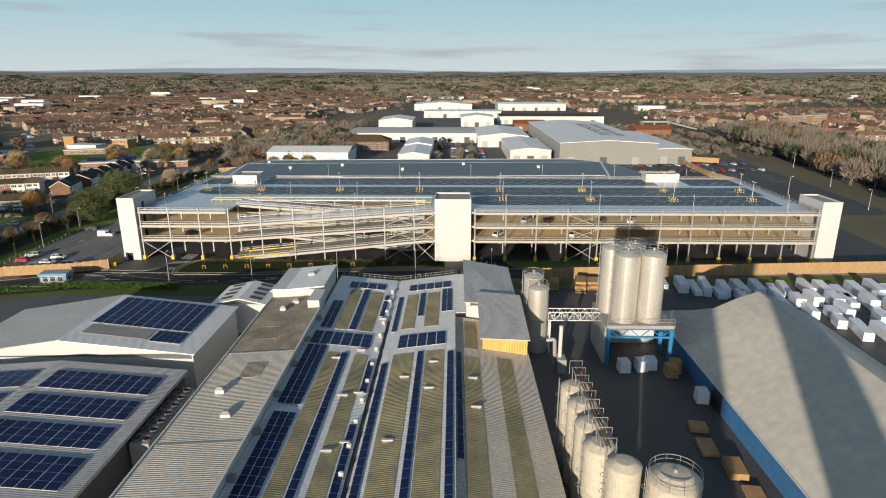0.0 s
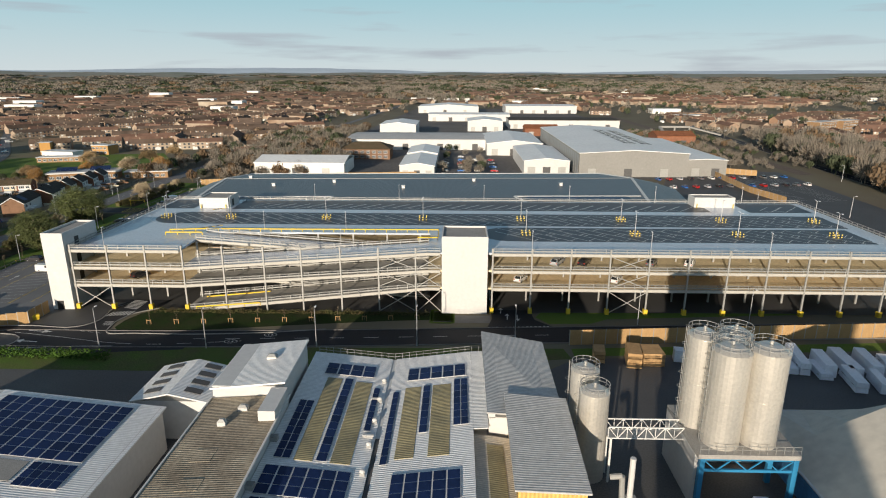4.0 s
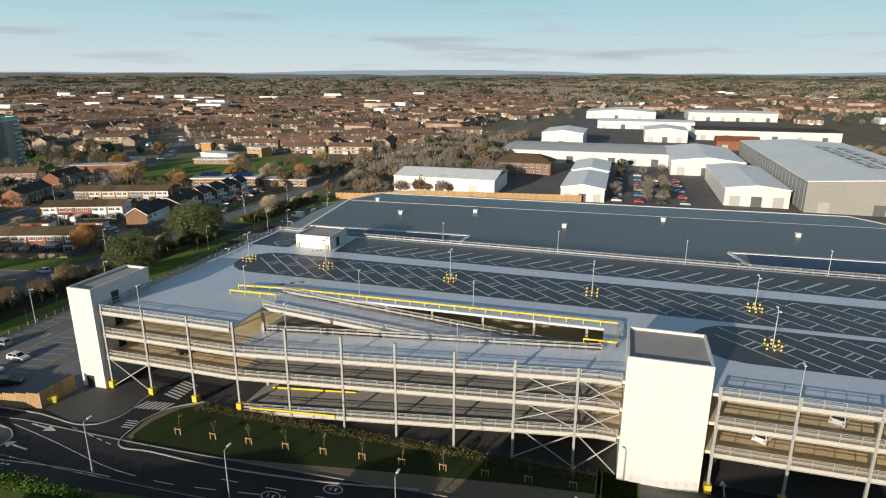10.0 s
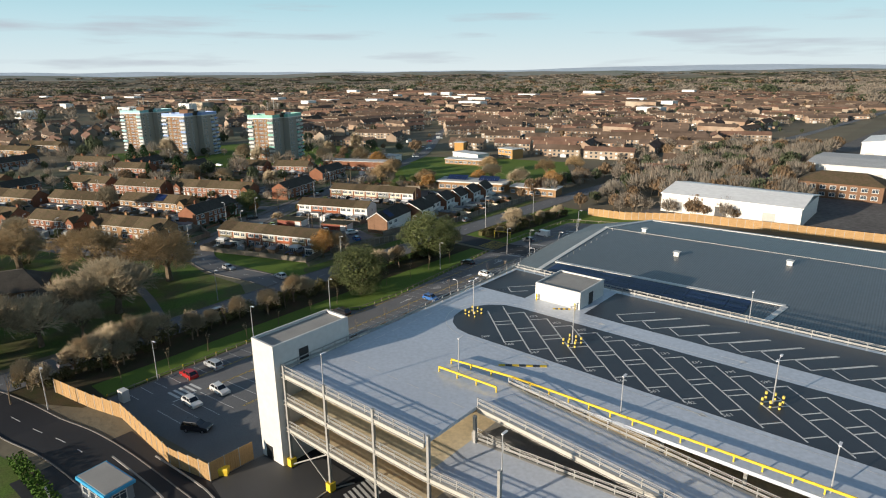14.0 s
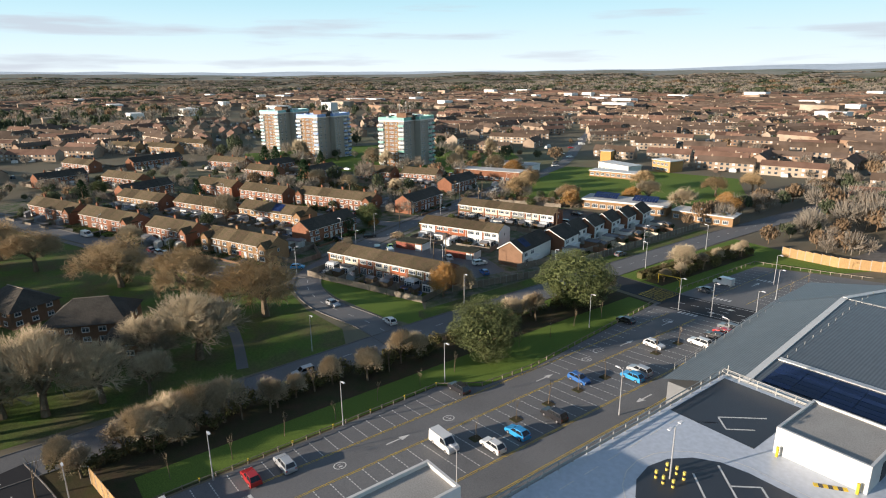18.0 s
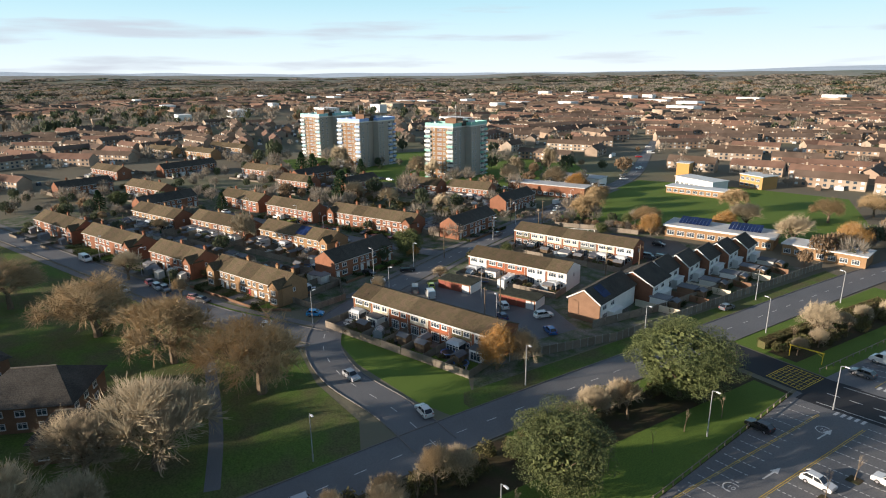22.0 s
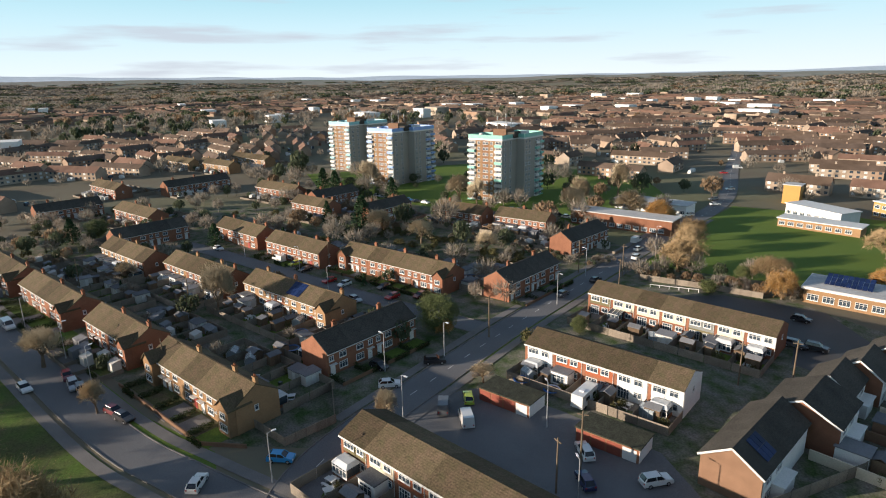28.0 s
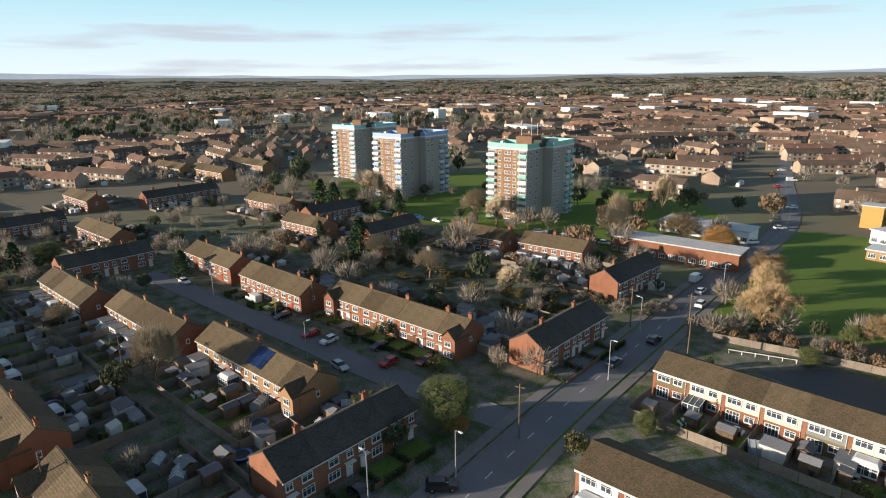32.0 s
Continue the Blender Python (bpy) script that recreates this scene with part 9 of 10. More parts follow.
for a, b, n, dep in (((-249, 40.3), (-220.7, 51.0), 5, 5.5), ((-277.4, 28.8), (-255.5, 37.3), 4, 6.5), ((-315, 13), (-284.5, 25), 5, 6.5), ((-297.5, 95), (-260.5, 110.6), 7, 5.5), ((-325, 79), (-299.5, 88.9), 5, 5.0), ((-232.5, 69.7), (-240.8, 92.3), 4, 5.0), ((-247.6, 121.6), (-256, 144), 4, 5.0)):
    front_plots(a, b, n, dep)
# yards of the stepped gabled houses: flat-roofed annexes, block walls and a fence to the road
for i, (x, y) in enumerate(((-180.5, 123.4), (-181.4, 135), (-181.8, 144.6), (-182.2, 154.2), (-182.6, 163.8), (-183, 173.4))):
    x += 7.6
    e = thing("annexe", "flat-roofed garden annexe with pale block walls", "annexe", pose(x + 2.4, y + 2.2, gz(x), 0, 0, 15.5), group="annexes")
    part("wall", Geo().box(0, 0, -0.4, 4.2, 3.4, 2.3), (render_white, brick_brown, shed_white)[i % 3], e)
    part("roof", Geo().box(-0.2, -0.2, 2.3, 4.4, 3.6, 2.46), shed_roof, e)
    part("door", Geo().box(4.2, 1.0, 0, 4.25, 1.9, 2.0), door_mats[i % 3], e)
    w = thing("garden_wall", "pale rendered garden wall between two yards", "garden wall", group="yard walls")
    part("wall", Geo().bar((x + 0.5, y - 0.6, gz(x) + 0.8), (x + 11.5, y + 2.2, gz(x) + 0.8), 0.2, 1.7), (render_cream, brick_brown)[i % 2], w)
    place(("shed1",), shed, pose(x + 8.4, y + 4.4, gz(x), 0, 0, 105))
    tree("bush", x + 8.6, y + 2.0, rg.uniform(1.0, 2.0), rg.uniform(1.4, 2.4), 1 + i % 3)
    hedge_strip(3.0, pose(x + 7.6, y + 7.0, gz(x), 0, 0, 100))
panel_fence([(-168.5, 104), (-166.5, 126), (-168.6, 182)], 1.9, timber_grey, "grey timber fence behind the gabled houses", 3.7, "garden fences", timber_grey)
# street-side hedges and walls
panel_fence([(-166, 78.5), (-161, 103.5), (-162, 190)], 1.9, timber_grey, "timber garden fence along the main road", 1.85, "garden fences", concrete)
panel_fence([(-222.6, 53.5), (-214, 56.8), (-216.5, 66)], 1.6, timber_grey, "brick and timber boundary at the street corner", 1.85, "garden fences", timber_grey)
panel_fence([(-217.5, 66), (-228, 69)], 1.7, timber_grey, "timber garden fence behind the corner house", 1.85, "garden fences", timber_grey)
wl0 = thing("garden_wall", "low brick front garden wall", "garden wall")
for xa, ya, xb, yb in ((-249, 34.5, -221, 45.2), (-221, 45.2, -216.5, 51.5), (-297.5, 90, -262, 104.6), (-227.6, 71, -235.8, 93), (-243, 123.5, -251.4, 145)):
    part("wall", Geo().bar((xa, ya, gz(xa) + 0.3), (xb, yb, gz(xb) + 0.3), 0.22, 0.75), brick_brown, wl0)
# garages in the court
for x, y, a in ((-211.0, 90.3, 22.5), (-193.0, 96.7, 22.5)):
    e = thing("garage_block", "row of flat-roofed garages with red doors", "garage", pose(x, y, gz(x), 0, 0, a), group="garage blocks")
    part("wall", Geo().box(0, 0, -0.3, 10.1, 5.0, 2.3), brick, e)
    part("end_wall", Geo().box(10.1, 0, -0.3, 10.16, 5.0, 2.25), render_white, e)
    part("roof", Geo().box(-0.15, -0.2, 2.3, 10.3, 5.2, 2.5), mat("mossy_felt", (0.06, 0.062, 0.045), 0.95, var=0.5, scale=0.8, fine=5, bump=0.5), e)
    for i in range(4):
        part("garage_door", Geo().box(0.2 + i * 2.45, -0.05, 0, 2.35 + i * 2.45, 0.0, 2.0), garage_red if i < 3 else white_trim, e)
# sheds and low hedge scrub behind the far gardens
for i in range(60):
    x = rg.uniform(-345, -262)
    y = 132 + (x + 300) * 0.36 + rg.uniform(-8, 8)
    tree("bush", x, y, rg.uniform(1.2, 2.8), rg.uniform(2, 4.5), 1 + i % 3)
for i in range(40):
    x, y = rg.uniform(-430, -225), rg.uniform(0, 150)
    on_road = min((Vector(p) - Vector((x, y))).length for p in CROSS + WEST + GSTREET) < 6
    if not on_road:
        tree(rg.choice(("bush", "bush", "bush", "conifer", "bare")), x, y, rg.uniform(1.5, 4.0), None, 1)
# hipped brick lodge in the park corner, and the park path
for x, y, a, w, d, ze, zr, lab in ((-193.4, -9.4, 65, 16, 13, 4.8, 8.5, "two-storey brick lodge with dark hipped roof"), (-178.8, -0.6, 66, 9.0, 7.5, 3.9, 6.7, "brick lodge wing with dark hipped roof"), (-222, -20, 24, 14, 11, 4.4, 7.8, "brick house with dark hipped roof behind the lodge")):
    e = thing("park_lodge", lab, "house", pose(x, y, gz(x), 0, 0, a))
    part("wall", Geo().box(0, 0, -0.4, w, d, ze), brick_brown, e)
    i = min(w, d) * 0.34
    if w > d:
        top = ((i, d * 0.5 - 0.05), (w - i, d * 0.5 - 0.05), (w - i, d * 0.5 + 0.05), (i, d * 0.5 + 0.05))
    else:
        top = ((w * 0.5 - 0.05, i), (w * 0.5 + 0.05, i), (w * 0.5 + 0.05, d - i), (w * 0.5 - 0.05, d - i))
    part("roof", Geo().hexa(((-0.6, -0.6, ze - 0.15), (w + 0.6, -0.6, ze - 0.15), (w + 0.6, d + 0.6, ze - 0.15), (-0.6, d + 0.6, ze - 0.15)), [(px, py, zr) for px, py in top]), tile_dark, e)
    part("ridge", Geo().bar((top[0][0], top[0][1], zr + 0.05), (top[2][0], top[2][1], zr + 0.05), 0.25, 0.16), timber_grey, e)
    for f in (0.8, 3.0):
        for k in range(max(1, int(w / 3.4))):
            window(e, 0.8 + k * 3.3, -0.04, f, 1.5, 1.1, 1)
        for k in range(max(1, int(d / 3.6))):
            window(e, w + 0.04, 0.9 + k * 3.5, f, 1.4, 1.1, 1, 90)
g = ribbon(curve_pts([(-206, 29.5), (-192.5, 27.6), (-180, 25.4), (-170, 23.3), (-158.3, 20.1)]), 2.2, 0.0)
sheet_pts = [(v[0], v[1], gz(v[0]) + 0.045) for v in g.v]
g.v = sheet_pts
tagged(part("park_path", g, asphalt_old), "dark asphalt footpath across the park lawn", "path", kind="structure")
# timber telegraph poles of the estate
tp = None
for x, y in ((-191.7, 133.3), (-240.5, 151.5), (-286, 51), (-247, 42.5), (-300, 92), (-184.6, 86.2), (-318, 26)):
    m = pose(x, y, gz(x))
    if tp is None:
        tp = thing("telegraph_pole", "dark timber telegraph pole with crossarm", "telegraph pole", m, group="telegraph poles")
        part("pole", Geo().tube((0, 0, -0.4), (0, 0, 8.6), 0.15, 0.1, 8), bark, tp)
        part("crossarm", Geo().box(-0.7, -0.06, 8.0, 0.7, 0.06, 8.14), bark, tp)
    else:
        copy_thing(tp, m)
# school with solar panels and its outbuildings
sc = thing("school_block", "long two-storey school with white fascia and solar panels", "school", pose(-211, 183.4, gz(-211), 0, 0, 20.5))
part("wall", Geo().box(0, 0, -0.4, 33.6, 11, 3.7), brick_tan, sc)
part("fascia", Geo().box(-0.6, -1.0, 3.7, 34.2, 11.6, 4.3), white_trim, sc)
part("roof", Geo().box(-0.4, -0.8, 4.3, 34.0, 11.4, 4.36), felt, sc)
for k in range(10):
    window(sc, 0.8 + k * 3.3, -0.04, 0.8, 2.4, 1.6, 2)
for x0 in (3.5, 19.5):
    for i in range(9):
        for j in range(3):
            part("solar_panel", Geo().hexa(((x0 + i * 1.1, 3 + j * 1.7, 4.6 + j * 0.5), (x0 + i * 1.1 + 1.0, 3 + j * 1.7, 4.6 + j * 0.5), (x0 + i * 1.1 + 1.0, 4.6 + j * 1.7, 5.07 + j * 0.5), (x0 + i * 1.1, 4.6 + j * 1.7, 5.07 + j * 0.5)), ((x0 + i * 1.1, 3 + j * 1.7, 4.65 + j * 0.5), (x0 + i * 1.1 + 1.0, 3 + j * 1.7, 4.65 + j * 0.5), (x0 + i * 1.1 + 1.0, 4.6 + j * 1.7, 5.12 + j * 0.5), (x0 + i * 1.1, 4.6 + j * 1.7, 5.12 + j * 0.5))), solar_mat, sc)


def block(x, y, a, w, d, h, walls, roof, label, cat="building", wins=True):
    e = thing("flat_roofed_block", label, cat, pose(x, y, gz(x), 0, 0, a))
    part("wall", Geo().box(0, 0, -0.5, w, d, h), walls, e)
    part("roof", Geo().box(-0.4, -0.4, h, w + 0.4, d + 0.4, h + 0.35), roof, e)
    if wins:
        for k in range(max(1, int(w / 3))):
            for f in range(max(1, int(h / 2.8))):
                window(e, 0.5 + k * 3.0, -0.04, 0.8 + f * 2.8, 2.0, 1.4, 2, 0, True)
    return e


block(-176, 194, 12, 22, 9, 3.4, brick_tan, white_trim, "single-storey school wing with white roof edge", "school")
block(-272, 270, -8, 23, 10, 4.5, render_white, white_trim, "white two-storey school hall", "school")
block(-286, 289, 20, 6.5, 6.5, 8.0, mat("ochre_panel", (0.5, 0.27, 0.08), 0.7, var=0.12), felt, "tall ochre clad school tower", "school", False)
block(-262, 250, 15, 26, 8, 3.0, brick_tan, white_trim, "low school range with white roofs", "school")
block(-252, 293, -10, 13, 10, 6.0, mat("ochre_panel2", (0.42, 0.24, 0.09), 0.7, var=0.12), white_trim, "ochre panelled classroom block", "school")
block(-306, 190, 24, 38, 9, 5.2, brick, felt, "long red brick flats beside the towers", "flats")
block(-318, 224, 20, 30, 10, 4.0, render_white, felt, "white single-storey community building", "hall")


# ---------------------------------------------------------------- industrial estate
def unit(x0, y0, x1, y1, h, ridge, walls, roof, label, along="y", doors=3):
    e = thing("industrial_unit", label, "industrial unit", group="industrial units")
    part("wall", Geo().box(x0, y0, -0.3, x1, y1, h), walls, e)
    g, gg = Geo(), Geo()
    if along == "y":
        xm = (x0 + x1) / 2
        g.hexa(((x0 - 0.4, y0 - 0.4, h), (xm, y0 - 0.4, h + ridge), (xm, y1 + 0.4, h + ridge), (x0 - 0.4, y1 + 0.4, h)), ((x0 - 0.4, y0 - 0.4, h + 0.3), (xm, y0 - 0.4, h + ridge + 0.3), (xm, y1 + 0.4, h + ridge + 0.3), (x0 - 0.4, y1 + 0.4, h + 0.3)))
        g.hexa(((xm, y0 - 0.4, h + ridge), (x1 + 0.4, y0 - 0.4, h), (x1 + 0.4, y1 + 0.4, h), (xm, y1 + 0.4, h + ridge)), ((xm, y0 - 0.4, h + ridge + 0.3), (x1 + 0.4, y0 - 0.4, h + 0.3), (x1 + 0.4, y1 + 0.4, h + 0.3), (xm, y1 + 0.4, h + ridge + 0.3)))
        gg.face([(x0, y0 + 0.01, h), (x1, y0 + 0.01, h), (xm, y0 + 0.01, h + ridge)])
    else:
        ym = (y0 + y1) / 2
        g.hexa(((x0 - 0.4, y0 - 0.4, h), (x1 + 0.4, y0 - 0.4, h), (x1 + 0.4, ym, h + ridge), (x0 - 0.4, ym, h + ridge)), ((x0 - 0.4, y0 - 0.4, h + 0.3), (x1 + 0.4, y0 - 0.4, h + 0.3), (x1 + 0.4, ym, h + ridge + 0.3), (x0 - 0.4, ym, h + ridge + 0.3)))
        g.hexa(((x0 - 0.4, ym, h + ridge), (x1 + 0.4, ym, h + ridge), (x1 + 0.4, y1 + 0.4, h), (x0 - 0.4, y1 + 0.4, h)), ((x0 - 0.4, ym, h + ridge + 0.3), (x1 + 0.4, ym, h + ridge + 0.3), (x1 + 0.4, y1 + 0.4, h + 0.3), (x0 - 0.4, y1 + 0.4, h + 0.3)))
        gg.face([(x0 + 0.01, y1, h), (x0 + 0.01, y0, h), (x0 + 0.01, ym, h + ridge)])
    part("roof", g, roof, e)
    part("gable", gg, walls, e)
    for i in range(doors):
        xa = x0 + (x1 - x0) * (i + 0.25) / doors
        part("shutter_door", Geo().box(xa, y0 - 0.08, 0, xa + min(4, (x1 - x0) / doors * 0.5), y0, min(4.2, h * 0.6)), dark_wall if i % 2 else galv, e)
    return e


pale_roof = mat("pale_sheet_roof", (0.82, 0.82, 0.8), 0.5, 0.1, var=0.1, scale=0.05, fine=0.6, bump=0.03)
beige_wall = mat("beige_cladding", (0.25, 0.245, 0.23), 0.6, var=0.1, scale=0.1, fine=1)
big = unit(66, 190, 122, 345, 12.0, 1.6, beige_wall, pale_roof, "very large beige warehouse with white roof")
for k in range(7):
    y = 224 + k * 12.5
    zt = lambda x: 13.95 - abs(x - 94) * 0.057
    g = Geo()
    for xa, xb, ya, yb in ((97, 104, 0, 2.2), (97, 99.4, 2.2, 8.5), (102 if k % 2 else 100.6, 104, 4.6, 8.5), (107, 113, 0, 2.0), (107, 109.2, 2.0, 8.5), (109.2, 113, 6.4 if k % 3 else 4.2, 8.5)):
        g.hexa(((xa, y + ya, zt(xa)), (xb, y + ya, zt(xb)), (xb, y + yb, zt(xb)), (xa, y + yb, zt(xa))), ((xa, y + ya, zt(xa) + 0.06), (xb, y + ya, zt(xb) + 0.06), (xb, y + yb, zt(xb) + 0.06), (xa, y + yb, zt(xa) + 0.06)))
    part("roof_marking", g, grey_board, big, "grey painted shape on the roof")
unit(122.5, 193, 143, 300, 8.4, 0.5, beige_wall, pale_roof, "low beige wing with white roof beside the large warehouse", "y", 2)
for i in range(24):
    part("side_panel", Geo().box(65.9, 193 + i * 6.2, 0, 66.0, 197.4 + i * 6.2, 11.0), mat("grey_cladding", (0.28, 0.3, 0.31), 0.6, var=0.1), big)
unit(-103, 188, -56, 218, 6.4, 2.2, render_white, pale_roof, "long white unit with arched pale roof", "x")
unit(-27, 186, -9, 228, 5.5, 1.6, white_clad, pale_roof, "small white gabled workshop")
unit(-27, 236, -9, 272, 5.5, 1.6, white_clad, pale_roof, "small white gabled workshop")
unit(-75, 300, 22, 350, 7.0, 0.8, white_clad, felt, "long flat white factory range", "x", 8)
unit(-62, 385, -32, 430, 10, 2.0, white_clad, pale_roof, "tall white gabled unit")
unit(38, 195, 62, 262, 7.2, 1.4, white_clad, pale_roof, "white unit with beige ribbed roof")
unit(22, 272, 58, 342, 7.6, 2.0, white_clad, pale_roof, "white unit with low gabled roof")
unit(12, 440, 44, 480, 9, 2.0, white_clad, pale_roof, "white gabled unit far off")
unit(52, 470, 158, 510, 8, 0.6, white_clad, tile_dark, "long white unit with brown flat roof", "x", 6)
unit(-50, 700, 30, 760, 8, 3.0, white_clad, pale_roof, "pale double-gabled hall far off")
unit(66, 700, 160, 760, 9, 1.0, white_clad, pale_roof, "wide white office block far off", "x", 6)
unit(-30, 560, 60, 600, 7, 1.0, white_clad, pale_roof, "pale low range far off", "x", 5)
unit(150, 330, 178, 352, 7, 3.0, brick, tile_red, "red brick building with red roof", "x", 2)
unit(60, 400, 88, 416, 6, 3.0, brick, tile_red, "red brick building with red roof", "x", 2)
of = thing("office_building", "brown brick office with hipped brown roof", "office")
part("wall", Geo().box(-69, 250, 0, -39, 268, 6.4), brick_brown, of)
part("roof", Geo().hexa(((-70, 249, 6.4), (-38, 249, 6.4), (-38, 269, 6.4), (-70, 269, 6.4)), ((-62, 258, 10), (-46, 258, 10), (-46, 260, 10), (-62, 260, 10))), tile_brown, of)
for i in range(8):
    for f in (0.9, 3.8):
        window(of, -68 + i * 3.6, 249.96, f, 2.2, 1.6, 1)
yard_grey = mat("yard_grey", (0.15, 0.142, 0.135), 0.85, var=0.35, scale=0.04, fine=0.6)
sheet("estate_yards", [(-112, 182), (138, 182), (138, 126), (172, 138), (178, 208), (152, 216), (136, 350), (165, 470), (150, 800), (-60, 800), (-85, 400)], 0.01, yard_grey, "asphalt yards of the industrial estate", "yard")
# railway, east car park bays and pale flats beyond it
sheet("railway", [(184, 200), (193, 200), (195, 420), (196, 760), (187, 760), (186, 420)], 0.03, mat("track_ballast", (0.16, 0.13, 0.11), 0.95, var=0.3, scale=0.3, fine=3), "ballasted railway line", "railway")
g = Geo()
for i in range(26):
    for x0 in (142, 158):
        ribbon([(x0, 130 + i * 2.8), (x0 + 10.5, 132.2 + i * 2.8)], 0.14, 0.05, g)
tagged(part("bay_markings", g, white_paint), "white parking bay lines on the east car park", "markings", kind="structure")
for x, y, w, a in ((319, 421, 26, 30), (351, 440, 24, 30)):
    e = thing("flats", "pale four-storey block of flats", "flats", pose(x, y, 0, 0, 0, a))
    part("wall", Geo().box(0, 0, -0.3, w, 11, 10.8), brick_tan, e)
    part("roof", Geo().box(-0.3, -0.3, 10.8, w + 0.3, 11.3, 11.2), felt, e)
    for k in range(7):
        for f in range(4):
            window(e, 0.8 + k * w / 7, -0.04, 0.8 + f * 2.6, 2.0, 1.4, 2, 0, True)
# footbridge beside the railway
fb = thing("footbridge", "pale concrete railway footbridge with ramps", "footbridge")
part("span", Geo().box(180, 418, 6, 206, 421, 7.4), concrete, fb)
part("ramp", Geo().bar((180, 419, 6.6), (176, 388, 1.0), 2.4, 1.2).bar((206, 419, 6.6), (224, 396, 2.0), 2.4, 1.2), concrete, fb)
for x in (180, 193, 206):
    part("pier", Geo().box(x - 0.6, 418.5, 0, x + 0.6, 420.5, 6), concrete, fb)

# ---------------------------------------------------------------- distant estates and woods
rf = np.random.RandomState(5)


def taken(x, y):
    """Ground that the detailed places occupy."""
    if -112 < x < 215 and 30 < y < 640:
        return True
    if -60 < x < 170 and y < 800 and y > 600:
        return True
    if -160 < x < 250 and y < 190:
        return True
    if -440 < x < -130 and -60 < y < 190:
        return True
    if -520 < x < -430 and 20 < y < 130:
        return True
    if -345 < x < -160 and 170 < y < 302:
        return True
    if -530 < x < -300 and 130 < y < 270:
        return True
    return False


def near_road(x, y, d=9):
    for line in (CROSS, MAIN):
        for px, py in line[::2]:
            if abs(px - x) < d and abs(py - y) < d:
                return True
    return False


def patch(x, y, s, o):
    return noise.noise(Vector((x * s + o, y * s - o, o * 0.7)))


far_wall = mat("far_brick", (0.26, 0.165, 0.11), 0.9, var=0.3, scale=0.02, fine=0.12, col2=(0.4, 0.34, 0.27))
far_roof = mat("far_tiles", (0.135, 0.1, 0.08), 0.9, var=0.35, scale=0.02, fine=0.15, col2=(0.1, 0.07, 0.05))
far_red = mat("far_red_tiles", (0.19, 0.115, 0.085), 0.9, var=0.3, scale=0.02, fine=0.15)
hw, hr, hred, hwin, hwhite = Geo(), Geo(), Geo(), Geo(), Geo()


def far_row(x, y, a, L, d, ze, zr, red, wins):
    c, s = math.cos(a), math.sin(a)
    gzv = gz(x)
    P = lambda u, v, z: (x + u * c - v * s, y + u * s + v * c, z + gzv)
    hw.face([P(0, 0, 0), P(L, 0, 0), P(L, 0, ze), P(0, 0, ze)])
    hw.face([P(L, 0, 0), P(L, d, 0), P(L, d, ze), P(L, d / 2, zr), P(L, 0, ze)])
    hw.face([P(0, d, 0), P(0, 0, 0), P(0, 0, ze), P(0, d / 2, zr), P(0, d, ze)])
    hw.face([P(L, d, 0), P(0, d, 0), P(0, d, ze), P(L, d, ze)])
    g = hred if red else hr
    g.face([P(-0.3, -0.4, ze - 0.1), P(L + 0.3, -0.4, ze - 0.1), P(L + 0.3, d / 2, zr + 0.1), P(-0.3, d / 2, zr + 0.1)])
    g.face([P(L + 0.3, d + 0.4, ze - 0.1), P(-0.3, d + 0.4, ze - 0.1), P(-0.3, d / 2, zr + 0.1), P(L + 0.3, d / 2, zr + 0.1)])
    if wins:
        n = int(L / 2.9)
        for i in range(n):
            u = (i + 0.3) * L / n
            for z in (0.9, 3.3):
                (hwhite if (i + int(z)) % 3 == 0 else hwin).face([P(u, -0.05, z), P(u + 1.4, -0.05, z), P(u + 1.4, -0.05, z + 1.2), P(u, -0.05, z + 1.2)])
        for i in range(int(L / 8)):
            # rear extensions, garden stores and vans by the kerb
            u, v, wx, wy, h = i * 8 + rf.uniform(0, 4), rf.choice([-2.6, -8.5, d, d + 7]) + rf.uniform(-0.4, 0.4), rf.uniform(1.8, 4.2), rf.uniform(1.6, 2.6), rf.uniform(1.4, 2.5)
            b = [(u, v), (u + wx, v), (u + wx, v + wy), (u, v + wy)]
            q = [(p + (0.3 if p == u else -0.3), w + (0.2 if w == v else -0.2)) for p, w in b]
            g = (hwhite, hw, hwhite, hr, hwin)[rf.randint(5)]
            g.hexa([P(p, w, 0) for p, w in b], [P(p, w, h * 0.6) for p, w in b])
            g.hexa([P(p, w, h * 0.6) for p, w in b], [P(p, w, h) for p, w in q])
        for u in (L * 0.25, L * 0.75):
            b = [(u - 0.4, d / 2 - 0.3), (u + 0.4, d / 2 - 0.3), (u + 0.4, d / 2 + 0.3), (u - 0.4, d / 2 + 0.3)]
            hw.hexa([P(p, q, zr - 0.4) for p, q in b], [P(p, q, zr + 1.2) for p, q in b])


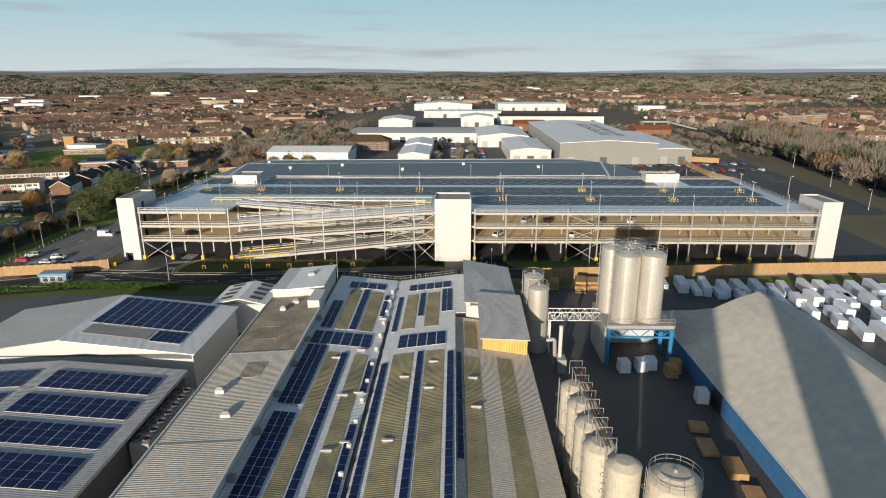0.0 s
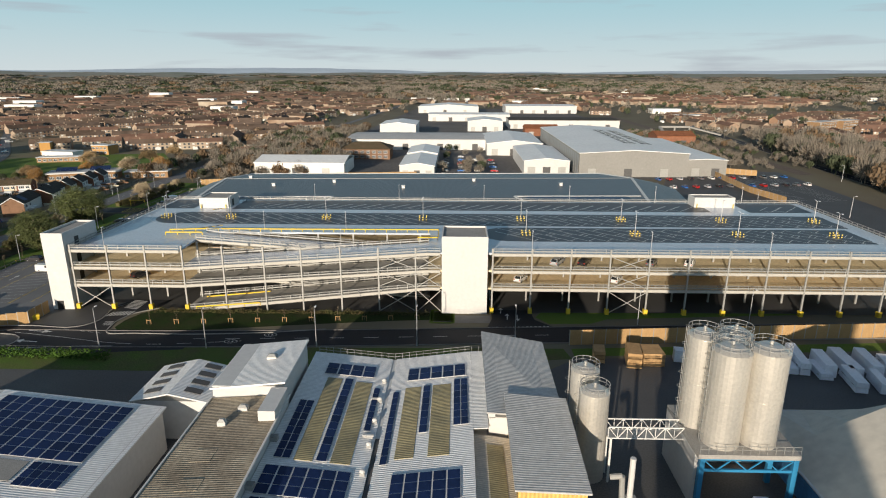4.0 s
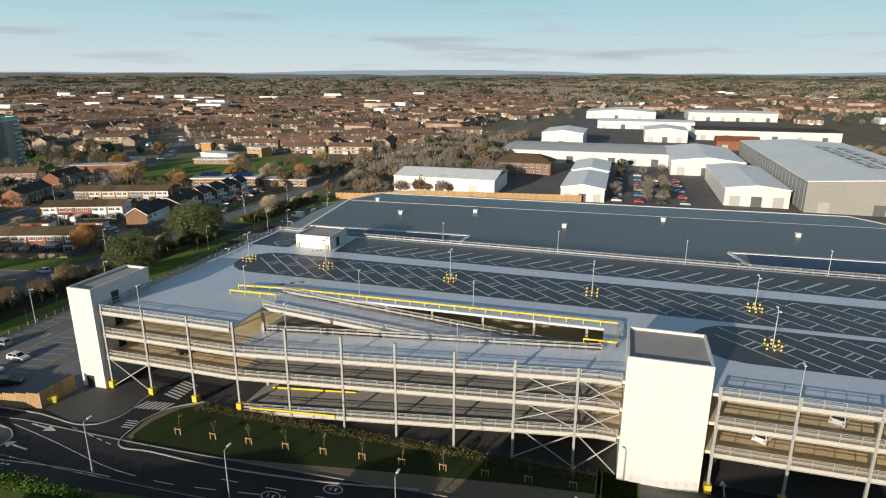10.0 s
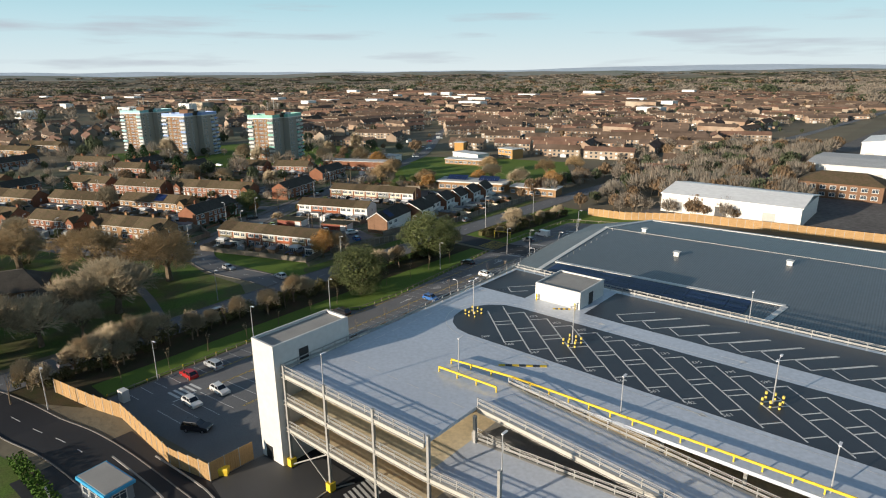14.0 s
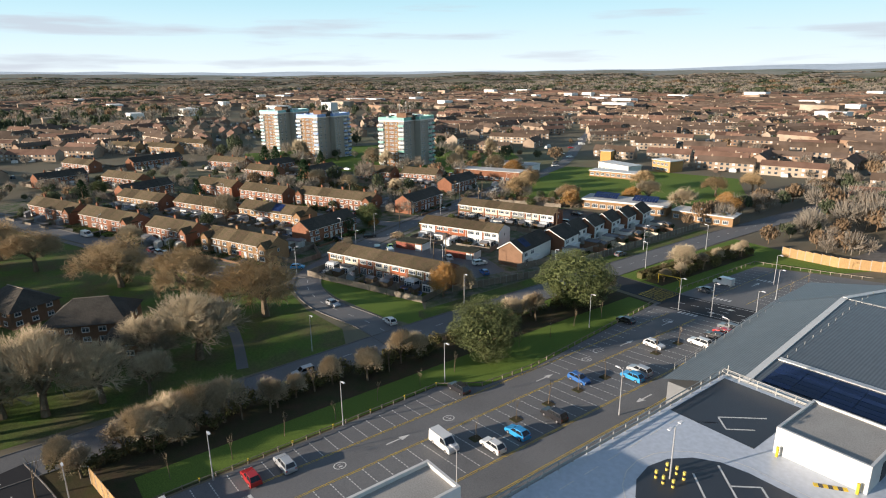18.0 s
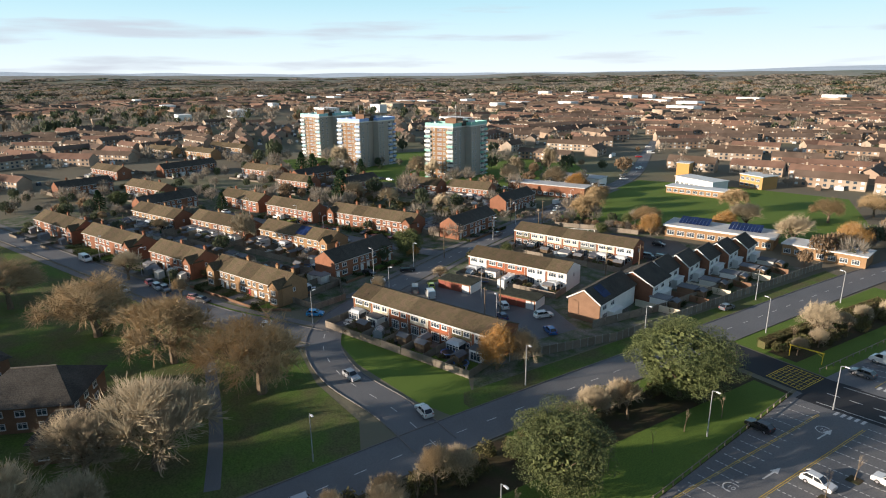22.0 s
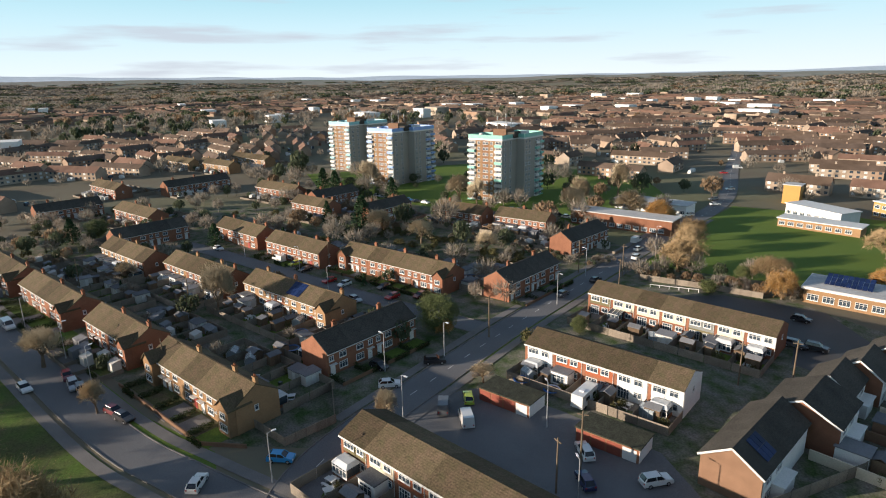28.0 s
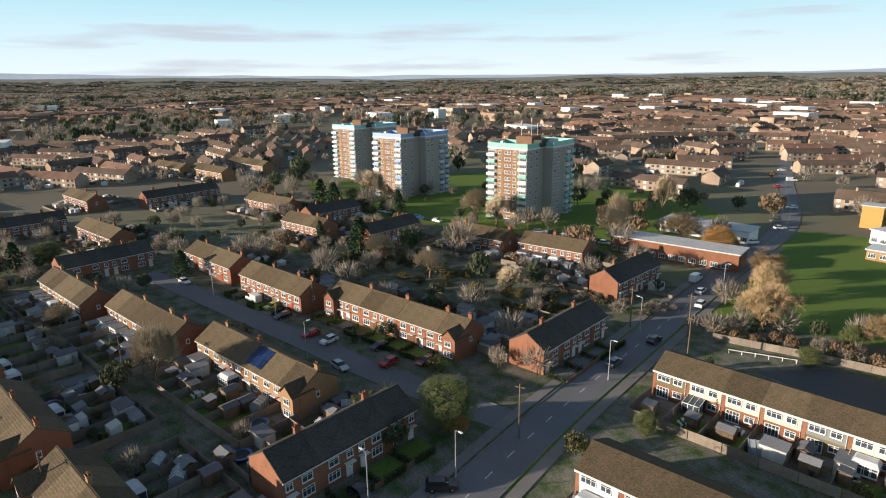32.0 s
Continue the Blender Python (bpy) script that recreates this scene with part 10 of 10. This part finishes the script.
A20 = radians(21)
for iv in range(-30, 76):
    v = iv * 25.0
    u = -1900.0
    while u < 1500:
        L = rf.uniform(18, 46)
        x, y = u * math.cos(A20) - v * math.sin(A20), u * math.sin(A20) + v * math.cos(A20)
        dist = math.hypot(x + 80, y)
        u += L + rf.uniform(4, 11)
        if taken(x, y) or taken(x + L, y + 8) or near_road(x + L / 2, y + 6, 16) or dist > 2300 or y < -260:
            continue
        east = x > 190
        town = patch(x, y, 0.0016, 3.0)
        if town < (-0.4 if not east else -0.25) + max(0.0, (dist - 500) * (0.0005 if x > -200 else 0.00028)) or (east and (x < 240 or y < 300)) or rf.rand() < 0.09:
            continue
        if -130 < x < 60 and y < 900 and x > -160:
            continue
        yy = y + rf.uniform(-5, 5)
        far_row(x, yy, A20 + (radians(90) if rf.rand() < 0.25 else 0) + patch(x, y, 0.006, 5.0) * (1.6 if dist > 480 else 0.3) + rf.uniform(-0.08, 0.08), min(L, 30) if rf.rand() < 0.2 else L, rf.uniform(7, 9), rf.uniform(4.6, 5.4), rf.uniform(7.0, 8.2), (rf.rand() < (0.75 if east else 0.3)), dist < 800)
e = thing("distant_estate", "rows of distant brick houses with brown and red roofs", "houses", kind="stuff")
for nm, g, m in (("walls", hw, far_wall), ("roofs", hr, far_roof), ("red_roofs", hred, far_red), ("windows", hwin, pane_mat), ("white_windows", hwhite, white_trim)):
    o = part(nm, g, m, e)
    o["kind"] = "stuff"


# a few larger pale blocks and sheds among the distant houses
db = thing("distant_sheds", "scattered pale distant sheds and blocks", "buildings", kind="stuff")
g, g2 = Geo(), Geo()
for i in range(170):
    a, r = rf.uniform(-2.0, 0.75), rf.uniform(650, 2300)
    x, y = -80 + r * math.sin(a), r * math.cos(a)
    if taken(x, y):
        continue
    w, d, h = rf.uniform(14, 50), rf.uniform(10, 22), rf.uniform(4, 9)
    (g if rf.rand() < 0.6 else g2).box(x, y, -4, x + w, y + d, h)
part("pale_block", g, render_white, db)["kind"] = "stuff"
part("brick_block", g2, far_wall, db)["kind"] = "stuff"


# ---------------------------------------------------------------- woods
def crown_template(kind, n, seed):
    r = random.Random(seed)
    g = Geo()
    for _ in range(n):
        d = rand_dir(r)
        d.z = d.z * 0.8
        rr = r.uniform(0.55, 1.0)
        c = Vector((d.x * rr, d.y * rr, 0.62 + d.z * 0.46 * rr))
        if kind == "bare":
            t = (d + Vector((0, 0, 0.5)) + rand_dir(r) * 0.4).normalized()
            s, k = t.orthogonal().normalized(), r.uniform(0, 6.28)
            s = (s * math.cos(k) + t.cross(s) * math.sin(k)) * r.uniform(0.025, 0.06) * (130 / n) ** 0.5 * (1.7 if n < 200 else 1.0)
            g.face([c - t * 0.16 - s, c - t * 0.16 + s, c + t * 0.22])
        else:
            o = (c - Vector((0, 0, 0.45)) + rand_dir(r) * 0.8).normalized()
            e = o.orthogonal().normalized() * r.uniform(0.1, 0.2) * (130 / n) ** 0.5
            f = o.cross(e) * r.uniform(0.6, 1.0)
            g.face([c - e, c - f, c + e, c + f])
    for k in range(3):
        g.face([(0.05 * math.cos(k * 2.1), 0.05 * math.sin(k * 2.1), -0.05), (0.05 * math.cos(k * 2.1 + 2.1), 0.05 * math.sin(k * 2.1 + 2.1), -0.05), (0, 0, 0.7)])
    return np.array(g.v, dtype=np.float32), g.f


TEMPL = {(k, n): [crown_template(k, n, s) for s in range(4)] for k in ("bare", "leafy") for n in (280, 72)}


class Wood:
    def __init__(self):
        self.v, self.f, self.n = [], [], 0

    def add(self, kind, n, x, y, w, h, z=None):
        V, Fc = TEMPL[(kind, n)][rf.randint(4)]
        a = rf.uniform(0, 6.28)
        c, s = math.cos(a), math.sin(a)
        M = np.array([[c * w / 2, s * w / 2, 0], [-s * w / 2, c * w / 2, 0], [0, 0, h / 1.05]], dtype=np.float32)
        self.v.append(V @ M + np.array([x, y, gz(x) if z is None else z], dtype=np.float32))
        self.f += [tuple(i + self.n for i in q) for q in Fc]
        self.n += len(V)

    def done(self, name, m, label):
        if not self.v:
            return
        me = bpy.data.meshes.new(name)
        me.from_pydata(np.concatenate(self.v).tolist(), [], self.f)
        me.materials.append(m)
        ob = new(name, me)
        tagged(ob, label, "trees", kind="stuff")


wood_bare = mat("far_bare_wood", (0.31, 0.262, 0.21), 0.95, var=0.3, scale=0.03, fine=0.3, col2=(0.25, 0.225, 0.185))
wood_rust = mat("far_rust_wood", (0.25, 0.175, 0.11), 0.95, var=0.35, scale=0.03, fine=0.3)
wood_green = mat("far_green_wood", (0.1, 0.118, 0.07), 0.95, var=0.4, scale=0.03, fine=0.3)
for m in (wood_bare, wood_rust, wood_green):
    # thin sprays let part of the light through
    nt = m.node_tree
    surf = nt.nodes["Principled BSDF"]
    thin, both = nt.nodes.new("ShaderNodeBsdfTranslucent"), nt.nodes.new("ShaderNodeMixShader")
    both.inputs[0].default_value = 0.35
    nt.links.new(surf.inputs["Base Color"].links[0].from_socket, thin.inputs["Color"])
    nt.links.new(surf.outputs[0], both.inputs[1])
    nt.links.new(thin.outputs[0], both.inputs[2])
    nt.links.new(both.outputs[0], nt.nodes["Material Output"].inputs["Surface"])
W1, W2, W3 = Wood(), Wood(), Wood()


def plant(x, y, h=None, mixg=0.14, mixr=0.1):
    dist = math.hypot(x + 60, y)
    n = 280 if dist < 460 else 72
    h = h or rf.uniform(6, 13)
    k = rf.rand()
    if dist > 1000:
        wide = 1.0 + min(0.9, (dist - 1000) / 900)
        if k < mixg + mixr:
            (W3 if k < mixg else W2).add("leafy", 72, x, y, h * rf.uniform(1.0, 1.5) * wide, h)
        else:
            W1.add("bare", 72, x, y, h * rf.uniform(1.0, 1.6) * wide, h)
        return
    if k < mixg:
        W3.add("leafy", n, x, y, h * rf.uniform(0.7, 1.0), h)
    elif k < mixg + mixr:
        W2.add("leafy", n, x, y, h * rf.uniform(0.8, 1.1), h)
    else:
        W1.add("bare", n, x, y, h * rf.uniform(0.8, 1.15), h)


# tree belts: left of the industrial units, the eastern railway cutting, the road corridor
for i in range(330):
    x, y = rf.uniform(-150, -72), rf.uniform(216, 420)
    if not near_road(x, y, 8) and not (-108 < x < -52 and 182 < y < 222) and not (-78 < x and y > 296):
        plant(x, y, rf.uniform(6, 11), 0.2, 0.2)
for i in range(120):
    plant(rf.uniform(-140, -70), rf.uniform(183, 216) if i % 2 else rf.uniform(186, 192), rf.uniform(4, 8), 0.1, 0.3) if i < 40 else plant(rf.uniform(-110, -60), rf.uniform(222, 240), rf.uniform(5, 10), 0.1, 0.3)
for i in range(360):
    t = rf.uniform(0, 1)
    x, y = 196 + t * 44 + rf.uniform(-14, 40), 60 + t * 290 + rf.uniform(-10, 10)
    plant(x, y, rf.uniform(8, 15), 0.3 if y < 220 else 0.12, 0.05)
for i in range(420):
    x, y = rf.uniform(146, 206), rf.uniform(216, 430)
    if 181 < x < 196 or (x < 180 and 326 < y < 356):
        continue
    plant(x, y, rf.uniform(2, 6), 0.3, 0.15)
for i in range(60):
    x, y = rf.uniform(-30, 60), rf.uniform(180, 300)
    if not (-28 < x < -8) and not (20 < x < 64):
        plant(x, y, rf.uniform(3, 7), 0.1, 0.3)
for i in range(70):
    x, y = rf.choice([rf.uniform(-166, -158), rf.uniform(-140, -132)]), rf.uniform(196, 330)
    plant(x, y, rf.uniform(4, 9), 0.15, 0.3)
for i in range(80):
    x, y = rf.uniform(-345, -165), rf.uniform(180, 310)
    if taken(x, y) and not (-268 < x < -170 and 192 < y < 300) and not near_road(x, y, 8):
        plant(x, y, rf.uniform(4, 10), 0.12, 0.3)
for i in range(80):
    x, y = rf.uniform(-520, -300), rf.uniform(100, 270)
    if min((x + 357) ** 2 + (y - 195) ** 2, (x + 425) ** 2 + (y - 172) ** 2, (x + 490) ** 2 + (y - 172) ** 2) > 900 and not near_road(x, y, 9):
        plant(x, y, rf.uniform(4, 12), 0.3, 0.08)
for i in range(46):
    x = rf.uniform(-345, -176)
    y = -46 - (x + 176) * 0.12 + rf.uniform(-30, 14)
    if math.hypot(x + 203, y + 9) > 26:
        plant(x, y, rf.uniform(9, 14), 0.25, 0.15)
# small trees and scrub in the gardens west of the street
HOUSES = [o.matrix_world.translation.copy() for o in bpy.data.objects if o.name.split(".")[0] in ("terraced_house", "gabled_house", "bungalow", "tower_block", "flat_roofed_block", "garden_shed", "school_block")]
placed = 0
for i in range(1500):
    x, y = rf.uniform(-440, -232), rf.uniform(-40, 190)
    if placed > 230 or near_road(x, y, 7) or min(math.hypot(px - x, py - y) for px, py in WEST + GSTREET) < 7:
        continue
    if y < -20 - (x + 232) * 0.0 or min((p.x - x) ** 2 + (p.y - y) ** 2 for p in HOUSES) < 80:
        continue
    if y < 40 and x > -300 and y < 30 + (x + 250) * 0.36:
        continue
    plant(x, y, rf.uniform(2.5, 7.5), 0.35, 0.1)
    placed += 1
# plots, stores and fences behind the western rows
pfen, psto, pwhi = Geo(), Geo(), Geo()
WROWS = (((-350, -1), (-319, 11), 5), ((-356, 68), (-331, 77.4), 4), ((-353, 36), (-362, 59.5), 4), ((-270.5, 160.5), (-277.5, 182), 4), ((-315.5, 161.2), (-296, 170.4), 4), ((-384, 103), (-363.5, 111.6), 4), ((-434, 98.2), (-407, 109.6), 5), ((-347, 124), (-355.5, 146), 4), ((-386, 115), (-394, 137), 4), ((-456, 60), (-468, 92), 6), ((-489, 26), (-462, 37), 5), ((-420, 8), (-428, 32), 4), ((-412, 36), (-384, 47.5), 5), ((-580, 67), (-548, 80), 5), ((-552, 86), (-518, 99.5), 5), ((-572, 110), (-534, 125), 6), ((-339.6, 148), (-318.5, 157.6), 4), ((-277.4, 28.8), (-255.5, 37.3), 4))
for a, b, n in WROWS:
    a, b = Vector(a), Vector(b)
    d = (b - a).normalized()
    nrm = Vector((-d.y, d.x))
    for side, off, deep in ((-1, 2.0, 7.0), (1, 8.4, 12.0)):
        for i in range(n + 1):
            p = a + (b - a) * (i / n) + nrm * side * off
            q = p + nrm * side * deep
            mid = (p + q) / 2
            if min((h.x - q.x) ** 2 + (h.y - q.y) ** 2 for h in HOUSES) < 30 or near_road(q.x, q.y, 7) or min(math.hypot(px - mid.x, py - mid.y) for px, py in WEST + GSTREET) < 7:
                continue
            z, tall = gz(p.x), 1.7 if side > 0 else 0.9
            pfen.bar((p.x, p.y, z + tall / 2), (q.x, q.y, z + tall / 2), 0.1, tall)
            if i == n:
                continue
            e = q + (b - a) / n
            pfen.bar((q.x, q.y, z + tall / 2), (e.x, e.y, z + tall / 2), 0.1, tall)
            for _ in range(3):
                c = p + d * rf.uniform(0.6, 3.5) + nrm * side * rf.uniform(1.0, deep - 2.5)
                k = rf.rand()
                if k < 0.5:
                    plant(c.x, c.y, rf.uniform(1.5, 3.4), 0.5, 0.1)
                else:
                    (psto if k < 0.75 else pwhi).hexa([(c.x, c.y, z), (c.x + d.x * 2.4, c.y + d.y * 2.4, z), (c.x + (d.x * 2.4 + nrm.x * 1.8), c.y + d.y * 2.4 + nrm.y * 1.8, z), (c.x + nrm.x * 1.8, c.y + nrm.y * 1.8, z)], [(c.x, c.y, z + 1.9), (c.x + d.x * 2.4, c.y + d.y * 2.4, z + 1.9), (c.x + (d.x * 2.4 + nrm.x * 1.8), c.y + d.y * 2.4 + nrm.y * 1.8, z + 2.3), (c.x + nrm.x * 1.8, c.y + nrm.y * 1.8, z + 2.3)])
pl = thing("distant_gardens", "timber fences, sheds and stores in far back gardens", "gardens", kind="stuff")
for nm, g, m in (("fences", pfen, timber_grey), ("dark_stores", psto, shed_roof), ("pale_stores", pwhi, shed_white)):
    part(nm, g, m, pl)["kind"] = "stuff"
panel_fence([(-243.6, 162.4), (-226.7, 172.4), (-217, 177)], 1.6, timber_grey, "brown timber fence along the playing field", 2.4, "field fences", timber_grey)
rl = thing("white_rail", "low white timber rail beside the school car park", "rail")
for i in range(6):
    part("post", Geo().box(-0.06, -0.06, -0.1, 0.06, 0.06, 0.9), white_trim, rl).matrix_basis = pose(-237.7 + i * 1.88, 160 + i * 1.46, gz(-230))
part("rail", Geo().bar((-237.8, 159.9, gz(-230) + 0.8), (-228.2, 167.4, gz(-230) + 0.8), 0.07, 0.16), white_trim, rl)
# bramble belt behind the cross street and scrub along the field edge
for i in range(150):
    k = rf.rand()
    plant(-312 + k * 54 + rf.uniform(-1, 1), 143 + k * 22 + rf.uniform(-6, 5), rf.uniform(1.0, 2.2), 0.3, 0.15)
for i in range(46):
    k = rf.rand()
    plant(-246 + k * 34 + rf.uniform(-1, 1), 166 + k * 18 + rf.uniform(-2.5, 2.5), rf.uniform(1.5, 3.6), 0.15, 0.35)
# trees through the estates and thicker woods beyond
n_far = 0
while n_far < 12500:
    a, r = rf.uniform(-2.05, 0.8), 200 + 2600 * rf.rand() ** 0.72
    x, y = -80 + r * math.sin(a), r * math.cos(a)
    if taken(x, y) or near_road(x, y, 8):
        n_far += 0.2
        continue
    town = patch(x, y, 0.0016, 3.0)
    edge = -0.4 + max(0.0, (r - 500) * (0.0005 if x > -200 else 0.00028))
    keep = (0.6 if x > -200 else 0.42 if r < 1100 else 0.48) if town > edge else 0.97
    if rf.rand() < keep:
        plant(x, y, rf.uniform(4, 10) if town > edge else rf.uniform(8, 14) * (1 + max(0, r - 900) * 0.0003), 0.13 if patch(x, y, 0.004, 9) < 0.1 else 0.4)
    n_far += 1
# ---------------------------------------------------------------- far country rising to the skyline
# rings turn paler and bluer outwards: distance haze put into the colour
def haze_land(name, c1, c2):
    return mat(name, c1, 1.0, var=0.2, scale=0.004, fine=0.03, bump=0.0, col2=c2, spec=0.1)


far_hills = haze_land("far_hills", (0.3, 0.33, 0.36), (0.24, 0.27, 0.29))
# the outermost ring also glows faint blue in place of haze
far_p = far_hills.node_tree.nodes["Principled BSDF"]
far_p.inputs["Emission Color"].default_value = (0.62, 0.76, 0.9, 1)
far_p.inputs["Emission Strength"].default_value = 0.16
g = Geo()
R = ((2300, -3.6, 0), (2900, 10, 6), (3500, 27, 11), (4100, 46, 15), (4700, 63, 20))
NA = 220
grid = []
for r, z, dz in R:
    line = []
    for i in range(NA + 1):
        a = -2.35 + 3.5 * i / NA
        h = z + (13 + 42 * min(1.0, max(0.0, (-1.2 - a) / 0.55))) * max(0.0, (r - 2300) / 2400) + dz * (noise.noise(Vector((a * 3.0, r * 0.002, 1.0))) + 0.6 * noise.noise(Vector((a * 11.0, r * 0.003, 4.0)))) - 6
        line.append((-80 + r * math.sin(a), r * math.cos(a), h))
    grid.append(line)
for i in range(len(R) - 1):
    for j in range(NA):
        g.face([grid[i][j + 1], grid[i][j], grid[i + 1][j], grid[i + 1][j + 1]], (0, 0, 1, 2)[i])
solid("hills", g, [haze_land("near_hills", (0.2, 0.175, 0.13), (0.16, 0.16, 0.11)), haze_land("middle_hills", (0.26, 0.25, 0.22), (0.2, 0.22, 0.18)), far_hills], "low wooded hills along the horizon, distance haze painted into their colour", "hills", kind="structure")
# woodland over the hills
for i in range(7000):
    k, j = rf.uniform(0, 2.3), rf.uniform(0, NA - 0.01)
    if patch(k * 900, j * 40, 0.004, 2.0) < -0.16:
        continue
    ki, ji, kf, jf = int(k), int(j), k % 1, j % 1
    p = [sum(c * (1 - jf if b == 0 else jf) * (1 - kf if a == 0 else kf) for a, b, c in ((0, 0, grid[ki][ji][q]), (0, 1, grid[ki][ji + 1][q]), (1, 0, grid[ki + 1][ji][q]), (1, 1, grid[ki + 1][ji + 1][q]))) for q in range(3)]
    m = rf.rand()
    (W3 if m < 0.25 else W1).add("leafy", 72, p[0], p[1], rf.uniform(40, 90), rf.uniform(5, 10), p[2] - 1.5)

W1.done("bare_woods", wood_bare, "leafless brown winter woods and street trees")
W2.done("rust_woods", wood_rust, "rust-brown autumn trees among the estates")
W3.done("green_woods", wood_green, "dark evergreen trees among the estates")
